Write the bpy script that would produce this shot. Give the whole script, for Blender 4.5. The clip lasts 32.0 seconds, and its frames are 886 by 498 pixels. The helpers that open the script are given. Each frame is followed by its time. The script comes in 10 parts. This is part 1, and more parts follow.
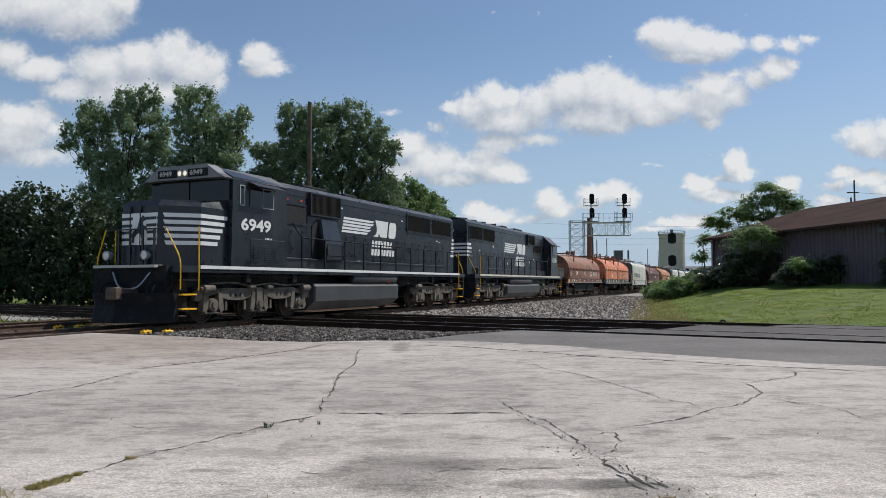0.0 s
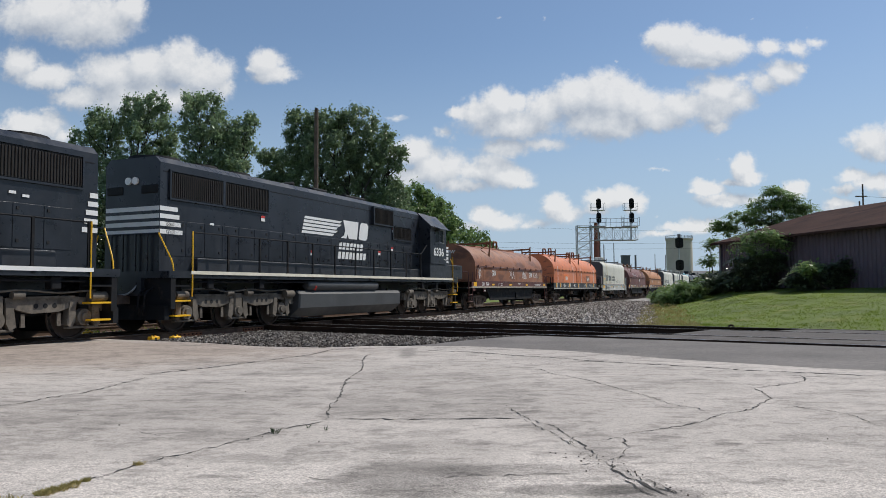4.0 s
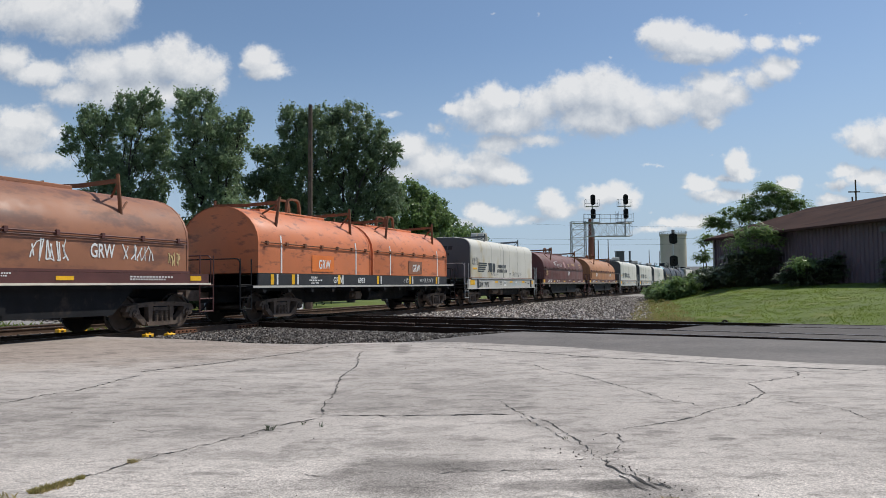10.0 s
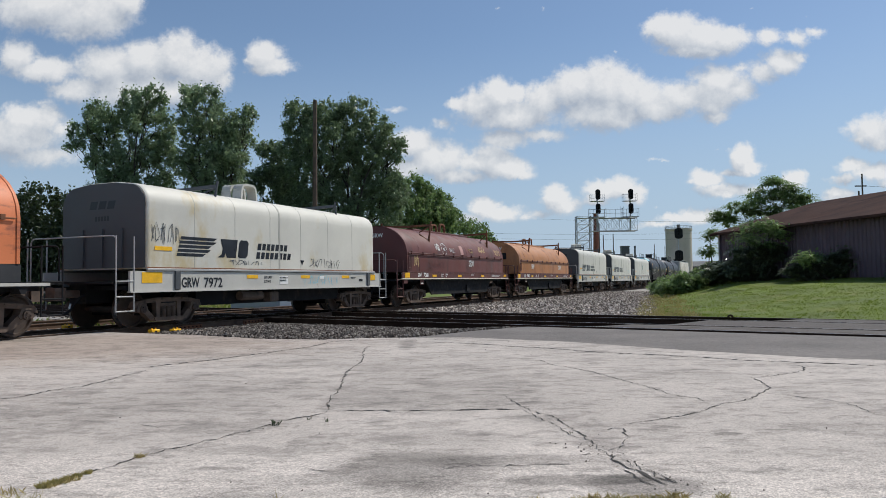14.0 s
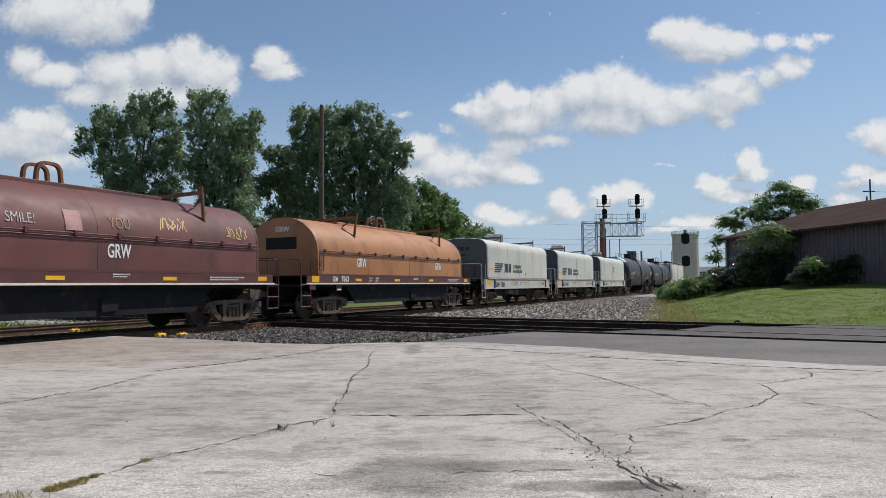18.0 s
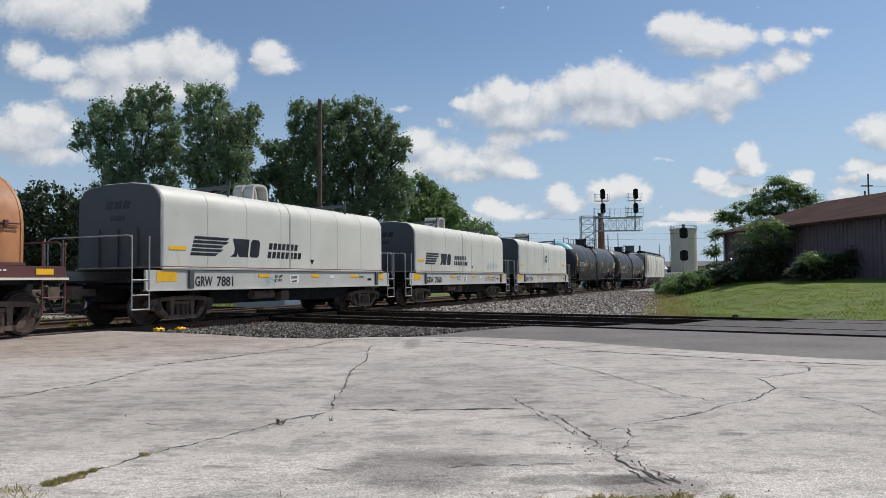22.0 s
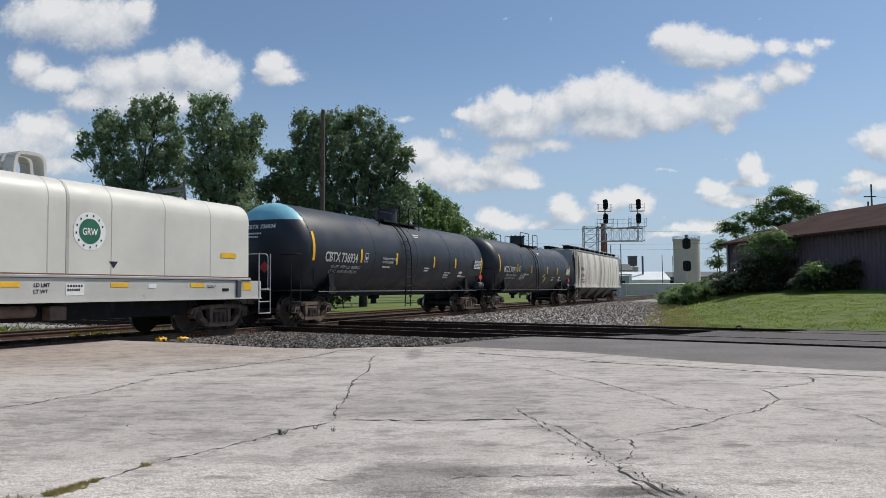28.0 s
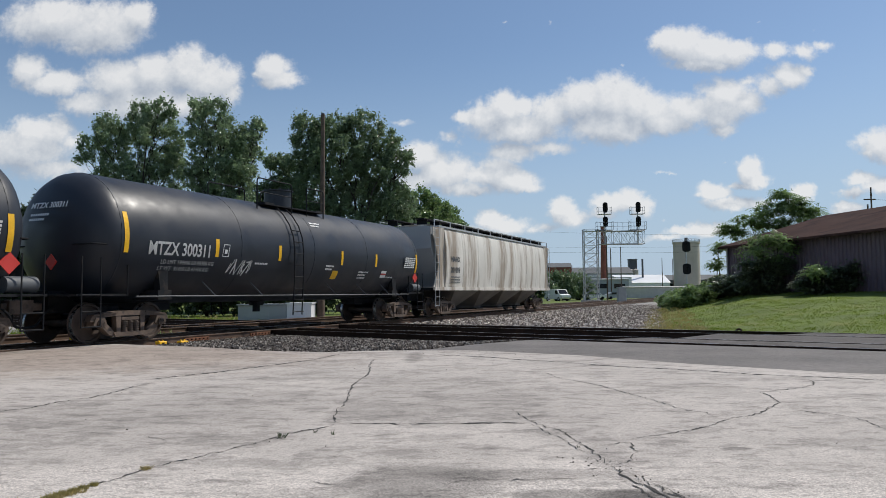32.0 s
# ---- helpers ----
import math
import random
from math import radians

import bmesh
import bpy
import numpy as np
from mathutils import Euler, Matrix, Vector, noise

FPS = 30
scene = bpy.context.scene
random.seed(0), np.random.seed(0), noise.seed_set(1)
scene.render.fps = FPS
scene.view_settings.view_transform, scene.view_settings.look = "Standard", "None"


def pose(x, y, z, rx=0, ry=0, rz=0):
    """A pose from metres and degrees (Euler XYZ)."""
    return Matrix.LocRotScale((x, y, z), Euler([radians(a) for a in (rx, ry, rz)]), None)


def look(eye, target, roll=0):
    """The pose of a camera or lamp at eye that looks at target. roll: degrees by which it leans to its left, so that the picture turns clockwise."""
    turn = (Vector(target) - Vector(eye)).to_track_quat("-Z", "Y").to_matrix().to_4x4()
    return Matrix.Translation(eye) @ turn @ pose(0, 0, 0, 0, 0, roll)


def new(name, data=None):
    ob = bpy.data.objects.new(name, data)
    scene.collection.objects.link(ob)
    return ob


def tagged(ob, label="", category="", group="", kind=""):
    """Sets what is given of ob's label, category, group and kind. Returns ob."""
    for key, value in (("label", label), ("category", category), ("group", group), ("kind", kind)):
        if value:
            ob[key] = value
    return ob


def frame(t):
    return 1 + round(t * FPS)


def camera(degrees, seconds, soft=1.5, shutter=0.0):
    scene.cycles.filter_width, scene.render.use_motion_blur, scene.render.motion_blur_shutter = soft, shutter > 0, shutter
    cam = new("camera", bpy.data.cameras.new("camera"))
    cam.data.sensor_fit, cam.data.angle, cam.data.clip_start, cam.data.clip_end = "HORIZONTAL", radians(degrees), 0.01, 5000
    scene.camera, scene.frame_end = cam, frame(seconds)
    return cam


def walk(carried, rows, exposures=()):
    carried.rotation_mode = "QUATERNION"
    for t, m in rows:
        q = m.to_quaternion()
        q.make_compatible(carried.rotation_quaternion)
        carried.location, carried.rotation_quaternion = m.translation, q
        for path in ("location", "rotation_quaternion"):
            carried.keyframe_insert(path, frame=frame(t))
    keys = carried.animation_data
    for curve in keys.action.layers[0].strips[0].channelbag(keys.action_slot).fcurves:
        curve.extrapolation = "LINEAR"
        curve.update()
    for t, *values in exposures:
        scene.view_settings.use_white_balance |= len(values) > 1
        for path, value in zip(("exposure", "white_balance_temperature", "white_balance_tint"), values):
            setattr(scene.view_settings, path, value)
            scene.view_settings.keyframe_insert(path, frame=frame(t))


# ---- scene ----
# ---- camera ----
cam = camera(62.19, 32.0, soft=0.6)
EYE = (0.0, 0.0, 1.067)
# seconds, tilt, lean, turn
VIEW = [
    (0, 92.726, 0.238, -0.001),
    (0.5, 92.766, 0.231, 0.038),
    (1, 92.813, 0.237, 0.127),
    (1.5, 92.858, 0.247, 0.222),
    (2, 92.910, 0.302, 0.280),
    (2.5, 92.963, 0.247, 0.320),
    (3, 93.063, 0.301, 0.394),
    (3.5, 93.120, 0.345, 0.465),
    (5.5, 93.162, 0.540, 0.744),
    (6, 93.155, 0.596, 0.771),
    (6.5, 93.103, 0.525, 0.804),
    (7, 93.097, 0.522, 0.792),
    (7.5, 93.050, 0.474, 0.726),
    (8, 93.006, 0.430, 0.606),
    (8.5, 92.986, 0.443, 0.404),
    (9, 92.988, 0.475, 0.223),
    (9.5, 92.935, 0.445, 0.119),
    (10, 92.854, 0.546, 0.118),
    (10.5, 92.682, 0.639, 0.187),
    (11, 92.496, 0.686, 0.314),
    (11.5, 92.355, 0.647, 0.423),
    (12, 92.295, 0.669, 0.429),
    (12.5, 92.291, 0.625, 0.420),
    (13, 92.350, 0.621, 0.414),
    (13.5, 92.420, 0.640, 0.424),
    (14, 92.487, 0.647, 0.501),
    (14.5, 92.597, 0.714, 0.625),
    (16.5, 92.837, 0.512, 0.949),
    (17, 92.897, 0.510, 0.953),
    (17.5, 92.918, 0.496, 0.953),
    (18, 92.868, 0.518, 0.971),
    (18.5, 92.737, 0.514, 0.952),
    (19, 92.603, 0.554, 0.926),
    (19.5, 92.472, 0.476, 0.902),
    (20, 92.405, 0.470, 0.887),
    (20.5, 92.393, 0.497, 0.882),
    (21, 92.385, 0.487, 0.887),
    (21.5, 92.408, 0.536, 0.868),
    (22, 92.442, 0.530, 0.845),
    (22.5, 92.524, 0.545, 0.832),
    (23, 92.646, 0.505, 0.842),
    (23.5, 92.826, 0.541, 0.837),
    (24, 92.974, 0.452, 0.835),
    (24.5, 93.094, 0.457, 0.844),
    (25, 93.158, 0.450, 0.876),
    (25.5, 93.190, 0.436, 0.954),
    (27.5, 93.205, 0.450, 1.121),
    (28, 93.230, 0.431, 1.047),
    (28.5, 93.305, 0.438, 0.952),
    (29, 93.425, 0.527, 0.902),
    (29.5, 93.489, 0.521, 0.895),
    (30, 93.487, 0.509, 0.933),
    (30.5, 93.437, 0.528, 0.985),
    (31, 93.420, 0.534, 1.030),
    (31.5, 93.423, 0.518, 1.036),
    (32, 93.481, 0.488, 1.040),
]
walk(cam, [(t, pose(*EYE, rx, ry, rz)) for t, rx, ry, rz in VIEW])

# ---- light ----
SUN_AZ, SUN_EL = 58.0, 52.0          # degrees to the right of the view's axis, above the horizon
sun = new("sun", bpy.data.lights.new("sun", "SUN"))
sun.data.energy, sun.data.angle, sun.data.color = 4.2, radians(0.55), (1.0, 0.95, 0.87)
_az, _el = radians(SUN_AZ), radians(SUN_EL)
SUN_DIR = Vector((math.sin(_az) * math.cos(_el), math.cos(_az) * math.cos(_el), math.sin(_el)))
sun.matrix_basis = look(SUN_DIR * 100, (0, 0, 0))
scene.view_settings.exposure = -0.12

# clouds: centre and half size on the picture plane one metre ahead (across, up), heft
CLOUDS = {
    "upper_left": [(-0.565, 0.384, 0.073, 0.032, 1.00), (-0.494, 0.375, 0.062, 0.037, 1.00), (-0.444, 0.389, 0.029, 0.022, 0.90), (-0.525, 0.346, 0.065, 0.017, 0.28)],
    "left": [(-0.469, 0.302, 0.048, 0.029, 1.00), (-0.415, 0.309, 0.048, 0.031, 1.00), (-0.374, 0.317, 0.032, 0.032, 1.10), (-0.339, 0.301, 0.037, 0.031, 1.05), (-0.311, 0.280, 0.022, 0.023, 0.67), (-0.438, 0.270, 0.081, 0.028, 0.95), (-0.508, 0.269, 0.046, 0.020, 0.80), (-0.563, 0.299, 0.054, 0.022, 0.85), (-0.596, 0.318, 0.031, 0.025, 0.90), (-0.372, 0.268, 0.065, 0.022, 0.95), (-0.540, 0.308, 0.046, 0.015, 0.28)],
    "small": [(-0.253, 0.313, 0.028, 0.025, 0.85), (-0.243, 0.297, 0.035, 0.014, 0.85), (-0.226, 0.294, 0.023, 0.011, 0.41), (-0.275, 0.307, 0.017, 0.009, 0.28)],
    "low_left": [(-0.577, 0.228, 0.046, 0.023, 1.00), (-0.596, 0.205, 0.062, 0.032, 0.95), (-0.534, 0.215, 0.038, 0.023, 0.54), (-0.562, 0.253, 0.046, 0.015, 0.15), (-0.560, 0.176, 0.088, 0.026, 0.54)],
    "long_west": [(0.013, 0.244, 0.025, 0.011, 0.67), (0.048, 0.243, 0.038, 0.023, 0.90), (0.070, 0.254, 0.029, 0.023, 1.00), (0.096, 0.257, 0.020, 0.015, 0.85), (0.091, 0.228, 0.071, 0.023, 1.00), (0.134, 0.246, 0.029, 0.027, 1.00), (0.075, 0.194, 0.045, 0.017, 0.80), (0.130, 0.199, 0.055, 0.015, 0.54), (0.176, 0.203, 0.046, 0.012, 0.02), (0.013, 0.213, 0.035, 0.019, -0.11)],
    "long_middle": [(0.169, 0.256, 0.031, 0.028, 1.00), (0.182, 0.266, 0.029, 0.025, 1.05), (0.217, 0.264, 0.040, 0.034, 1.10), (0.247, 0.259, 0.032, 0.029, 1.05), (0.272, 0.247, 0.032, 0.026, 1.00), (0.215, 0.228, 0.071, 0.026, 1.00), (0.285, 0.234, 0.052, 0.025, 0.90)],
    "long_east": [(0.325, 0.249, 0.042, 0.026, 0.85), (0.363, 0.245, 0.042, 0.029, 0.90), (0.373, 0.267, 0.045, 0.029, 0.85), (0.402, 0.257, 0.029, 0.023, 0.80), (0.367, 0.223, 0.031, 0.012, 0.80), (0.430, 0.279, 0.035, 0.022, 0.54), (0.458, 0.293, 0.029, 0.020, 0.90), (0.479, 0.301, 0.018, 0.014, 0.67), (0.403, 0.285, 0.046, 0.018, 0.28)],
    "upper_right": [(0.301, 0.344, 0.026, 0.018, 0.95), (0.318, 0.338, 0.037, 0.025, 1.00), (0.353, 0.332, 0.040, 0.023, 1.00), (0.390, 0.328, 0.029, 0.020, 0.95), (0.345, 0.312, 0.062, 0.012, 0.80), (0.286, 0.340, 0.018, 0.011, 0.28), (0.443, 0.328, 0.026, 0.018, 0.67), (0.478, 0.328, 0.029, 0.018, 0.54), (0.507, 0.336, 0.029, 0.015, 0.41)],
    "wisps": [(0.421, 0.366, 0.019, 0.009, 0.02), (0.497, 0.358, 0.015, 0.008, -0.19), (0.230, 0.315, 0.014, 0.010, 0.02), (0.069, 0.379, 0.012, 0.008, 0.02), (0.135, 0.373, 0.015, 0.012, -0.03), (0.536, 0.290, 0.008, 0.008, -0.11), (-0.072, 0.238, 0.037, 0.010, 0.15), (0.284, 0.162, 0.038, 0.008, 0.07), (0.300, 0.160, 0.022, 0.007, 0.02), (0.362, 0.179, 0.009, 0.007, 0.02), (0.283, 0.097, 0.023, 0.009, -0.03), (0.378, 0.194, 0.009, 0.009, -0.37)],
    "middle": [(-0.049, 0.187, 0.035, 0.020, 0.95), (-0.016, 0.165, 0.045, 0.026, 0.95), (-0.053, 0.156, 0.038, 0.015, 0.80), (-0.008, 0.215, 0.029, 0.019, 0.33), (0.060, 0.169, 0.028, 0.020, 1.05), (0.077, 0.155, 0.037, 0.017, 1.00), (0.038, 0.159, 0.037, 0.015, 0.90), (0.094, 0.144, 0.028, 0.009, 0.80), (0.013, 0.143, 0.046, 0.012, 0.80), (0.006, 0.205, 0.023, 0.019, 0.02)],
    "low_middle": [(0.048, 0.102, 0.022, 0.014, 0.95), (0.068, 0.090, 0.037, 0.015, 0.85), (0.036, 0.085, 0.035, 0.012, 0.54), (0.105, 0.085, 0.038, 0.014, 0.28), (0.146, 0.114, 0.022, 0.018, 0.95), (0.158, 0.102, 0.028, 0.015, 0.85), (0.121, 0.088, 0.046, 0.011, 0.28), (0.212, 0.120, 0.025, 0.015, 0.95), (0.234, 0.126, 0.022, 0.017, 1.00), (0.254, 0.114, 0.020, 0.018, 0.85), (0.200, 0.105, 0.035, 0.012, 0.54)],
    "low_right": [(0.306, 0.081, 0.029, 0.009, 0.80), (0.341, 0.083, 0.037, 0.012, 0.85), (0.283, 0.073, 0.046, 0.009, 0.54), (0.369, 0.081, 0.029, 0.009, 0.28), (0.400, 0.165, 0.018, 0.017, 1.05), (0.409, 0.151, 0.021, 0.012, 0.95), (0.388, 0.146, 0.026, 0.008, 0.54), (0.353, 0.137, 0.025, 0.014, 0.85), (0.378, 0.120, 0.045, 0.012, 0.85), (0.334, 0.131, 0.034, 0.012, 0.28), (0.409, 0.119, 0.034, 0.011, 0.67), (0.474, 0.133, 0.018, 0.014, 0.90), (0.466, 0.120, 0.025, 0.009, 0.41)],
    "far_right": [(0.583, 0.197, 0.031, 0.020, 1.05), (0.601, 0.184, 0.037, 0.017, 0.95), (0.564, 0.189, 0.018, 0.008, 0.67), (0.622, 0.201, 0.031, 0.025, 1.00), (0.551, 0.151, 0.025, 0.012, 0.90), (0.579, 0.142, 0.037, 0.015, 0.85), (0.539, 0.133, 0.037, 0.011, 0.54), (0.602, 0.129, 0.037, 0.014, 0.54), (0.530, 0.112, 0.023, 0.010, 1.05)],
    "outside": [(0.9, 0.22, 0.16, 0.05, 1.0), (-0.9, 0.25, 0.18, 0.06, 1.0), (1.3, 0.35, 0.2, 0.07, 0.9), (-1.4, 0.3, 0.25, 0.07, 0.9), (0.2, 0.75, 0.25, 0.06, 0.8), (-0.5, 0.9, 0.3, 0.08, 0.7)],
}


def cloud_group():
    """How thick the cloud is at a place on the picture plane."""
    g = bpy.data.node_groups.new("cloud_thickness", "ShaderNodeTree")
    g.interface.new_socket("Place", in_out="INPUT", socket_type="NodeSocketVector")
    g.interface.new_socket("Thickness", in_out="OUTPUT", socket_type="NodeSocketFloat")
    N, L = g.nodes, g.links
    gi, go = N.new("NodeGroupInput"), N.new("NodeGroupOutput")
    # the outline is ruffled at three sizes
    place_out = gi.outputs[0]
    for scale, amount in ((12, 0.014), (34, 0.011), (100, 0.006)):
        n = N.new("ShaderNodeTexNoise")
        n.inputs["Scale"].default_value, n.inputs["Detail"].default_value, n.inputs["Roughness"].default_value = scale, 4, 0.6
        L.new(gi.outputs[0], n.inputs["Vector"])
        c = N.new("ShaderNodeVectorMath")
        c.operation = "MULTIPLY_ADD"
        L.new(n.outputs["Color"], c.inputs[0])
        c.inputs[1].default_value, c.inputs[2].default_value = (amount * 2, amount * 1.5, 0), (-amount, -amount * 0.75, 0)
        s = N.new("ShaderNodeVectorMath")
        s.operation = "ADD"
        L.new(place_out, s.inputs[0])
        L.new(c.outputs[0], s.inputs[1])
        place_out = s.outputs[0]
    best = None
    for cx, cz, rx, rz, heft in [row for bank in CLOUDS.values() for row in bank]:
        b = N.new("ShaderNodeVectorMath")
        b.operation = "MULTIPLY_ADD"
        L.new(place_out, b.inputs[0])
        b.inputs[1].default_value, b.inputs[2].default_value = (1 / rx, 1 / rz, 0), (-cx / rx, -cz / rz, 0)
        c = N.new("ShaderNodeVectorMath")
        c.operation = "LENGTH"
        L.new(b.outputs[0], c.inputs[0])
        d = N.new("ShaderNodeMath")
        d.operation = "SUBTRACT"
        d.inputs[0].default_value = heft
        L.new(c.outputs["Value"], d.inputs[1])
        if best is None:
            best = d
        else:
            m = N.new("ShaderNodeMath")
            m.operation = "SMOOTH_MAX"
            m.inputs[2].default_value = 0.2
            L.new(best.outputs[0], m.inputs[0])
            L.new(d.outputs[0], m.inputs[1])
            best = m
    total = best
    for scale, amount, detail in ((16, 0.65, 4), (48, 0.60, 5), (130, 0.32, 3)):
        n = N.new("ShaderNodeTexNoise")
        n.inputs["Scale"].default_value, n.inputs["Detail"].default_value, n.inputs["Roughness"].default_value = scale, detail, 0.62
        L.new(gi.outputs[0], n.inputs["Vector"])
        k = N.new("ShaderNodeMath")
        k.operation = "MULTIPLY_ADD"
        k.inputs[1].default_value, k.inputs[2].default_value = amount, -0.45 * amount
        L.new(n.outputs["Fac"], k.inputs[0])
        s = N.new("ShaderNodeMath")
        s.operation = "ADD"
        L.new(total.outputs[0], s.inputs[0])
        L.new(k.outputs[0], s.inputs[1])
        total = s
    L.new(total.outputs[0], go.inputs[0])
    return g


def build_sky():
    world = bpy.data.worlds.new("sky")
    scene.world = world
    world.use_nodes = True
    N, L = world.node_tree.nodes, world.node_tree.links
    N.clear()
    out, bg = N.new("ShaderNodeOutputWorld"), N.new("ShaderNodeBackground")
    L.new(bg.outputs[0], out.inputs[0])
    bg.inputs["Strength"].default_value = 0.1
    sky = N.new("ShaderNodeTexSky")
    sky.sky_type, sky.sun_disc = "NISHITA", False
    sky.sun_elevation, sky.sun_rotation = _el, _az
    sky.air_density, sky.dust_density, sky.ozone_density = 1.0, 0.5, 2.2
    tc, sep = N.new("ShaderNodeTexCoord"), N.new("ShaderNodeSeparateXYZ")
    L.new(tc.outputs["Generated"], sep.inputs[0])

    def math_node(op, a, b=None, c=None):
        m = N.new("ShaderNodeMath")
        m.operation = op
        for i, v in enumerate((a, b, c)):
            if isinstance(v, (int, float)):
                m.inputs[i].default_value = v
            elif v is not None:
                L.new(v, m.inputs[i])
        return m.outputs[0]
    ahead = math_node("MAXIMUM", math_node("ABSOLUTE", sep.outputs["Y"]), 0.05)
    across, up = math_node("DIVIDE", sep.outputs["X"], ahead), math_node("DIVIDE", sep.outputs["Z"], ahead)
    com = N.new("ShaderNodeCombineXYZ")
    L.new(across, com.inputs[0])
    L.new(up, com.inputs[1])
    tree = cloud_group()
    g1, g2 = N.new("ShaderNodeGroup"), N.new("ShaderNodeGroup")
    g1.node_tree = g2.node_tree = tree
    L.new(com.outputs[0], g1.inputs[0])
    shift = N.new("ShaderNodeVectorMath")
    shift.operation = "ADD"
    L.new(com.outputs[0], shift.inputs[0])
    shift.inputs[1].default_value = (0.010, 0.024, 0)
    L.new(shift.outputs[0], g2.inputs[0])
    cover = N.new("ShaderNodeMapRange")
    cover.interpolation_type = "SMOOTHSTEP"
    cover.inputs["From Min"].default_value, cover.inputs["From Max"].default_value = -0.24, 0.44
    L.new(g1.outputs[0], cover.inputs["Value"])
    lit = N.new("ShaderNodeMapRange")
    lit.inputs["From Min"].default_value, lit.inputs["From Max"].default_value = -0.70, 0.75
    L.new(math_node("SUBTRACT", g1.outputs[0], g2.outputs[0]), lit.inputs["Value"])
    tone = N.new("ShaderNodeValToRGB")
    tone.color_ramp.elements[0].color, tone.color_ramp.elements[1].color = (4.3, 4.8, 5.6, 1), (8.8, 8.8, 8.8, 1)
    middle = tone.color_ramp.elements.new(0.5)
    middle.color = (6.6, 6.9, 7.3, 1)
    L.new(lit.outputs[0], tone.inputs[0])
    mix = N.new("ShaderNodeMix")
    mix.data_type = "RGBA"
    L.new(math_node("MULTIPLY", cover.outputs[0], 0.90), mix.inputs["Factor"])
    # the pale band of moist air over the horizon
    low = N.new("ShaderNodeMapRange")
    low.interpolation_type = "SMOOTHSTEP"
    low.inputs["From Min"].default_value, low.inputs["From Max"].default_value = -0.02, 0.34
    low.inputs["To Min"].default_value, low.inputs["To Max"].default_value = 0.9, 0.08
    L.new(sep.outputs["Z"], low.inputs["Value"])
    air = N.new("ShaderNodeMix")
    air.data_type = "RGBA"
    L.new(low.outputs[0], air.inputs["Factor"])
    blue = N.new("ShaderNodeMix")
    blue.data_type, blue.blend_type = "RGBA", "MULTIPLY"
    blue.inputs["Factor"].default_value = 1
    blue.inputs["B"].default_value = (0.93, 1.0, 1.06, 1)
    L.new(sky.outputs[0], blue.inputs["A"])
    L.new(blue.outputs["Result"], air.inputs["A"])
    air.inputs["B"].default_value = (4.35, 5.65, 7.3, 1)
    L.new(air.outputs["Result"], mix.inputs["A"])
    L.new(tone.outputs[0], mix.inputs["B"])
    L.new(mix.outputs["Result"], bg.inputs["Color"])


build_sky()

# ---- building tools ----
rng = random.Random(7)


def part(name, bm, material, parent=None, label="", smooth=None):
    """Links a bmesh as one mesh object, under parent if given. smooth: the angle in degrees under which edges are shaded smooth."""
    me = bpy.data.meshes.new(name)
    bm.normal_update()
    bm.to_mesh(me)
    bm.free()
    return place(name, me, material, parent, label, smooth)


def place(name, me, material, parent=None, label="", smooth=None):
    if material and not me.materials:
        for m in (material if isinstance(material, (list, tuple)) else (material,)):
            me.materials.append(m)
    if smooth is not None:
        me.set_sharp_from_angle(angle=radians(smooth))
    else:
        me.shade_flat()
    ob = new(name, me)
    ob.parent = parent
    if label:
        tagged(ob, label)
    return ob


def thing(name, label, category, group="", kind="", m=None):
    ob = tagged(new(name), label, category, group, kind)
    ob.empty_display_size = 0.3
    if m is not None:
        ob.matrix_basis = m
    return ob


def raw(name, verts, faces, material, parent=None, label="", smooth=None):
    me = bpy.data.meshes.new(name)
    me.from_pydata(verts, [], faces)
    me.update()
    return place(name, me, material, parent, label, smooth)


def box(bm, x0, x1, y0, y1, z0, z1, bevel=0.0, m=None):
    vs = [bm.verts.new(p) for p in ((x0, y0, z0), (x1, y0, z0), (x1, y1, z0), (x0, y1, z0), (x0, y0, z1), (x1, y0, z1), (x1, y1, z1), (x0, y1, z1))]
    fs = [bm.faces.new([vs[i] for i in q]) for q in ((3, 2, 1, 0), (4, 5, 6, 7), (0, 1, 5, 4), (1, 2, 6, 5), (2, 3, 7, 6), (3, 0, 4, 7))]
    if bevel:
        es = list({e for f in fs for e in f.edges})
        r = bmesh.ops.bevel(bm, geom=es, offset=bevel, segments=1, affect="EDGES", profile=0.5)
        vs = list({v for f in r["faces"] for v in f.verts})
    if m is not None:
        bmesh.ops.transform(bm, matrix=m, verts=vs)
    return vs


def cyl(bm, a, b, r0, r1=None, seg=10, caps=True):
    """A cylinder or cone from a to b."""
    r1 = r0 if r1 is None else r1
    a, b = Vector(a), Vector(b)
    ax = (b - a).normalized()
    u = ax.orthogonal().normalized()
    v = ax.cross(u)
    ra, rb = [], []
    for i in range(seg):
        t = 2 * math.pi * i / seg
        d = u * math.cos(t) + v * math.sin(t)
        ra.append(bm.verts.new(a + d * r0))
        rb.append(bm.verts.new(b + d * r1))
    for i in range(seg):
        j = (i + 1) % seg
        bm.faces.new((ra[i], ra[j], rb[j], rb[i]))
    if caps:
        bm.faces.new(ra[::-1])
        bm.faces.new(rb)


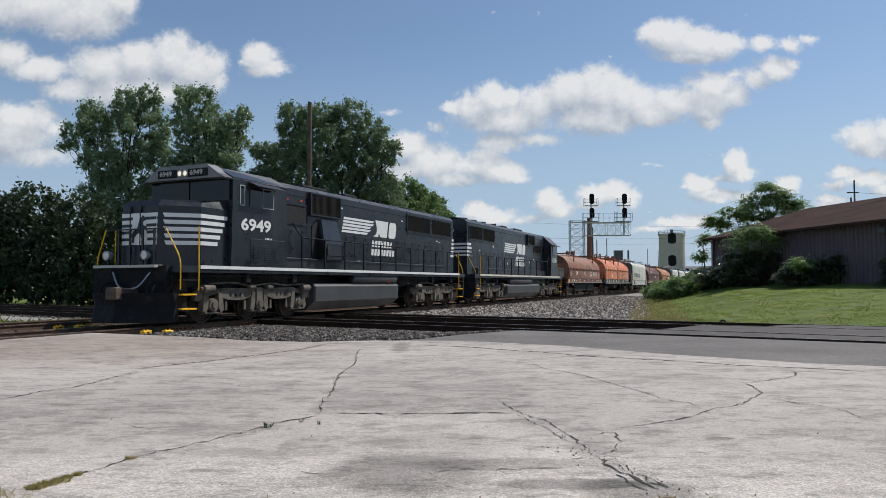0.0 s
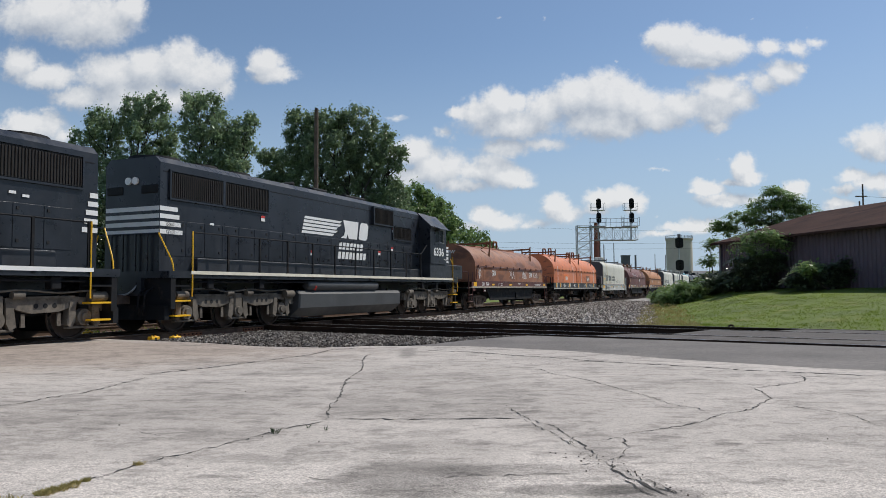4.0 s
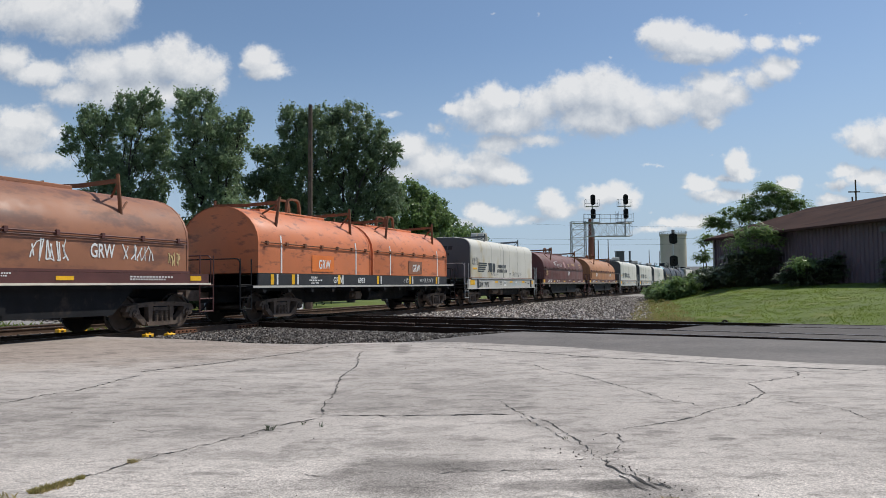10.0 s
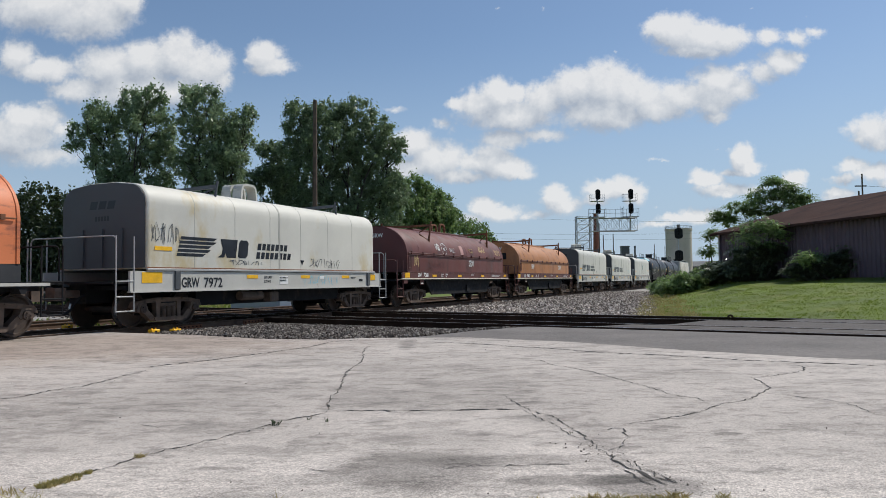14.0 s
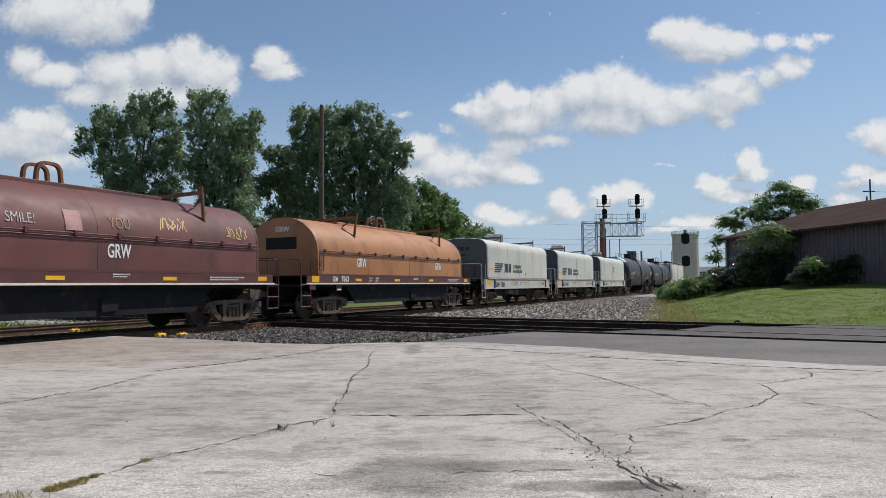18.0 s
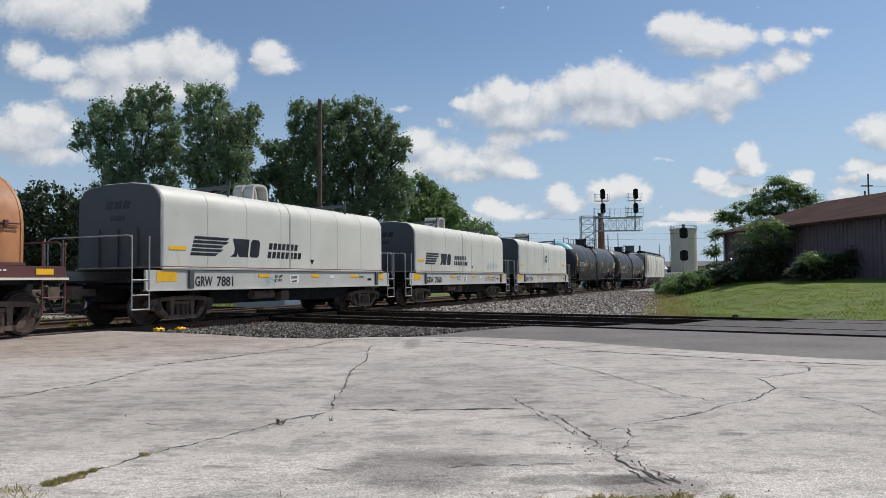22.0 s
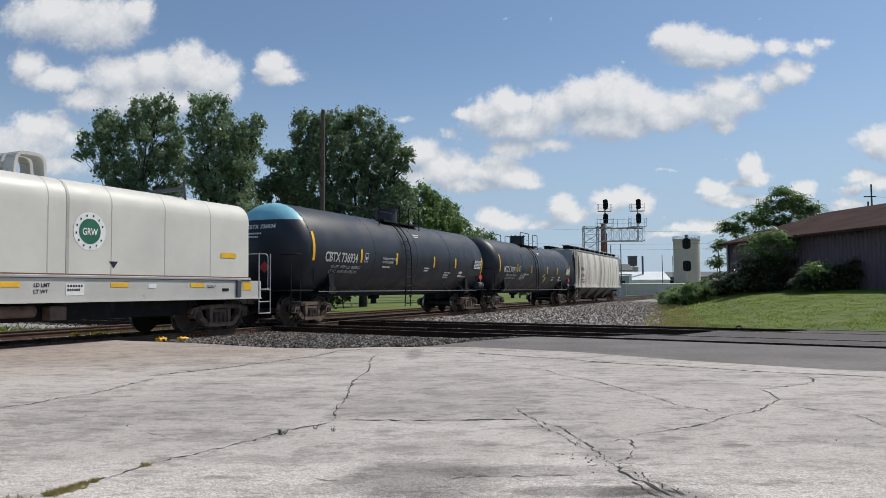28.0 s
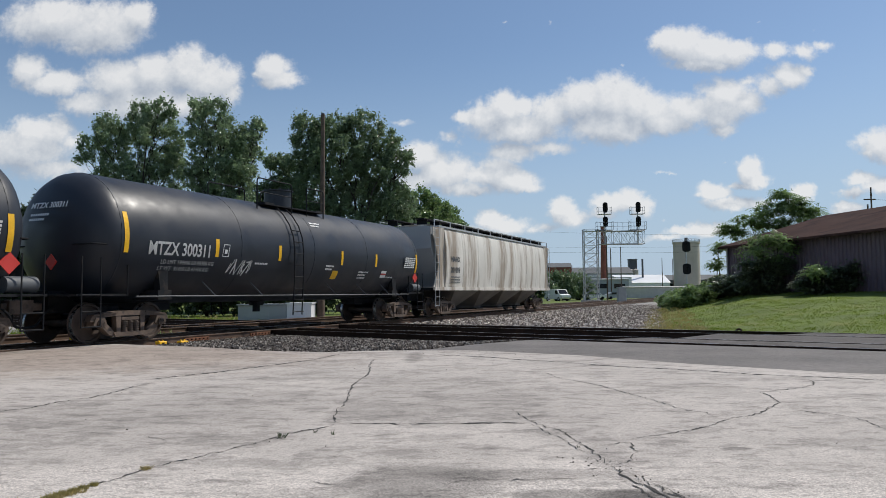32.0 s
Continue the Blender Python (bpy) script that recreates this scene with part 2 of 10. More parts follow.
def tube(bm, pts, r, seg=6):
    """A bent bar through pts."""
    pts = [Vector(p) for p in pts]
    rings = []
    u = None
    for i, p in enumerate(pts):
        d = ((pts[min(i + 1, len(pts) - 1)] - p).normalized() + (p - pts[max(i - 1, 0)]).normalized()).normalized()
        if u is None:
            u = d.orthogonal().normalized()
        u = (u - d * u.dot(d)).normalized()
        v = d.cross(u)
        rings.append([bm.verts.new(p + (u * math.cos(2 * math.pi * k / seg) + v * math.sin(2 * math.pi * k / seg)) * r) for k in range(seg)])
    for a, b in zip(rings, rings[1:]):
        for k in range(seg):
            bm.faces.new((a[k], a[(k + 1) % seg], b[(k + 1) % seg], b[k]))
    bm.faces.new(rings[0][::-1])
    bm.faces.new(rings[-1])


def rounded(pts, r=0.08, n=4):
    """Round the corners of an open line of points."""
    pts = [Vector(p) for p in pts]
    out = [pts[0]]
    for a, b, c in zip(pts, pts[1:], pts[2:]):
        da, dc = (a - b), (c - b)
        k = min(r, da.length * 0.45, dc.length * 0.45)
        p, q = b + da.normalized() * k, b + dc.normalized() * k
        for i in range(n + 1):
            t = i / n
            out.append(p * (1 - t) ** 2 + b * 2 * t * (1 - t) + q * t * t)
    out.append(pts[-1])
    return out


def loft(bm, rings, closed=True, cap=True):
    """Skin a row of rings of equal length. Returns the rings of vertices."""
    vs = [[bm.verts.new(p) for p in r] for r in rings]
    n = len(vs[0])
    for a, b in zip(vs, vs[1:]):
        for k in range(n if closed else n - 1):
            bm.faces.new((a[k], a[(k + 1) % n], b[(k + 1) % n], b[k]))
    if cap:
        bm.faces.new(vs[0][::-1])
        bm.faces.new(vs[-1])
    return vs


def prism(bm, outline, y0, y1):
    """An outline in x and z, pushed through from y0 to y1."""
    loft(bm, [[(x, y0, z) for x, z in outline], [(x, y1, z) for x, z in outline]])
    bmesh.ops.recalc_face_normals(bm, faces=bm.faces)


def lathe(bm, profile, seg=24, m=None, caps=True):
    """Turn a profile of (along, radius) round the y axis."""
    rings = [[(r * math.cos(2 * math.pi * k / seg), a, r * math.sin(2 * math.pi * k / seg)) for k in range(seg)] for a, r in profile]
    vs = loft(bm, rings, cap=caps)
    flat = [v for r in vs for v in r]
    bmesh.ops.recalc_face_normals(bm, faces=list({f for v in flat for f in v.link_faces}))
    if m is not None:
        bmesh.ops.transform(bm, matrix=m, verts=flat)


def mesh_of(bm, name, material, smooth=None):
    me = bpy.data.meshes.new(name)
    bm.normal_update()
    bm.to_mesh(me)
    bm.free()
    for m in (material if isinstance(material, (list, tuple)) else (material,)):
        me.materials.append(m)
    if smooth is not None:
        me.set_sharp_from_angle(angle=radians(smooth))
    return me


def lettering(words, size, material, parent, m, name="lettering", stretch=1.0, bold=0.0, shear=0.0):
    """Words in the built-in font, as a thin mesh; m: where their lower left corner lies (they face -y)."""
    cu = bpy.data.curves.new(name, "FONT")
    cu.body, cu.size, cu.extrude, cu.offset, cu.shear = words, size, 0.001, bold, shear
    cu.resolution_u = 3
    tmp = bpy.data.objects.new(name, cu)
    scene.collection.objects.link(tmp)
    me = bpy.data.meshes.new_from_object(tmp.evaluated_get(bpy.context.evaluated_depsgraph_get()))
    bpy.data.objects.remove(tmp)
    bpy.data.curves.remove(cu)
    me.transform(Matrix.Diagonal((stretch, 1, 1, 1)))
    me.transform(pose(0, 0, 0, 90, 0, 0))
    me.materials.clear()
    me.materials.append(material)
    ob = new(name, me)
    ob.parent = parent
    ob.matrix_basis = m
    return ob


def bars(bm, x, z, w, h, y, n=1, gap=0.3, slant=0.0):
    """A row of n plain blocks that stand for writing or a mark, facing -y."""
    step = w / n
    for i in range(n):
        a, b = x + i * step, x + (i + 1 - gap) * step
        q = [(a, z), (b, z), (b + slant * h, z + h), (a + slant * h, z + h)]
        vs = [bm.verts.new((px, y - 0.004, pz)) for px, pz in q]
        bm.faces.new(vs)


def poly(bm, pts, y):
    bm.faces.new([bm.verts.new((x, y, z)) for x, z in pts])


def scribble(bm, x, z, w, h, y, turns=6, r=0.02, seed=1):
    """A sprayed scrawl that says nothing: a row of jagged, crossing strokes."""
    g = random.Random(seed)
    cell = w / turns
    for i in range(turns):
        cx = x + cell * i
        for k in range(2):
            pts = [(cx + cell * g.uniform(-0.15, 1.15), z + h * g.uniform(0, 1)) for _ in range(g.choice((2, 3, 3)))]
            pts[0] = (pts[0][0], z + h * g.uniform(0, 0.25))
            pts[-1] = (pts[-1][0], z + h * g.uniform(0.7, 1.0))
            for (ax, az), (bx, bz) in zip(pts, pts[1:]):
                d = Vector((bx - ax, bz - az))
                if d.length < 1e-4:
                    continue
                nn = Vector((-d.y, d.x)).normalized() * r * g.uniform(0.6, 1.1)
                bm.faces.new([bm.verts.new((px, y - 0.004, pz)) for px, pz in ((ax + nn.x, az + nn.y), (ax - nn.x, az - nn.y), (bx - nn.x, bz - nn.y), (bx + nn.x, bz + nn.y))])


# ---- materials ----
def material(name, color, rough=0.6, metal=0.0, vary=0.25, scale=3.0, fine=60.0, bump=0.15, bump_scale=80.0, dirt=None, dirt_amount=0.5, dirt_scale=1.2,
             streaks=0.0, spread=0.0, spec=0.5, dirt_color=None, coat=0.0):
    """A surface with broad and fine variation of its colour, wear or dirt in patches or downward streaks, and fine relief."""
    m = bpy.data.materials.new(name)
    m.use_nodes = True
    N, L = m.node_tree.nodes, m.node_tree.links
    bs = N["Principled BSDF"]
    tc = N.new("ShaderNodeTexCoord")
    co = tc.outputs["Object"]

    def noise_at(sc, detail=4, vec=co, ro=0.6):
        n = N.new("ShaderNodeTexNoise")
        n.inputs["Scale"].default_value, n.inputs["Detail"].default_value, n.inputs["Roughness"].default_value = sc, detail, ro
        L.new(vec, n.inputs["Vector"])
        return n.outputs["Fac"]

    def ramp(fac, lo, hi):
        r = N.new("ShaderNodeMapRange")
        r.inputs["From Min"].default_value, r.inputs["From Max"].default_value = 0.3, 0.7
        r.inputs["To Min"].default_value, r.inputs["To Max"].default_value = lo, hi
        L.new(fac, r.inputs["Value"])
        return r.outputs[0]

    def times(a, b):
        k = N.new("ShaderNodeMath")
        k.operation = "MULTIPLY"
        L.new(a, k.inputs[0])
        if isinstance(b, float):
            k.inputs[1].default_value = b
        else:
            L.new(b, k.inputs[1])
        return k.outputs[0]
    value = times(ramp(noise_at(scale), 1 - vary, 1 + vary), ramp(noise_at(fine, 3), 1 - vary * 0.5, 1 + vary * 0.5))
    if spread:
        oi = N.new("ShaderNodeObjectInfo")
        r = N.new("ShaderNodeMapRange")
        r.inputs["To Min"].default_value, r.inputs["To Max"].default_value = 1 - spread, 1 + spread
        L.new(oi.outputs["Random"], r.inputs["Value"])
        value = times(value, r.outputs[0])
    mul = N.new("ShaderNodeMix")
    mul.data_type, mul.blend_type = "RGBA", "MULTIPLY"
    mul.inputs["Factor"].default_value = 1
    mul.inputs["A"].default_value = (*color, 1)
    L.new(value, mul.inputs["B"])
    col = mul.outputs["Result"]
    roughness = ramp(noise_at(scale * 2), max(rough - 0.12, 0.03), min(rough + 0.12, 1))
    if dirt_color:
        vec = co
        if streaks:
            mp = N.new("ShaderNodeMapping")
            mp.inputs["Scale"].default_value = (1, 1, streaks)
            L.new(co, mp.inputs["Vector"])
            vec = mp.outputs[0]
        d = noise_at(dirt_scale, 6, vec, 0.65)
        r = N.new("ShaderNodeMapRange")
        r.interpolation_type = "SMOOTHSTEP"
        r.inputs["From Min"].default_value, r.inputs["From Max"].default_value = 0.72 - 0.45 * dirt_amount, 0.82 - 0.3 * dirt_amount
        L.new(d, r.inputs["Value"])
        mx = N.new("ShaderNodeMix")
        mx.data_type = "RGBA"
        L.new(times(r.outputs[0], 0.85), mx.inputs["Factor"])
        L.new(col, mx.inputs["A"])
        mx.inputs["B"].default_value = (*dirt_color, 1)
        col = mx.outputs["Result"]
    L.new(col, bs.inputs["Base Color"])
    L.new(roughness, bs.inputs["Roughness"])
    bs.inputs["Metallic"].default_value = metal
    bs.inputs["Specular IOR Level"].default_value = spec
    if coat:
        bs.inputs["Coat Weight"].default_value, bs.inputs["Coat Roughness"].default_value = coat, 0.15
    if bump:
        b = N.new("ShaderNodeBump")
        b.inputs["Strength"].default_value, b.inputs["Distance"].default_value = bump, 0.02
        L.new(noise_at(bump_scale, 5), b.inputs["Height"])
        L.new(b.outputs[0], bs.inputs["Normal"])
    return m


def glow(name, color, strength):
    m = bpy.data.materials.new(name)
    m.use_nodes = True
    bs = m.node_tree.nodes["Principled BSDF"]
    bs.inputs["Base Color"].default_value = (*color, 1)
    bs.inputs["Emission Color"].default_value = (*color, 1)
    bs.inputs["Emission Strength"].default_value = strength
    return m


def leaf_material(name, color, spread=0.35, light=0.35):
    """Leaves: their colour varies clump by clump, and light shines through."""
    m = bpy.data.materials.new(name)
    m.use_nodes = True
    N, L = m.node_tree.nodes, m.node_tree.links
    bs = N["Principled BSDF"]
    geo, tc = N.new("ShaderNodeNewGeometry"), N.new("ShaderNodeTexCoord")
    n = N.new("ShaderNodeTexNoise")
    n.inputs["Scale"].default_value = 0.7
    L.new(tc.outputs["Object"], n.inputs["Vector"])
    add = N.new("ShaderNodeMath")
    add.operation = "MULTIPLY_ADD"
    add.inputs[1].default_value = 0.6
    L.new(geo.outputs["Random Per Island"], add.inputs[0])
    k = N.new("ShaderNodeMath")
    k.operation = "MULTIPLY"
    k.inputs[1].default_value = 0.9
    L.new(n.outputs["Fac"], k.inputs[0])
    L.new(k.outputs[0], add.inputs[2])
    r = N.new("ShaderNodeMapRange")
    r.inputs["To Min"].default_value, r.inputs["To Max"].default_value = 1 - spread, 1 + spread
    L.new(add.outputs[0], r.inputs["Value"])
    mul = N.new("ShaderNodeMix")
    mul.data_type, mul.blend_type = "RGBA", "MULTIPLY"
    mul.inputs["Factor"].default_value = 1
    mul.inputs["A"].default_value = (*color, 1)
    L.new(r.outputs[0], mul.inputs["B"])
    L.new(mul.outputs["Result"], bs.inputs["Base Color"])
    bs.inputs["Roughness"].default_value = 0.30
    tr = N.new("ShaderNodeBsdfTranslucent")
    L.new(mul.outputs["Result"], tr.inputs["Color"])
    mx = N.new("ShaderNodeMixShader")
    mx.inputs[0].default_value = light
    L.new(bs.outputs[0], mx.inputs[1])
    L.new(tr.outputs[0], mx.inputs[2])
    L.new(mx.outputs[0], N["Material Output"].inputs["Surface"])
    return m


def concrete_material():
    """Old brushed concrete: pale and dark fields, dragged scuffs, grime in places, a coarse worn strip and pits."""
    m = bpy.data.materials.new("concrete")
    m.use_nodes = True
    N, L = m.node_tree.nodes, m.node_tree.links
    bs = N["Principled BSDF"]
    tc = N.new("ShaderNodeTexCoord")
    co = tc.outputs["Object"]

    def remap(value, lo, hi, a, b):
        r = N.new("ShaderNodeMapRange")
        r.interpolation_type = "SMOOTHSTEP"
        for k, v in (("From Min", lo), ("From Max", hi), ("To Min", a), ("To Max", b)):
            r.inputs[k].default_value = v
        L.new(value, r.inputs["Value"])
        return r.outputs[0]

    def calc(op, a, b):
        k = N.new("ShaderNodeMath")
        k.operation = op
        for i, v in enumerate((a, b)):
            if isinstance(v, (int, float)):
                k.inputs[i].default_value = v
            else:
                L.new(v, k.inputs[i])
        return k.outputs[0]

    def grain(scale, detail, stretch=(1, 1, 1), rough=0.6, turn=0.0):
        mp = N.new("ShaderNodeMapping")
        mp.inputs["Scale"].default_value = stretch
        mp.inputs["Rotation"].default_value = (0, 0, turn)
        L.new(co, mp.inputs["Vector"])
        n = N.new("ShaderNodeTexNoise")
        n.inputs["Scale"].default_value, n.inputs["Detail"].default_value, n.inputs["Roughness"].default_value = scale, detail, rough
        L.new(mp.outputs[0], n.inputs["Vector"])
        return n.outputs["Fac"]
    ragged_edge = grain(1.6, 8, rough=0.7)

    def spot(cx, cy, rx, ry, soft, ragged):
        """1 inside a ragged oval on the ground, 0 outside."""
        d = N.new("ShaderNodeVectorMath")
        d.operation = "SUBTRACT"
        L.new(co, d.inputs[0])
        d.inputs[1].default_value = (cx, cy, -0.035)
        k = N.new("ShaderNodeVectorMath")
        k.operation = "MULTIPLY"
        L.new(d.outputs[0], k.inputs[0])
        k.inputs[1].default_value = (1 / rx, 1 / ry, 0)
        n = N.new("ShaderNodeVectorMath")
        n.operation = "LENGTH"
        L.new(k.outputs[0], n.inputs[0])
        v = calc("ADD", n.outputs["Value"], calc("MULTIPLY", calc("SUBTRACT", ragged_edge, 0.5), ragged))
        return remap(v, 1 - soft, 1 + soft, 1.0, 0.0)
    sep = N.new("ShaderNodeSeparateXYZ")
    L.new(co, sep.inputs[0])
    # the coarse strip with the skin worn off, in the foreground
    worn = remap(calc("ADD", sep.outputs["Y"], calc("MULTIPLY", calc("SUBTRACT", ragged_edge, 0.5), 3.6)), 4.2, 5.3, 1.0, 0.0)
    slab = calc("MULTIPLY", remap(sep.outputs["Y"], 6.27, 6.33, 0.0, 1.0), calc("MULTIPLY", remap(sep.outputs["X"], -1.18, -1.10, 0.0, 1.0), remap(calc("ADD", sep.outputs["X"], calc("MULTIPLY", ragged_edge, 1.2)), 1.0, 2.4, 1.0, 0.0)))
    slab = calc("MULTIPLY", slab, remap(sep.outputs["Y"], 7.0, 11.5, 1.0, 0.0))
    layers = [remap(grain(0.30, 4), 0.35, 0.65, 0.93, 1.07),
              remap(grain(0.9, 10, (0.8, 1.1, 1), 0.78), 0.47, 0.60, 1.05, 0.88),
              remap(grain(2.6, 8, (0.6, 0.9, 1), 0.72, 0.05), 0.52, 0.59, 1.02, 0.80),
              remap(grain(6.5, 7, (0.45, 1.0, 1), 0.72, 0.03), 0.54, 0.60, 1.01, 0.74),
              remap(grain(19.0, 5, (0.7, 0.9, 1), 0.68, -0.06), 0.50, 0.62, 1.03, 0.88),
              remap(grain(75, 3, rough=0.8), 0.38, 0.62, 0.82, 1.15),
              remap(grain(34, 5, rough=0.75), 0.61, 0.65, 1.0, 0.58),
              calc("ADD", 1.0, calc("MULTIPLY", worn, remap(grain(95, 3, rough=0.8), 0.40, 0.60, -0.20, 0.50))),
              calc("SUBTRACT", 1.0, calc("MULTIPLY", slab, 0.15))]
    for cx, cy, rx, ry, soft, ragged, deep in ((-0.20, 4.35, 0.46, 0.46, 0.35, 1.3, 0.42), (0.72, 4.10, 0.46, 0.10, 0.3, 1.2, 0.42), (0.3, 4.55, 0.55, 0.16, 0.35, 1.8, 0.34), (1.06, 3.98, 0.30, 0.20, 0.3, 1.6, 0.45), (-0.1, 5.2, 0.5, 0.22, 0.5, 2.5, 0.20), (-3.0, 7.2, 1.6, 1.5, 0.6, 2.6, 0.16), (-0.75, 13.0, 0.14, 1.0, 0.5, 1.0, 0.30),
                                               (1.95, 5.26, 0.10, 0.05, 0.3, 0.8, 0.42), (2.2, 5.28, 0.06, 0.02, 0.3, 0.8, 0.35), (1.0, 5.0, 0.14, 0.6, 0.6, 1.6, 0.15), (3.2, 4.9, 0.5, 0.08, 0.5, 2.0, 0.2)):
        layers.append(calc("SUBTRACT", 1.0, calc("MULTIPLY", spot(cx, cy, rx, ry, soft, ragged), deep)))
    out = layers[0]
    for nxt in layers[1:]:
        out = calc("MULTIPLY", out, nxt)
    # brown brake dust beside the rails
    dust = N.new("ShaderNodeMix")
    dust.data_type = "RGBA"
    L.new(spot(-7.0, 13.5, 4.5, 3.2, 0.5, 1.4), dust.inputs["Factor"])
    dust.inputs["A"].default_value, dust.inputs["B"].default_value = (0.440, 0.400, 0.364, 1), (0.345, 0.290, 0.248, 1)
    mul = N.new("ShaderNodeMix")
    mul.data_type, mul.blend_type = "RGBA", "MULTIPLY"
    mul.inputs["Factor"].default_value = 1
    L.new(dust.outputs["Result"], mul.inputs["A"])
    L.new(out, mul.inputs["B"])
    L.new(mul.outputs["Result"], bs.inputs["Base Color"])
    bs.inputs["Roughness"].default_value = 0.93
    bs.inputs["Specular IOR Level"].default_value = 0.25
    b = N.new("ShaderNodeBump")
    b.inputs["Strength"].default_value, b.inputs["Distance"].default_value = 0.45, 0.010
    L.new(grain(48, 5), b.inputs["Height"])
    L.new(b.outputs[0], bs.inputs["Normal"])
    return m


M_CONCRETE = concrete_material()
M_PANEL = material("crossing_asphalt", (0.085, 0.074, 0.068), 0.9, vary=0.34, scale=0.9, fine=14, bump=0.5, bump_scale=60, dirt_color=(0.05, 0.042, 0.038), dirt_amount=0.45, dirt_scale=0.9)
M_ASPHALT = material("asphalt", (0.152, 0.138, 0.128), 0.9, vary=0.34, scale=0.7, fine=14, bump=0.5, bump_scale=60, dirt_color=(0.13, 0.12, 0.115), dirt_amount=0.38, dirt_scale=1.4, streaks=0.4)
M_CRACK = material("crack_filler", (0.05, 0.046, 0.041), 0.95, vary=0.4, scale=9)
M_GRASS = material("grass_ground", (0.096, 0.136, 0.013), 0.95, vary=0.3, scale=0.35, fine=8, bump=0.5, bump_scale=14, dirt_color=(0.20, 0.175, 0.045), dirt_amount=0.42, dirt_scale=0.25)
M_BALLAST = material("ballast", (0.275, 0.255, 0.235), 0.95, vary=0.45, scale=6, fine=26, bump=1.0, bump_scale=16, dirt_color=(0.11, 0.085, 0.065), dirt_amount=0.3, dirt_scale=0.35)
M_RAILTOP = material("rail_steel", (0.33, 0.31, 0.30), 0.3, metal=0.9, vary=0.2, scale=4)
M_RAIL = material("rusty_rail", (0.030, 0.019, 0.014), 0.9, vary=0.35, scale=3, dirt_color=(0.075, 0.042, 0.026), dirt_amount=0.3, spec=0.2)
M_RAILBROWN = material("brown_rail", (0.115, 0.078, 0.058), 0.85, vary=0.35, scale=3, dirt_color=(0.06, 0.038, 0.028), dirt_amount=0.35, spec=0.2)
M_TIE = material("tie_timber", (0.115, 0.088, 0.068), 0.9, vary=0.4, scale=5, spread=0.35, bump=0.6, bump_scale=30)
M_YELLOW = material("yellow_paint", (0.85, 0.47, 0.015), 0.45, vary=0.15)
M_BLACKPAINT = material("loco_black", (0.0175, 0.0205, 0.0275), 0.34, vary=0.35, scale=1.5, bump=0.03, dirt_color=(0.036, 0.039, 0.046), dirt_amount=0.42, dirt_scale=1.0, streaks=0.3, spec=0.42)
M_WHITE = material("white_paint", (0.78, 0.78, 0.76), 0.45, vary=0.06, bump=0.02)
M_CREAM = material("sill_stripe", (0.74, 0.69, 0.57), 0.5, vary=0.12, bump=0.02)
M_UNDER = material("underframe_black", (0.0095, 0.0105, 0.013), 0.8, vary=0.4, scale=3, dirt_color=(0.04, 0.032, 0.026), dirt_amount=0.4, dirt_scale=2.5, spec=0.25)
M_TRUCK = material("truck_grime", (0.115, 0.082, 0.062), 0.8, vary=0.4, scale=5, dirt_color=(0.04, 0.031, 0.025), dirt_amount=0.45, dirt_scale=4)
M_LOCOTRUCK = material("loco_truck_grime", (0.125, 0.107, 0.086), 0.8, vary=0.4, scale=5, dirt_color=(0.05, 0.04, 0.032), dirt_amount=0.46, dirt_scale=4)
M_WHEEL = material("wheel_steel", (0.075, 0.055, 0.045), 0.7, metal=0.3, vary=0.3, scale=6)
M_TREAD = material("wheel_tread", (0.35, 0.34, 0.33), 0.3, metal=0.9, vary=0.1)
M_HOODBROWN = material("hood_brown", (0.30, 0.125, 0.065), 0.6, vary=0.14, scale=0.8, bump=0.05, dirt_color=(0.135, 0.062, 0.045), dirt_amount=0.58, dirt_scale=0.9, streaks=2.2)
M_HOODORANGE = material("hood_orange", (0.62, 0.19, 0.075), 0.55, vary=0.10, scale=0.8, bump=0.04, dirt_color=(0.21, 0.072, 0.045), dirt_amount=0.43, dirt_scale=1.5, streaks=2.6)
M_HOODMAROON = material("hood_maroon", (0.145, 0.048, 0.042), 0.6, vary=0.15, scale=0.8, bump=0.04, dirt_color=(0.085, 0.038, 0.034), dirt_amount=0.55, dirt_scale=0.8, streaks=0.5)
M_HOODTAN = material("hood_tan", (0.42, 0.185, 0.075), 0.6, vary=0.13, scale=0.8, bump=0.05, dirt_color=(0.27, 0.115, 0.055), dirt_amount=0.5, dirt_scale=1.0, streaks=0.6)
M_HOODGREY = material("hood_light_grey", (0.62, 0.605, 0.54), 0.5, vary=0.08, scale=0.8, bump=0.03, dirt_color=(0.52, 0.40, 0.24), dirt_amount=0.22, dirt_scale=0.7, streaks=0.35)
M_HOODSTAINED = material("stained_light_grey", (0.62, 0.605, 0.54), 0.55, vary=0.08, scale=0.8, bump=0.03, dirt_color=(0.52, 0.42, 0.22), dirt_amount=0.46, dirt_scale=0.55, streaks=0.6)
M_SEAMGREY = material("seam_grey", (0.40, 0.39, 0.35), 0.6, vary=0.15, scale=2)
M_ENDGREY = material("hood_end_grey", (0.075, 0.082, 0.09), 0.55, vary=0.1, scale=0.8)
M_SILLGREY = material("side_sill_grey", (0.50, 0.49, 0.45), 0.55, vary=0.1, scale=1, dirt_color=(0.24, 0.19, 0.14), dirt_amount=0.22, dirt_scale=1.5)
M_SILLMAROON = material("sill_maroon", (0.105, 0.036, 0.032), 0.6, vary=0.2, scale=1.2, dirt_color=(0.05, 0.025, 0.022), dirt_amount=0.35, dirt_scale=1.5)
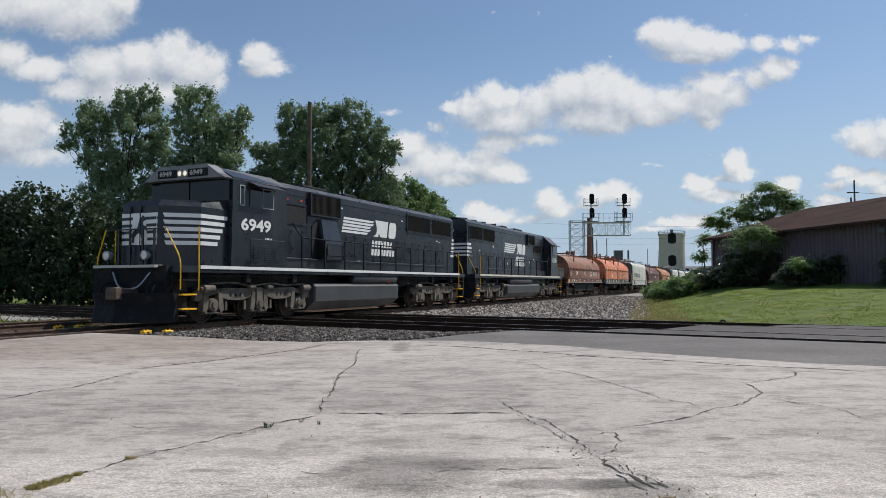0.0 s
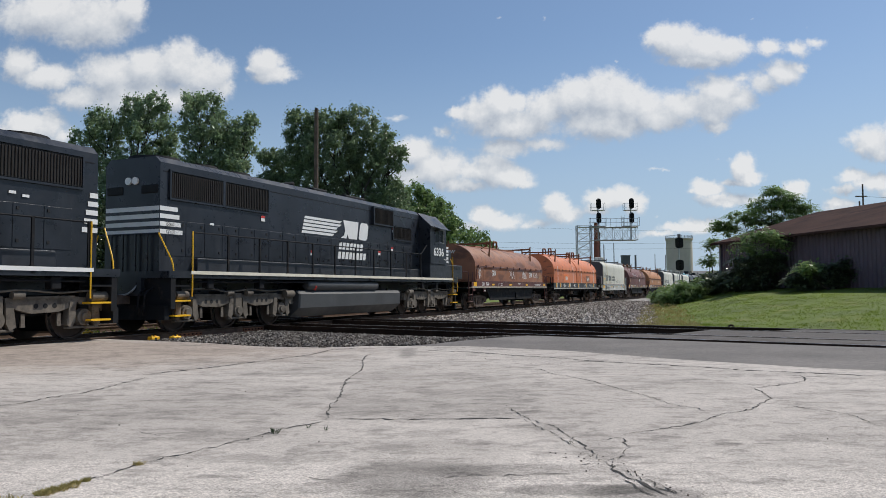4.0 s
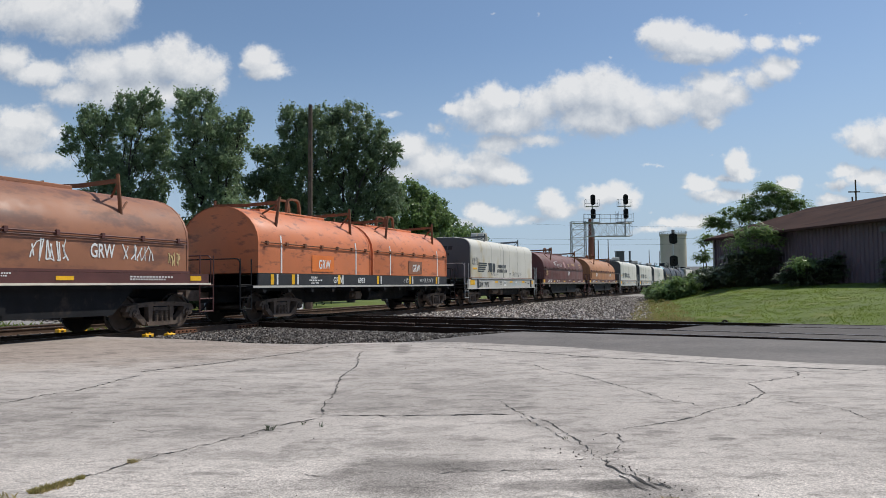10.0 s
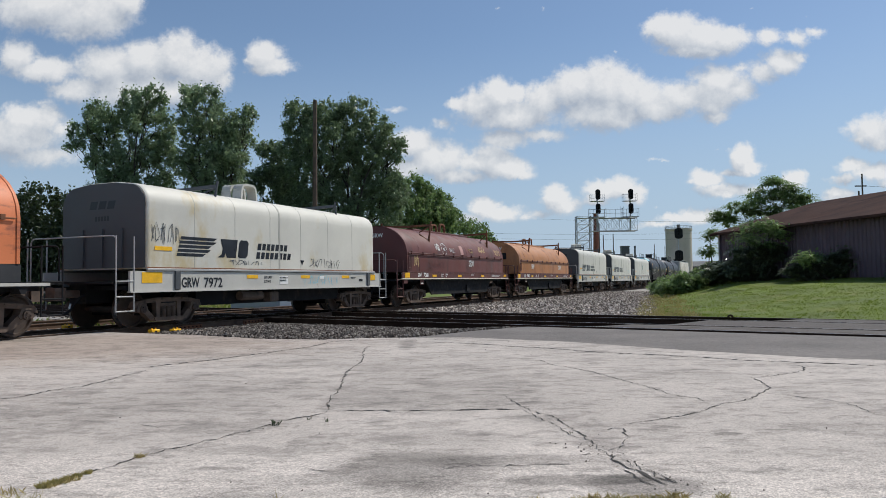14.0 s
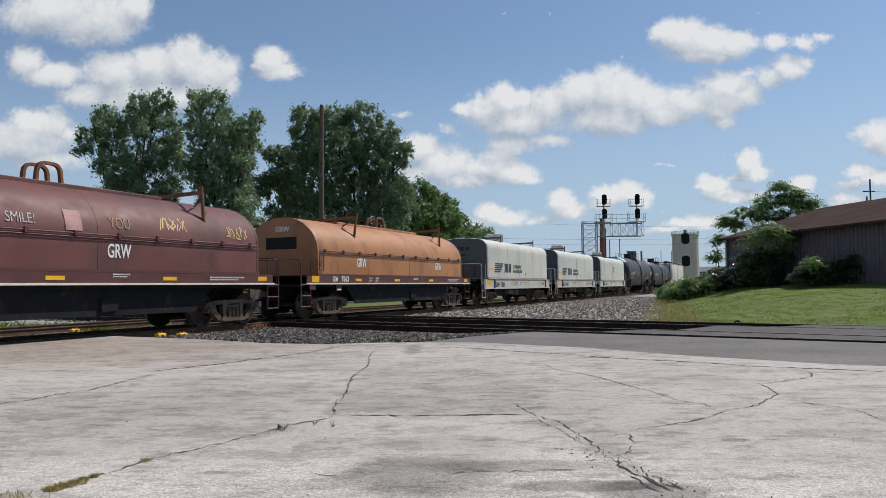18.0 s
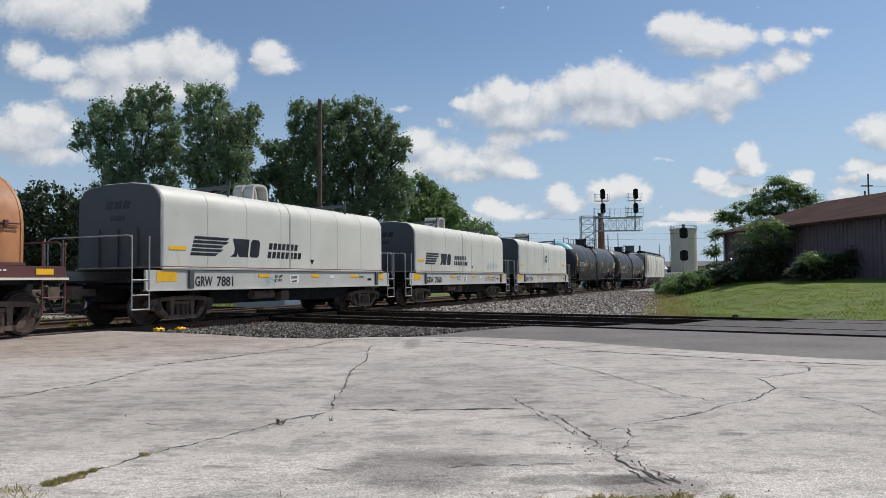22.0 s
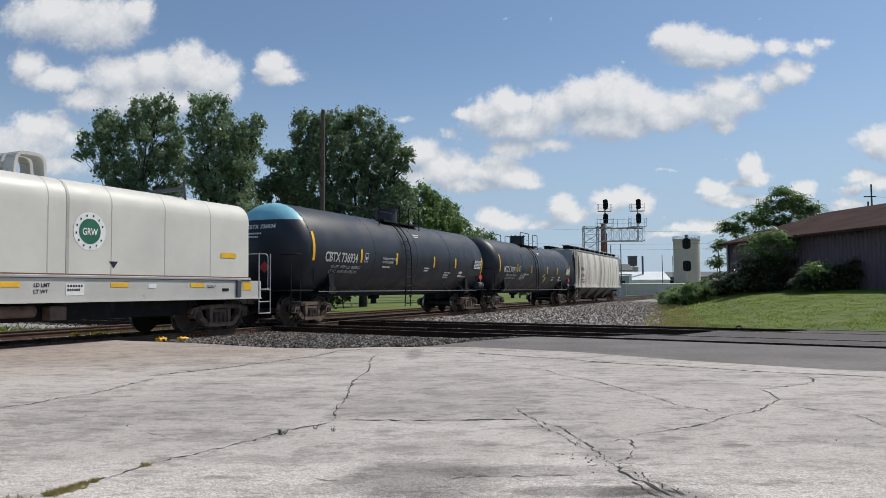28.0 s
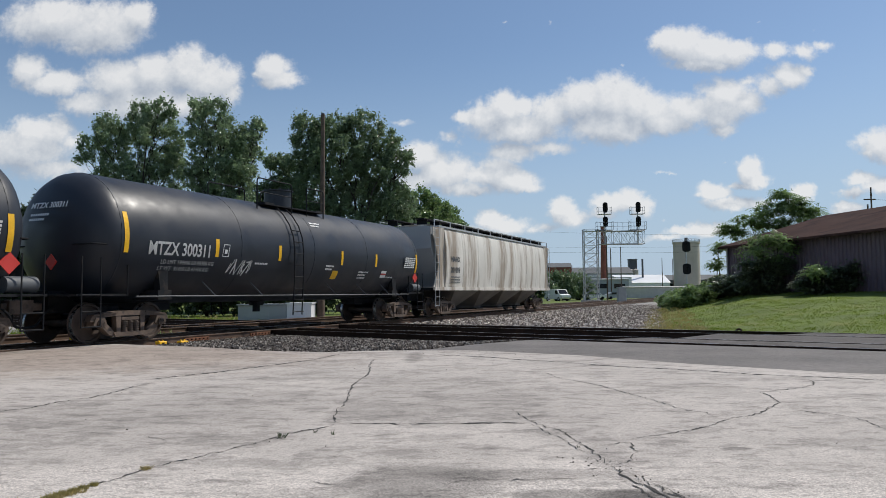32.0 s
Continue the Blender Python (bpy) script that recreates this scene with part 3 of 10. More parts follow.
M_BOARD = material("side_board_dark", (0.026, 0.028, 0.032), 0.6, vary=0.25, scale=1.5, dirt_color=(0.06, 0.055, 0.05), dirt_amount=0.3)
M_ORANGEBOARD = material("mark_board_orange", (0.80, 0.21, 0.045), 0.5, vary=0.08)
M_PALEPINK = material("faded_primer", (0.42, 0.24, 0.22), 0.7, vary=0.2)
M_TAGYELLOW = material("sprayed_yellow", (0.62, 0.46, 0.22), 0.7, vary=0.15)
M_RUST = material("rust", (0.19, 0.08, 0.04), 0.85, vary=0.35, scale=4)
M_TANK = material("tank_black", (0.020, 0.0235, 0.032), 0.47, vary=0.25, scale=0.7, bump=0.02, dirt_color=(0.029, 0.032, 0.040), dirt_amount=0.35, dirt_scale=0.7, spec=0.42)
M_BLUE = material("light_blue_paint", (0.22, 0.52, 0.62), 0.45, vary=0.08)
M_HOPPER = material("hopper_white", (0.68, 0.65, 0.59), 0.6, vary=0.08, scale=0.8, dirt_color=(0.25, 0.185, 0.125), dirt_amount=0.62, dirt_scale=0.9, streaks=0.12, bump=0.05)
M_HOPPERLOW = material("hopper_bay_grime", (0.10, 0.09, 0.08), 0.8, vary=0.3, scale=1.5)
M_STEEL = material("galvanised_steel", (0.42, 0.43, 0.44), 0.45, metal=0.6, vary=0.15)
M_SILVER = material("silver_rail", (0.36, 0.365, 0.36), 0.45, vary=0.1)
M_GLASS = material("dark_glass", (0.006, 0.009, 0.013), 0.06, vary=0.1, bump=0.0, spec=0.35)
M_DARK = material("black_opening", (0.006, 0.006, 0.007), 0.8, vary=0.2)
M_GREYCAB = material("cab_roof_grey", (0.20, 0.205, 0.21), 0.5, vary=0.12, scale=2)
M_RED = material("red_label", (0.55, 0.04, 0.03), 0.5, vary=0.1)
M_GREEN = material("emblem_green", (0.02, 0.13, 0.07), 0.5, vary=0.1)
M_WOOD = material("pole_timber", (0.105, 0.075, 0.055), 0.9, vary=0.35, scale=4, bump=0.5, bump_scale=25)
M_BARK = material("bark", (0.05, 0.042, 0.035), 0.95, vary=0.4, scale=5, bump=0.8, bump_scale=20)
M_WALLDARK = material("building_siding", (0.15, 0.112, 0.132), 0.6, vary=0.12, scale=0.7, dirt_color=(0.105, 0.075, 0.075), dirt_amount=0.35, streaks=0.2)
M_ROOF = material("rusty_roof", (0.062, 0.036, 0.030), 0.95, vary=0.25, scale=0.5, dirt_color=(0.026, 0.017, 0.017), dirt_amount=0.46, dirt_scale=0.45, spec=0.05, bump=0.4, bump_scale=6)
M_SILO = material("silo_concrete", (0.50, 0.45, 0.38), 0.9, vary=0.10, scale=0.3, dirt_color=(0.36, 0.31, 0.26), dirt_amount=0.35, dirt_scale=0.3, streaks=0.3)
M_BRICK = material("chimney_brick", (0.24, 0.085, 0.06), 0.9, vary=0.2, scale=0.6)
M_FARWHITE = material("white_sheet_roof", (0.72, 0.73, 0.74), 0.6, vary=0.08, scale=0.2)
M_FARGREY = material("grey_sheet", (0.34, 0.36, 0.38), 0.7, vary=0.12, scale=0.2)
M_FARDARK = material("dark_sheet", (0.10, 0.105, 0.11), 0.7, vary=0.2, scale=0.2)
M_REDROOF = material("red_tile_roof", (0.42, 0.15, 0.09), 0.8, vary=0.15, scale=0.4)
M_LEAF_A = leaf_material("leaves_poplar", (0.18, 0.243, 0.135), 0.65, 0.42)
M_LEAF_B = leaf_material("leaves_broad", (0.145, 0.20, 0.108), 0.65, 0.42)
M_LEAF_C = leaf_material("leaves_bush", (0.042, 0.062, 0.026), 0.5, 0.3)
M_LEAF_D = leaf_material("leaves_sumac", (0.155, 0.225, 0.085), 0.55, 0.45)
# darker copy of the sumac leaves, with the wall's shade put into it
M_LEAF_SHADED = leaf_material("leaves_sumac_shaded", (0.075, 0.10, 0.055), 0.5, 0.15)
M_BLADE = leaf_material("grass_blades", (0.132, 0.184, 0.018), 0.5, 0.5)
M_DRYGREEN = leaf_material("half_dry_grass", (0.27, 0.24, 0.085), 0.4)
M_STRAW = leaf_material("dry_grass", (0.33, 0.27, 0.11), 0.3)

# ---- the place: ground and tracks ----
# the train's track: centre line, seen from its foot nearest the eye; s runs away along it, l towards the eye's side
TRACK_TURN, TRACK_OFF = 23.02, 15.083
_th = radians(TRACK_TURN)
ALONG, ASIDE = Vector((math.sin(_th), math.cos(_th), 0)), Vector((math.cos(_th), -math.sin(_th), 0))
TRACK = Matrix.Translation(-TRACK_OFF * ASIDE) @ pose(0, 0, 0, 0, 0, 90 - TRACK_TURN)


def on_track(s, l, z=0.0):
    v = -TRACK_OFF * ASIDE + s * ALONG + l * ASIDE
    return Vector((v.x, v.y, z))


# the tracks that cross: s = S0 - 0.21 l
CROSS_SLOPE = 0.21
CROSS_RAILS = (19.05, 20.52, 23.0, 24.47)


def on_cross(s0, l, z=0.0):
    return on_track(s0 - CROSS_SLOPE * l, l, z)


def sheet(name, outline, z, depth, mat, label, category, cuts=0):
    """A slab with an outline seen from above."""
    bm = bmesh.new()
    if sum(a[0] * b[1] - b[0] * a[1] for a, b in zip(outline, outline[1:] + outline[:1])) < 0:
        outline = outline[::-1]
    loft(bm, [[(x, y, z - depth) for x, y in outline], [(x, y, z) for x, y in outline]])
    bmesh.ops.recalc_face_normals(bm, faces=bm.faces)
    bmesh.ops.triangulate(bm, faces=[f for f in bm.faces if len(f.verts) > 4], ngon_method="EAR_CLIP")
    return tagged(part(name, bm, mat), label, category, kind="structure")


def build_ground():
    bm = bmesh.new()
    xs = [-2500, -600, -200, -80, -40, -20, -10, 0, 10, 20, 40, 80, 200, 600, 2500]
    g = [[bm.verts.new((x, y, -0.34)) for x in xs] for y in xs]
    for a, b in zip(g, g[1:]):
        for i in range(len(xs) - 1):
            bm.faces.new((a[i], a[i + 1], b[i + 1], b[i]))
    tagged(part("ground", bm, M_GRASS), "flat ground of grass and weeds around the tracks", "ground", kind="structure")


def xy(v):
    return (round(v.x, 3), round(v.y, 3))


# concrete apron where the eye stands, and the darker strip of asphalt before the crossing tracks
APRON_EDGE = [(-5.29, 15.72), (-3.72, 14.54), (-2.44, 14.19), (-1.63, 14.50), (-0.93, 14.45), (0.39, 14.32), (2.15, 13.05), (3.54, 11.40), (5.0, 10.1), (5.8, 9.69), (9.0, 7.6), (16.0, 3.0)]


def build_paving():
    left = [xy(on_track(s, 0.86)) for s in (-42, -20, 0, 8, 11.5, 12.6)]
    outline = [(-27, -40)] + left + APRON_EDGE + [(40, -12), (40, -40)]
    sheet("pavement", outline, -0.035, 0.3, M_CONCRETE, "pale worn concrete apron with cracks and stains", "pavement")
    strip = [(0.39, 14.32), (-0.93, 14.45), (-0.4, 15.0), (0.57, 16.4)] + [xy(on_cross(19.0, l)) for l in (9.9, 12, 15, 20, 30)] + [(16.0, 3.0), (9.0, 7.6), (5.8, 9.69), (5.0, 10.1), (3.54, 11.40), (2.15, 13.05)]
    sheet("road", strip[::-1], -0.042, 0.28, M_ASPHALT, "dark grey asphalt strip beside the crossing rails", "road")
    for a, b, l0 in ((19.14, 20.43, 11.4), (20.57, 22.95, 13.0), (23.09, 24.38, 15.2)):
        panel = [xy(on_cross(a, l0)), xy(on_cross(a, 34)), xy(on_cross(b, 34)), xy(on_cross(b, l0 + 0.8))]
        sheet("crossing_panel", panel, -0.014, 0.3, M_PANEL, "asphalt filling between the rails of the road crossing", "road")


CRACKS = {
    "joint_left": [(-4.43, 7.12), (-4.26, 7.29), (-4.20, 7.71), (-4.01, 8.03), (-3.95, 8.44), (-3.94, 9.01), (-3.88, 9.46)],
    "joint_far": [(-4.09, 9.72), (-3.90, 9.97), (-3.37, 10.74), (-2.80, 11.81), (-2.40, 12.59), (-2.18, 13.62), (-1.75, 13.97)],
    "edge": [(-2.25, 4.07), (-2.17, 4.23), (-2.08, 4.46), (-2.00, 4.68), (-1.90, 4.88), (-1.78, 5.08), (-1.65, 5.26), (-1.51, 5.51), (-1.38, 5.84), (-1.20, 6.07), (-1.05, 6.25)],
    "upright": [(-1.05, 6.25), (-1.11, 6.74), (-1.15, 7.13), (-1.13, 7.42), (-1.21, 8.26), (-1.27, 9.02), (-1.26, 9.49), (-1.22, 10.08), (-1.26, 10.67), (-1.37, 11.52), (-1.40, 12.30), (-1.36, 12.61)],
    "across": [(-0.97, 6.35), (-0.53, 6.31), (-0.05, 6.32), (0.43, 6.33), (0.57, 6.30)],
    "diagonal": [(0.51, 7.10), (0.63, 6.38), (0.70, 6.19), (0.82, 5.98), (0.86, 5.70), (0.90, 5.39), (0.94, 5.11), (0.95, 4.89), (0.98, 4.73)],
    "broken": [(0.98, 4.73), (0.99, 4.54), (1.02, 4.38), (1.08, 4.23), (1.10, 4.07), (1.15, 3.98)],
    "second": [(0.62, 6.27), (0.68, 5.99), (0.75, 5.80), (0.80, 5.57), (0.84, 5.29), (0.89, 5.14)],
    "branch": [(1.01, 5.35), (1.13, 5.42), (1.20, 5.50), (1.26, 5.46), (1.23, 5.15), (1.14, 4.93), (1.05, 4.80), (0.99, 4.77)],
    "arc": [(1.27, 5.56), (1.37, 5.67), (1.68, 5.84), (2.02, 6.07), (2.22, 6.33), (2.41, 6.52), (2.68, 6.69), (2.96, 7.07), (3.17, 7.38), (3.24, 7.65), (3.31, 8.17)],
    "hook": [(3.31, 8.17), (3.58, 8.30), (3.94, 8.53), (4.16, 8.72), (4.31, 9.05), (4.33, 9.22), (4.15, 9.29)],
    "upper": [(1.22, 10.27), (1.29, 9.65), (1.54, 9.15), (1.68, 8.81), (1.85, 8.11), (1.98, 7.67), (2.07, 7.18), (2.08, 7.04), (2.26, 6.80), (2.26, 6.61)],
    "right": [(3.05, 6.96), (3.23, 6.79), (3.40, 6.54), (3.43, 6.34), (3.40, 6.03), (3.39, 5.90)],
    "seam": [(-0.41, 13.34), (0.41, 12.91), (1.13, 12.19), (1.71, 11.75), (2.22, 11.16), (2.79, 10.78), (3.46, 10.34), (3.90, 9.89), (4.43, 9.59), (4.89, 9.37), (5.26, 9.11)],
    "front": [(-0.07, 4.38), (0.13, 4.41), (0.30, 4.40), (0.50, 4.43), (0.67, 4.44), (0.77, 4.47)],
    "spur": [(0.81, 4.67), (0.88, 4.70), (0.97, 4.67)],
    "hair": [(0.38, 8.42), (0.44, 8.22), (0.49, 7.95)],
    "hair_left": [(-2.50, 5.85), (-2.35, 5.75), (-2.20, 5.64)],
    "fore_left": [(-0.89, 4.40), (-0.79, 4.35), (-0.69, 4.31), (-0.59, 4.24)],
}
CRACK_WIDTH = {"diagonal": 0.0055, "broken": 0.011, "edge": 0.008, "upright": 0.009, "seam": 0.026, "joint_left": 0.013, "joint_far": 0.022, "across": 0.016, "second": 0.004, "branch": 0.005, "arc": 0.0075, "hook": 0.010, "upper": 0.0062, "right": 0.006, "front": 0.006, "spur": 0.008, "hair": 0.004, "hair_left": 0.004, "fore_left": 0.004}


def crack(bm, line, width, seed):
    """A ragged line of broken concrete: it wanders, and widens and narrows."""
    g = random.Random(seed)
    pts = []
    for (ax, ay), (bx, by) in zip(line, line[1:]):
        d = math.hypot(bx - ax, by - ay)
        n = max(2, int(d / 0.05))
        for i in range(n):
            t = i / n
            pts.append(Vector((ax + (bx - ax) * t, ay + (by - ay) * t)) + Vector((g.gauss(0, 0.010), g.gauss(0, 0.014))))
    pts.append(Vector(line[-1]))
    rows = []
    for i, p in enumerate(pts):
        d = (pts[min(i + 1, len(pts) - 1)] - pts[max(i - 1, 0)]).normalized()
        n = Vector((-d.y, d.x))
        w = width * (0.2 + 1.3 * g.random() ** 1.6) * min(1, i / 3 + 0.2, (len(pts) - 1 - i) / 3 + 0.2)
        rows.append((bm.verts.new((*(p + n * w), -0.031)), bm.verts.new((*(p - n * w), -0.031))))
    for (a, b), (c, d) in zip(rows, rows[1:]):
        bm.faces.new((a, b, d, c))


def build_cracks():
    for i, (key, line) in enumerate(CRACKS.items()):
        bm = bmesh.new()
        crack(bm, line, CRACK_WIDTH.get(key, 0.0058), i)
        if key == "broken":
            for k, (dx, dy) in enumerate(((0.05, 0.01), (-0.06, -0.03), (0.09, -0.04))):
                crack(bm, [(x + dx, y + dy) for x, y in line[1 + k % 2:]], 0.007, 77 + k)
        bmesh.ops.recalc_face_normals(bm, faces=bm.faces)
        tagged(part("pavement_crack", bm, M_CRACK), "dark ragged crack in the worn concrete", "crack", "cracks in the apron", "structure")


RAIL_PROFILE = [(-0.070, -0.185), (0.070, -0.185), (0.070, -0.172), (0.012, -0.155), (0.010, -0.045), (0.036, -0.032), (0.036, -0.008), (0.028, 0.0), (-0.028, 0.0), (-0.036, -0.008), (-0.036, -0.032), (-0.010, -0.045), (-0.012, -0.155), (-0.070, -0.172)]


def rail_between(name, a, b, parent, drop=0.0, mat=None):
    """A rail from a to b (places of the railhead's middle)."""
    d = (b - a).normalized()
    n = Vector((-d.y, d.x, 0))
    bm = bmesh.new()
    rings = [[tuple(p + n * y + Vector((0, 0, z - drop))) for y, z in RAIL_PROFILE] for p in (a, b)]
    loft(bm, rings)
    bmesh.ops.recalc_face_normals(bm, faces=bm.faces)
    for f in bm.faces:
        f.material_index = 1 if f.normal.z > 0.9 and f.calc_center_median().z > -0.03 - drop else 0
    return part(name, bm, (mat or M_RAIL, M_RAILTOP), parent)


def bed(name, centre, half, s0, s1, where, top=-0.215):
    """A bank of crushed stone under a track."""
    bm = bmesh.new()
    n = int((s1 - s0) / 3)
    rows = []
    for i in range(n + 1):
        s = s0 + (s1 - s0) * i / n
        rows.append([where(s, centre - half - 0.75, -0.36), where(s, centre - half, top), where(s, centre + half, top), where(s, centre + half + 0.75, -0.36)])
    vs = [[bm.verts.new(p) for p in r] for r in rows]
    for a, b in zip(vs, vs[1:]):
        for k in range(3):
            bm.faces.new((a[k], a[k + 1], b[k + 1], b[k]))
    bmesh.ops.recalc_face_normals(bm, faces=bm.faces)
    if sum(f.normal.z for f in bm.faces) < 0:
        bmesh.ops.reverse_faces(bm, faces=bm.faces)
    return tagged(part(name, bm, M_BALLAST), "bank of grey crushed stone under the tracks", "ballast", kind="structure")


def grass_edge(s):
    """How far from the track's middle the grass of the bank begins."""
    return 11.4 - 0.14 * (s - 26) if s < 66 else 5.8


def build_tracks():
    bed("ballast_bed", -2.0, 5.6, -45, 200, lambda s, l, z: on_track(s, l, z))
    bed("ballast_bed", 21.6, 4.6, -60, 13.0, lambda l, s, z: on_cross(s, l, z + 0.005))
    # the stone wedge in front of the crossing: high at the paving, low at the rails
    bm = bmesh.new()
    inner = [on_track(12.7, 0.80, -0.20), on_track(14.5, 0.80, -0.20), on_track(16.5, 0.80, -0.20), on_track(18.5, 0.85, -0.20)] + [on_cross(18.95, l, -0.20) for l in (2, 4, 6, 8)] + [on_cross(18.95, 9.9, -0.10)]
    outer = [Vector((x, y, z)) for x, y, z in ((-5.4, 15.75, -0.06), (-5.29, 15.70, -0.05), (-4.5, 15.10, -0.045), (-3.72, 14.52, -0.045), (-2.44, 14.17, -0.05), (-1.63, 14.42, -0.05), (-0.93, 14.55, -0.05), (-0.4, 15.0, -0.05), (0.57, 16.4, -0.06))]
    rows = []
    for a, b in zip(inner, outer):
        rows.append([bm.verts.new(b.lerp(a, t / 5) + Vector((0, 0, 0.03 * math.sin(t / 5 * math.pi)))) for t in range(6)])
    for a, b in zip(rows, rows[1:]):
        for k in range(5):
            bm.faces.new((a[k], a[k + 1], b[k + 1], b[k]))
    bmesh.ops.recalc_face_normals(bm, faces=bm.faces)
    if sum(f.normal.z for f in bm.faces) < 0:
        bmesh.ops.reverse_faces(bm, faces=bm.faces)
    tagged(part("ballast_wedge", bm, M_BALLAST), "wedge of coarse grey crushed stone beside the crossing", "ballast", kind="structure")
    # the wide stone shoulder between the main track and the grass
    bm = bmesh.new()
    rows = []
    for k in range(41):
        q = k / 40
        row = []
        for j in range(6):
            l = 1.2 + (grass_edge(25 + 105 * q) + 0.6 - 1.2) * j / 5
            s0 = 25.0 - CROSS_SLOPE * l
            row.append(bm.verts.new(on_track(s0 + (130 - s0) * q, l, -0.205 - 0.10 * (j / 5))))
        rows.append(row)
    for a, b in zip(rows, rows[1:]):
        for k in range(5):
            bm.faces.new((a[k], a[k + 1], b[k + 1], b[k]))
    bmesh.ops.recalc_face_normals(bm, faces=bm.faces)
    if sum(f.normal.z for f in bm.faces) < 0:
        bmesh.ops.reverse_faces(bm, faces=bm.faces)
    tagged(part("ballast_shoulder", bm, M_BALLAST), "wide shoulder of grey crushed stone beside the track", "ballast", kind="structure")
    tie = bmesh.new()
    box(tie, -0.115, 0.115, -1.3, 1.3, -0.36, -0.187, 0.012)
    tie_mesh = mesh_of(tie, "tie", M_TIE)
    for i, l in enumerate((0.0, -4.25)):
        tr = thing("railway_track", "straight railway track of rusty rails on dark timber ties", "railway track", "parallel tracks", "structure")
        for off in (0.7525, -0.7525):
            rail_between("rail", on_track(-45, l + off), on_track(220, l + off), tr, mat=M_RAILBROWN)
        g = random.Random(i)
        for k in range(150):
            s = -6 + 0.52 * k
            ob = new("tie", tie_mesh)
            ob.parent = tr
            ob.matrix_basis = TRACK @ pose(s + g.uniform(-0.03, 0.03), -l, g.uniform(-0.01, 0.004), 0, 0, g.uniform(-1.5, 1.5))
        far = bmesh.new()
        for k in range(220):
            box(far, 72 + 0.52 * k, 72.23 + 0.52 * k, -l - 1.3, -l + 1.3, -0.36, -0.19)
        ob = part("far_ties", far, M_TIE, tr)
        ob.matrix_basis = TRACK
        tagged(ob, kind="stuff")
    turn = math.degrees(math.atan(CROSS_SLOPE))
    for i, (a, b) in enumerate((CROSS_RAILS[:2], CROSS_RAILS[2:])):
        tr = thing("railway_track", "crossing railway track of dark rusty rails on timber ties", "railway track", "crossing tracks", "structure")
        for s0 in (a, b):
            rail_between("rail", on_cross(s0, -70), on_cross(s0, 40), tr, 0.004)
        for s0 in (a + 0.11, b - 0.11):
            rail_between("guard_rail", on_cross(s0, -5), on_cross(s0, 6), tr, 0.012)
        g = random.Random(i + 9)
        mid = (a + b) / 2
        for k in range(110):
            l = 12 - 0.55 * k
            ob = new("tie", tie_mesh)
            ob.parent = tr
            p = on_cross(mid, l)
            ob.matrix_basis = Matrix.Translation((p.x, p.y, -0.006 + g.uniform(-0.01, 0.0))) @ pose(0, 0, 0, 0, 0, -TRACK_TURN + turn + g.uniform(-1.5, 1.5))


build_ground()
build_paving()
build_cracks()
build_tracks()

# ---- the train: running gear ----
# where the train's front coupler is along the track, second by second
TRAIN_S = [13.86, 8.29, 2.75, -2.79, -8.39, -14.05, -19.69, -25.25, -30.69, -36.04, -41.40, -46.84, -52.36, -57.96, -63.61, -69.29, -74.97,
           -80.61, -86.19, -91.72, -97.30, -103.04, -108.95, -114.86, -120.75, -126.71, -132.84, -139.12, -145.41, -151.69, -158.03, -164.47, -170.95]
TRAIN, WHEELS = [], []


def wheelset_mesh(name, r, box_y=1.12):
    """Two flanged wheels on an axle, with bearing caps outside; it turns about y."""
    bm = bmesh.new()
    for side in (-1, 1):
        prof = [(0.68, 0.08), (0.68, r - 0.09), (0.675, r - 0.06), (0.672, r + 0.022), (0.70, r + 0.026), (0.715, r), (0.81, r - 0.006), (0.815, r - 0.055),
                (0.765, r - 0.075), (0.745, r - 0.20), (0.775, 0.16), (0.82, 0.13), (0.82, 0.08)]
        lathe(bm, [(a * side, q) for a, q in prof], 28)
        lathe(bm, [(0.82 * side, 0.085), (box_y * side, 0.085), ((box_y + 0.06) * side, 0.10), ((box_y + 0.11) * side, 0.095), ((box_y + 0.12) * side, 0.03)], 12)
        for k in range(3):
            a = k * 2 * math.pi / 3
            c = Vector((0.055 * math.cos(a), 0, 0.055 * math.sin(a)))
            cyl(bm, c + Vector((0, (box_y + 0.10) * side, 0)), c + Vector((0, (box_y + 0.14) * side, 0)), 0.018, seg=6)
    cyl(bm, (0, -0.69, 0), (0, 0.69, 0), 0.085, seg=12)
    bm.normal_update()
    for f in bm.faces:
        c = f.calc_center_median()
        f.material_index = 1 if 0.69 < abs(c.y) < 0.82 and math.hypot(c.x, c.z) > r - 0.02 and abs(f.normal.y) < 0.5 else 0
    return mesh_of(bm, name, (M_WHEEL, M_TREAD), 40)


WHEEL_36, WHEEL_40 = wheelset_mesh("wheelset", 0.457), wheelset_mesh("wheelset", 0.508, 1.05)


def put(name, me, parent, m):
    ob = new(name, me)
    ob.parent = parent
    ob.matrix_basis = m
    return ob


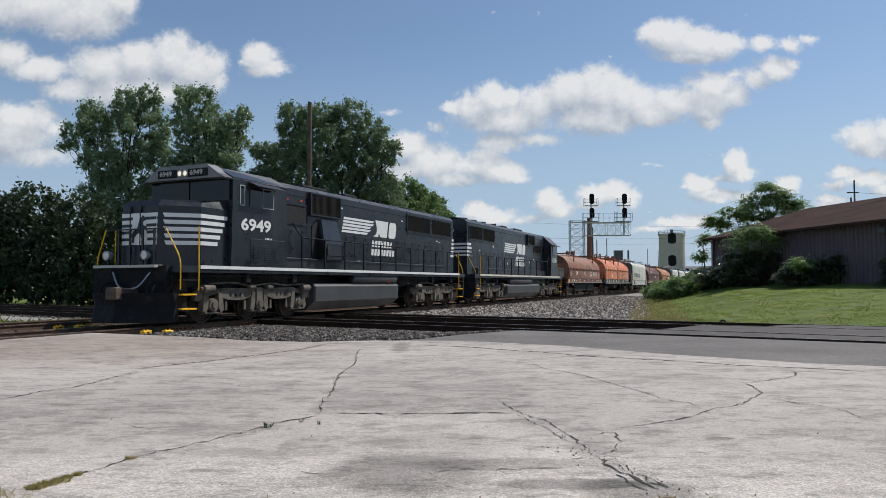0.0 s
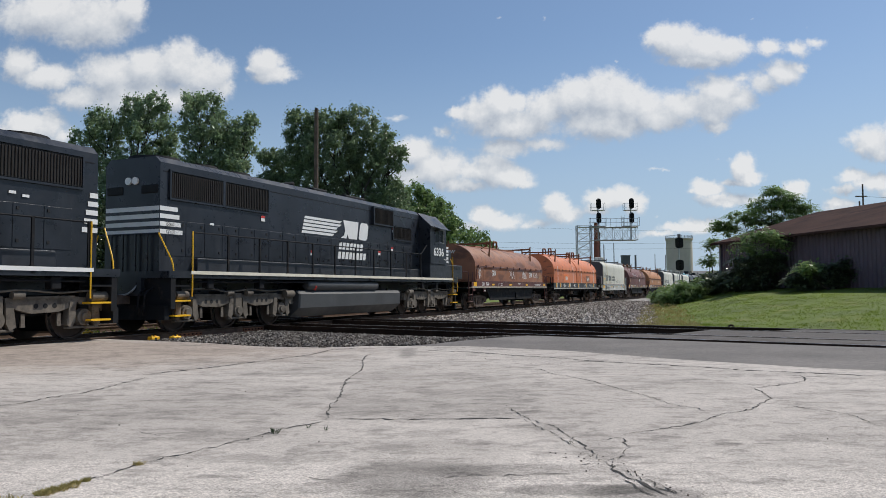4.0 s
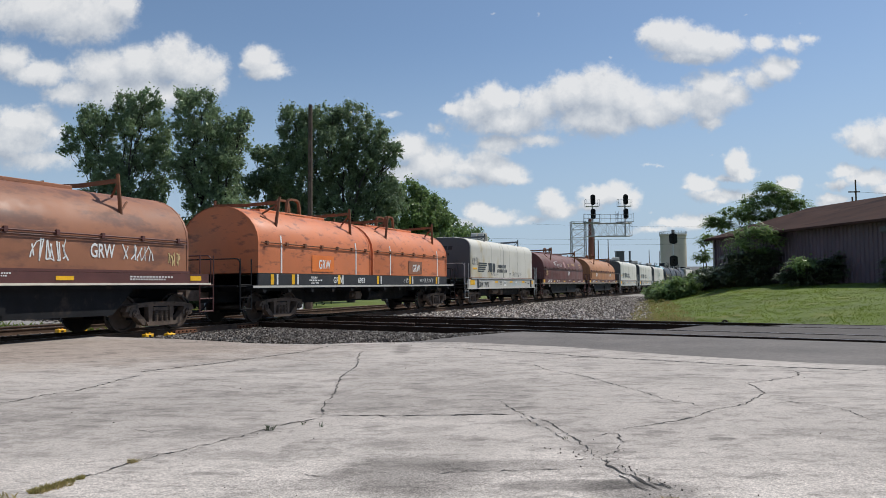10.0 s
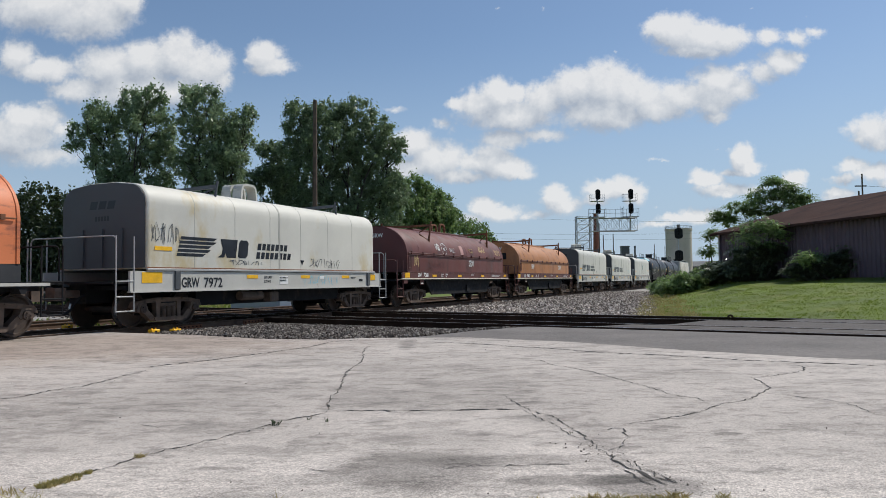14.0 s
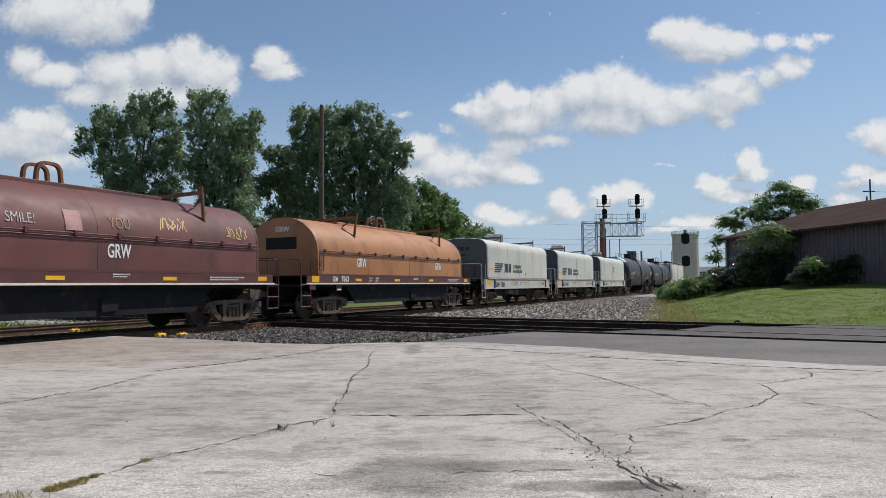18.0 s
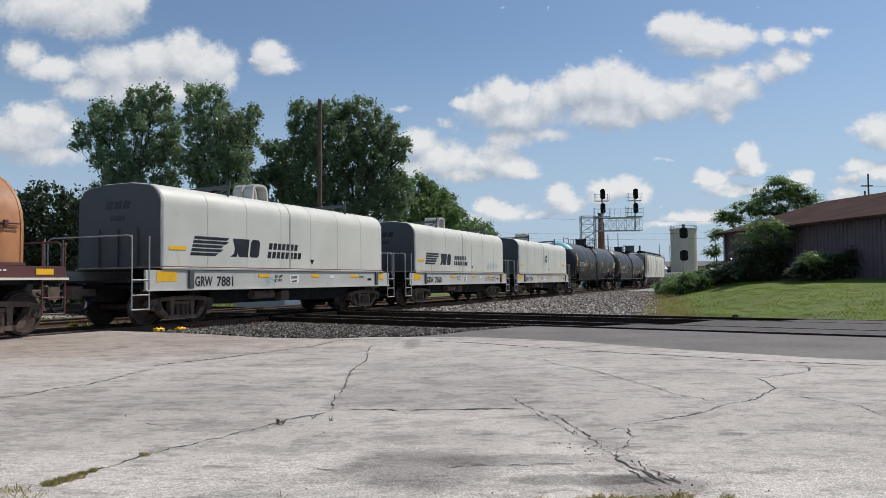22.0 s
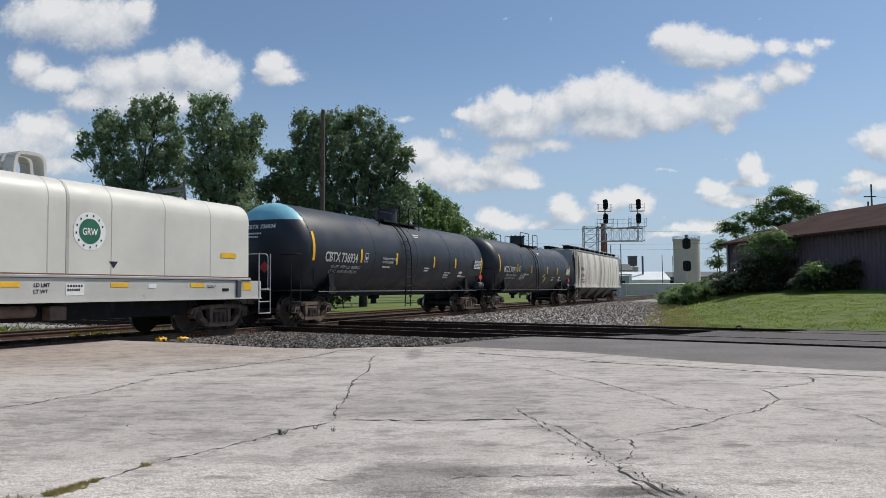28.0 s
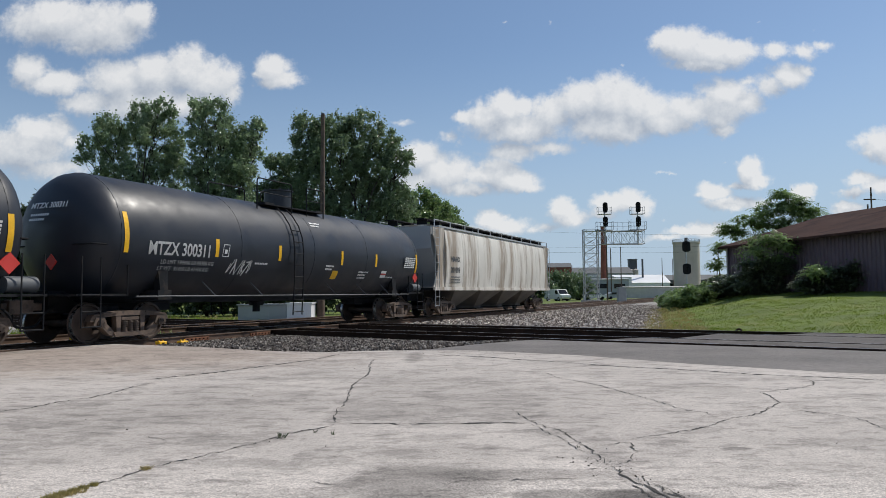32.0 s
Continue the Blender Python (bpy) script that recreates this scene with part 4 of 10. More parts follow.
def side_frame_mesh():
    """A cast side frame: arched top member, slanting legs with three-cornered holes, and a spring window."""
    bm = bmesh.new()
    y0, y1 = -0.09, 0.09
    prism(bm, [(-1.17, 0.50), (-1.10, 0.63), (-0.80, 0.70), (-0.35, 0.73), (0.35, 0.73), (0.80, 0.70), (1.10, 0.63), (1.17, 0.50), (1.03, 0.50), (0.80, 0.595), (0.42, 0.62), (-0.42, 0.62), (-0.80, 0.595), (-1.03, 0.50)], y0, y1)
    prism(bm, [(-0.46, 0.14), (0.46, 0.14), (0.52, 0.24), (-0.52, 0.24)], y0 - 0.02, y1 + 0.02)
    for k in (-1, 1):
        prism(bm, [(k * 0.44, 0.145), (k * 0.62, 0.18), (k * 1.0, 0.50), (k * 0.85, 0.575), (k * 0.52, 0.285)], y0 + 0.005, y1 - 0.005)
        prism(bm, [(k * 0.30, 0.23), (k * 0.41, 0.23), (k * 0.43, 0.63), (k * 0.28, 0.63)], y0 + 0.012, y1 - 0.012)
        prism(bm, [(k * 0.71, 0.42), (k * 0.78, 0.60), (k * 1.02, 0.60), (k * 1.08, 0.42), (k * 1.0, 0.37), (k * 0.97, 0.48), (k * 0.81, 0.48), (k * 0.79, 0.37)], y0 - 0.025, y1 + 0.025)
        prism(bm, [(k * 0.42, 0.685), (k * 1.06, 0.62), (k * 1.08, 0.65), (k * 0.42, 0.72)], y0 - 0.02, y1 + 0.02)
    return mesh_of(bm, "side_frame", M_TRUCK)


def spring_mesh():
    bm = bmesh.new()
    for cx in (-0.17, 0.0, 0.17):
        for cy in (-0.05, 0.05):
            for k in range(6):
                z = 0.245 + k * 0.042
                cyl(bm, (cx, cy, z), (cx, cy, z + 0.024), 0.075, seg=10)
            cyl(bm, (cx, cy, 0.24), (cx, cy, 0.50), 0.045, seg=8, caps=False)
    box(bm, -0.27, 0.27, -0.075, 0.075, 0.50, 0.60, 0.015)
    return mesh_of(bm, "spring_nest", M_TRUCK, 40)


SIDE_FRAME, SPRINGS = side_frame_mesh(), spring_mesh()


def bolster_mesh():
    bm = bmesh.new()
    box(bm, -0.22, 0.22, -1.15, 1.15, 0.50, 0.66, 0.03)
    box(bm, -0.3, 0.3, -0.45, 0.45, 0.62, 0.86, 0.03)
    box(bm, -0.75, -0.68, -1.0, 1.0, 0.3, 0.42)
    box(bm, 0.68, 0.75, -1.0, 1.0, 0.3, 0.42)
    return mesh_of(bm, "bogie", M_UNDER)


BOLSTER = bolster_mesh()


def bogie(car, x):
    """A three-piece freight bogie."""
    b = put("bogie", BOLSTER, car, pose(x, 0, 0))
    for y in (-1.08, 1.08):
        put("side_frame", SIDE_FRAME, b, pose(0, y, 0))
        put("spring_nest", SPRINGS, b, pose(0, y, 0))
    for dx in (-0.89, 0.89):
        WHEELS.append((put("wheelset", WHEEL_36, b, pose(dx, 0, 0.457)), 0.457))


def coupler(car, x, way):
    bm = bmesh.new()
    box(bm, min(x, x + way * 0.75), max(x, x + way * 0.75), -0.09, 0.09, 0.76, 0.94, 0.02)
    prism(bm, [(x - way * 0.02, 0.70), (x + way * 0.28, 0.70), (x + way * 0.28, 1.0), (x - way * 0.02, 1.0)], -0.17, 0.13)
    box(bm, x + way * 0.10 - 0.06, x + way * 0.10 + 0.06, 0.1, 0.2, 0.68, 1.02, 0.02)
    part("coupler", bm, M_TRUCK, car)
    bm = bmesh.new()
    tube(bm, rounded([(x + way * 0.7, -0.35, 0.85), (x + way * 0.45, -0.36, 0.75), (x + way * 0.25, -0.3, 0.42), (x - way * 0.0, -0.28, 0.40)], 0.2, 5), 0.028, 7)
    part("air_hose", bm, M_UNDER, car)


def rungs(bm, x0, x1, y, zs, r=0.014):
    for z in zs:
        tube(bm, [(x0, y, z), (x1, y, z)], r, 5)


def ladder(car, x0, x1, y, z0, z1, mat, n=4):
    bm = bmesh.new()
    for x in (x0, x1):
        tube(bm, [(x, y, z0), (x, y, z1)], 0.017, 6)
    rungs(bm, x0, x1, y, [z0 + (z1 - z0) * (k + 0.15) / n for k in range(n)])
    return part("ladder", bm, mat, car)


def grab(car, pts, mat, name="grab_iron", r=0.016):
    bm = bmesh.new()
    tube(bm, rounded(pts, 0.07, 3), r, 6)
    return part(name, bm, mat, car, smooth=60)


def patch(car, x0, x1, z0, z1, y, mat, name="reflector"):
    bm = bmesh.new()
    box(bm, x0, x1, y - 0.006, y, z0, z1)
    return part(name, bm, mat, car)


def small_print(car, x, z, w, rows, y, mat, n=9, h=0.05, name="stencil"):
    bm = bmesh.new()
    for k in range(rows):
        bars(bm, x, z - k * h * 1.7, w * (1.0 if k % 2 == 0 else 0.82), h, y, n, 0.35)
    return tagged(part(name, bm, mat, car), kind="stuff")


def one(car, name, pts, y, mat):
    bm = bmesh.new()
    poly(bm, pts, y)
    return part(name, bm, mat, car)


def ns_mark(car, x, z, k, mat, y, reach=2.55, gap=0.07, wide=1.36):
    """Five slanting stripes, a ragged wedge and a rounded block: the railway's mark as plain shapes."""
    for i in range(5):
        zz = z + k * (0.50 - 0.125 * i)
        left, right = x + k * (0.16 - 0.04 * i), x + k * (reach - 0.13 * i + (0.1 if i % 2 else 0))
        one(car, "stripe", [(left, zz), (right - 0.1 * k, zz), (right + 0.05 * k, zz + 0.088 * k), (left + 0.03 * k, zz + 0.088 * k)], y - 0.004, mat)
    x1 = x + (reach + gap) * k
    for q in ([(0.0, 0.0), (0.10, 0.05), (0.19, 0.10), (0.24, 0.28), (0.14, 0.59), (0.97, 0.59), (0.88, 0.0), (0.44, 0.0), (0.36, 0.14), (0.31, 0.0)],
              [(0.98, 0.06), (1.04, 0.0), (1.38, 0.0), (1.47, 0.08), (1.53, 0.50), (1.45, 0.59), (1.14, 0.59), (1.05, 0.50)]):
        one(car, "emblem_block", [(x1 + (a * wide - 0.33 * (wide - 1)) * k, z + (b * (1 + 0.4 * (wide - 1)) - 0.08 * (wide - 1)) * k) for a, b in q], y - 0.004, mat)


def two_lines(car, x, z, w, h, mat, y):
    """Two rows of slanting blocks for the two words of the railway's name."""
    for x0, zz, ww, n in ((x + 0.06, z + h * 0.56, w * 0.86, 7), (x, z, w, 8)):
        hh, step = h * 0.42, ww / n
        for i in range(n):
            a, b = x0 + i * step, x0 + (i + 0.74) * step
            one(car, "letter_block", [(a, zz), (b, zz), (b + 0.2 * hh, zz + hh), (a + 0.2 * hh, zz + hh)], y - 0.004, mat)


def owner_mark(car, x, z, w, h, y, mat):
    ob = lettering("GRW", h / 0.70, mat, car, pose(x, y - 0.004, z), "reporting_mark", bold=0.008 * h / 0.3)
    wide = max(v.co.x for v in ob.data.vertices)
    ob.data.transform(Matrix.Diagonal((w / wide, 1, 1, 1)))


# ---- coil cars ----
def arch(hw, z0, zs, zt, n=14):
    """Half-round hood: upright sides to zs, then a half ellipse to zt."""
    pts = [(-hw, z0), (-hw, (z0 + zs) / 2)]
    pts += [(-hw * math.cos(math.pi * i / n), zs + (zt - zs) * math.sin(math.pi * i / n)) for i in range(n + 1)]
    return pts + [(hw, (z0 + zs) / 2), (hw, z0)]


def boxy(hw, z0, zt, r, n=6):
    """Upright hood with rounded shoulders and a slightly crowned top."""
    pts = [(-hw, z0), (-hw, z0 + 0.6), (-hw * 0.995, zt - r - 0.25)]
    for i in range(n + 1):
        a = math.pi / 2 * i / n
        pts.append((-hw + r - r * math.cos(a), zt - 0.06 - r + r * math.sin(a)))
    half = pts + [(-hw * 0.3, zt)]
    return half + [(-y, z) for y, z in half[::-1]]


def hood(car, x0, x1, ring, mat, name="hood", r=0.05):
    bm = bmesh.new()

    def at(x, k):
        cz = sum(z for _, z in ring) / len(ring)
        return [(x, y * k, cz + (z - cz) * (k if z > cz else 1)) for y, z in ring]
    loft(bm, [at(x0, 0.975), at(x0 + r * 0.35, 0.993), at(x0 + r, 1), at((x0 + x1) / 2, 1), at(x1 - r, 1), at(x1 - r * 0.35, 0.993), at(x1, 0.975)])
    bmesh.ops.recalc_face_normals(bm, faces=bm.faces)
    return part(name, bm, mat, car, smooth=35)


def band(car, x, ring, mat, w=0.05, proud=0.014, name="band"):
    """A raised strap over a hood."""
    bm = bmesh.new()
    cz = sum(z for _, z in ring) / len(ring)
    rows = []
    for xx, k in ((x - w / 2, 0.998), (x - w / 2, 1 + proud), (x + w / 2, 1 + proud), (x + w / 2, 0.998)):
        rows.append([bm.verts.new((xx, y * k, cz + (z - cz) * k if z > cz else z)) for y, z in ring])
    for a, b in zip(rows, rows[1:]):
        for i in range(len(ring) - 1):
            bm.faces.new((a[i], a[i + 1], b[i + 1], b[i]))
    bmesh.ops.recalc_face_normals(bm, faces=bm.faces)
    return part(name, bm, mat, car, smooth=35)


def prong(car, x, lean, zt, mat, hw=1.45, tall=0.34, r=0.05):
    """The pair of leaning posts by which a hood is stacked, and the bar that joins them over the crown."""
    tips = []
    for side in (-1, 1):
        bm = bmesh.new()
        foot, tip = Vector((x, side * hw * 0.84, zt - 0.68)), Vector((x + lean * 0.16, side * (hw * 0.84 + 0.05), zt + tall))
        cyl(bm, foot, tip, r, r * 0.8, 8)
        cyl(bm, foot.lerp(tip, 0.80), Vector((x - lean * 0.10, side * hw * 0.55, zt - 0.16)), r * 0.55, seg=6)
        cyl(bm, foot.lerp(tip, 0.12), Vector((x - lean * 0.42, side * hw * 0.66, zt - 0.26)), r * 0.5, seg=6)
        part("stacking_guide", bm, mat, car, smooth=50)
        tips.append(foot.lerp(tip, 0.84))
    bm = bmesh.new()
    a, b = tips
    loft(bm, [[p + Vector(o) for o in ((-0.025, 0, -0.05), (0.025, 0, -0.05), (0.025, 0, 0.05), (-0.025, 0, 0.05))] for p in (a, (a + b) / 2 + Vector((0, 0, -0.04)), b)])
    bmesh.ops.recalc_face_normals(bm, faces=bm.faces)
    part("guide_bar", bm, mat, car)


def lifting_bail(car, x, zt, mat, size=1.0, wide=0.05):
    """Two bent plates on the crown by which a crane lifts the hood."""
    bm = bmesh.new()
    for y in (-0.22, 0.22):
        w, h = 0.33 * size, 0.46 * size
        line = rounded([(x - w, y, zt - 0.05), (x - w * 0.85, y, zt + h), (x + w * 0.85, y, zt + h), (x + w, y, zt - 0.05)], 0.2, 5)
        for a, b in zip(line, line[1:]):
            d = (b - a).normalized()
            n = Vector((-d.z, 0, d.x)) * 0.035
            q = [a + n, a - n, b - n, b + n]
            vs0 = [bm.verts.new(p + Vector((0, -wide, 0))) for p in q]
            vs1 = [bm.verts.new(p + Vector((0, wide, 0))) for p in q]
            bm.faces.new(vs0)
            bm.faces.new(vs1[::-1])
            for i in range(4):
                bm.faces.new((vs0[i], vs1[i], vs1[(i + 1) % 4], vs0[(i + 1) % 4]))
    box(bm, x - 0.5 * size, x + 0.5 * size, -0.3, 0.3, zt - 0.10, zt + 0.012)
    part("lifting_bail", bm, mat, car)


def end_rig(car, x, way, rail_mat, step_mat, z_top, tall=True):
    """Platform, steps, ladder and hand rails at one end; way points out of the car."""
    bm = bmesh.new()
    a, b = sorted((x, x + way * 1.0))
    box(bm, a, b, -1.4, 1.4, 1.08, 1.14)
    part("end_platform", bm, step_mat, car)
    for side in (-1, 1):
        bm = bmesh.new()
        y = side * 1.47
        xa, xb = x + way * 0.42, x + way * 0.95
        for xx in (xa, xb):
            tube(bm, [(xx, y, 0.42), (xx, y, z_top if tall else 1.5)], 0.02, 6)
        for z in (0.44, 0.78, 1.14):
            tube(bm, [(xa, y, z), (xb, y, z)], 0.018, 6)
        part("corner_steps", bm, rail_mat, car)
    bm = bmesh.new()
    tube(bm, rounded([(x + way * 0.9, -1.42, 1.12), (x + way * 0.9, -1.42, z_top), (x + way * 0.9, 1.42, z_top), (x + way * 0.9, 1.42, 1.12)], 0.15, 4), 0.018, 6)
    part("end_hand_rail", bm, rail_mat, car)


def coil_base(name, label, length, x0, x1, stripe, front=2.05, rear=2.05):
    car = thing(name, label, "railway wagon", "wagons of the train")
    bm = bmesh.new()
    box(bm, 0.75, length - 0.75, -0.28, 0.28, 0.62, 1.12)
    part("centre_sill", bm, M_UNDER, car)
    for end, way in ((0.0, 1), (length, -1)):
        coupler(car, end, way)
    for x in (front, length - rear):
        bogie(car, x)
    return car


def coil_round(length, x0, x1, mat, frame_mat, label, number, marks, scrawls, seed, weights=("", "")):
    """A coil wagon with one long half-round hood on a deep sill."""
    car = coil_base("coil_wagon", label, length, x0, x1, True, 2.75, 2.25)
    ring = arch(1.45, 1.46, 2.26, 3.44)
    hood(car, x0, x1, ring, mat)
    for q in (0.10, 0.55):
        band(car, x0 + (x1 - x0) * q, ring, mat, 0.035, 0.004, "seam")
    for x in (x0 + 0.03, x1 - 0.03):
        band(car, x, ring, mat, 0.06, 0.008, "edge_band")
    # pipe along the sides with its clamps, crown walk and lip
    for side in (-1, 1):
        bm = bmesh.new()
        y = side * 1.485
        tube(bm, [(x0 + 0.1, y, 2.27), (x1 - 0.1, y, 2.27)], 0.018, 6)
        tube(bm, [(x0 + 0.1, y, 2.20), (x1 - 0.1, y, 2.19)], 0.010, 5)
        for k in range(11):
            xx = x0 + 0.4 + (x1 - x0 - 0.8) * k / 10
            box(bm, xx - 0.04, xx + 0.04, y - 0.03, y + 0.03, 2.22, 2.33)
        part("clamp_pipe", bm, frame_mat, car)
        bm = bmesh.new()
        box(bm, x0 - 0.02, x1 + 0.02, side * 1.47 - 0.03, side * 1.47 + 0.03, 1.44, 1.50)
        part("hood_lip", bm, frame_mat, car)
    bm = bmesh.new()
    box(bm, x0 + 3.0, x1 - 2.6, -0.32, 0.32, 3.40, 3.50, 0.015)
    part("crown_rib", bm, mat, car)
    for x, lean in ((x0 + 2.7, 1), (x1 - 2.0, -1)):
        prong(car, x, lean, 3.44, M_RUST)
    lifting_bail(car, (x0 + x1) / 2 + 0.3, 3.46, M_RUST)
    # the sill: red-brown web, white lip below, yellow plates
    for side in (-1, 1):
        bm = bmesh.new()
        box(bm, 0.9, length - 0.9, side * 1.47 - 0.03, side * 1.47 + 0.03, 1.20, 1.435)
        part("side_sill", bm, frame_mat, car)
        bm = bmesh.new()
        box(bm, 0.85, length - 0.85, side * 1.50 - 0.035, side * 1.50 + 0.035, 1.15, 1.198)
        part("sill_edge", bm, M_CREAM, car)
    bm = bmesh.new()
    for side in (-1, 1):
        girder = bmesh.new()
        prism(girder, [(3.6, 1.12), (4.3, 0.45), (length - 3.9, 0.45), (length - 3.2, 1.12)], side * 1.25 - 0.03, side * 1.25 + 0.03)
        part("side_girder", girder, M_UNDER, car)
    box(bm, 0.9, length - 0.9, -1.40, 1.40, 1.06, 1.15)
    part("underframe", bm, M_UNDER, car)
    bm = bmesh.new()
    cyl(bm, (length * 0.44, -1.0, 0.62), (length * 0.52, -1.0, 0.62), 0.16, seg=14)
    box(bm, length * 0.55, length * 0.58, -1.34, -1.2, 0.55, 0.85)
    part("brake_gear", bm, M_UNDER, car)
    for x, w, z0, z1 in ((1.15, 0.42, 1.22, 1.43), (3.9, 0.43, 1.26, 1.35), (6.9, 0.45, 1.26, 1.35), (10.1, 0.45, 1.26, 1.35), (length - 1.6, 0.4, 1.26, 1.38)):
        patch(car, x, x + w, z0, z1, -1.502, M_YELLOW)
    owner_mark(car, 2.38, 1.25, 0.36, 0.17, -1.502, M_WHITE)
    lettering(number, 0.25, M_WHITE, car, pose(2.95, -1.506, 1.25), "number", bold=0.006)
    for z, words, value in ((1.34, "LD LMT", weights[0]), (1.25, "LT WT", weights[1])):
        lettering(words, 0.085, M_WHITE, car, pose(4.85, -1.506, z), "stencil", bold=0.002)
        if value:
            lettering(value, 0.085, M_WHITE, car, pose(5.35, -1.506, z), "stencil", bold=0.002)
        else:
            bm = bmesh.new()
            bars(bm, 5.35, z, 0.32, 0.058, -1.502, 5, 0.3)
            tagged(part("stencil", bm, M_WHITE, car), kind="stuff")
    small_print(car, 8.6, 1.38, 0.5, 2, -1.503, M_WHITE, 9, 0.03)
    small_print(car, length - 3.6, 1.33, 1.4, 2, -1.503, M_WHITE, 14, 0.035)
    for x in marks:
        owner_mark(car, x, 1.78, 0.68, 0.31, -1.455, M_WHITE)

    def bent(ob):
        """Lays a flat mark on the hood's curve."""
        for v in ob.data.vertices:
            rise = max(0.0, (v.co.z - 2.26) / 1.18)
            v.co.y = -1.45 * math.sqrt(max(0.0, 1 - rise * rise)) - 0.008
        ob.data.update()
    for k, (x, z, w, h, n, paint) in enumerate(scrawls):
        bm = bmesh.new()
        if n:
            scribble(bm, x, z, w, h, -1.456, n, 0.017, seed + k)
        elif paint is M_PALEPINK:
            for i in range(4):
                poly(bm, [(x, z + h * i / 4), (x + w, z + h * i / 4), (x + w, z + h * (i + 1) / 4), (x, z + h * (i + 1) / 4)], -1.456)
        else:
            for i in range(20):
                p, q = 2 * math.pi * i / 20, 2 * math.pi * (i + 1) / 20
                poly(bm, [(x + e * w * math.cos(o), z + e * h * math.sin(o)) for e, o in ((1.0, p), (1.08, p), (1.08, q), (1.0, q))], -1.456)
        bent(tagged(part("graffiti", bm, paint, car), kind="stuff"))
    for words, x, z, size, paint in (("SMILE!", 6.05, 2.42, 0.30, M_WHITE), ("YOU", 8.55, 2.45, 0.36, M_TAGYELLOW)) if number == "7560" else ():
        ob = lettering(words, size, paint, car, Matrix.Identity(4), "graffiti", stretch=0.8)
        ob.data.transform(Matrix.Translation((x, 0, z)))
        bent(ob)
    # end sheet details
    lettering("GRW", 0.24, M_WHITE, car, pose(x0 - 0.006, 0.25, 2.95, 0, 0, -90), "reporting_mark", bold=0.006)
    if mat is M_HOODTAN:
        bm = bmesh.new()
        box(bm, x0 - 0.012, x0 + 0.01, -0.62, 0.62, 2.35, 2.75)
        part("end_hatch", bm, M_DARK, car, "dark patch on the end sheet")
    for end, way in ((x0, -1), (x1, 1)):
        end_rig(car, end, way, frame_mat, M_UNDER, 1.95)
    ladder(car, x0 + 0.06, x0 + 0.30, -1.50, 1.6, 2.1, frame_mat, 2)
    patch(car, 1.02, 1.35, 0.98, 1.14, -1.502, frame_mat, "placard_board")
    patch(car, 2.7, 3.05, 0.92, 1.14, -1.45, frame_mat, "placard_board")
    patch(car, 2.75, 3.0, 0.95, 1.0, -1.457, M_WHITE, "placard")
    return car


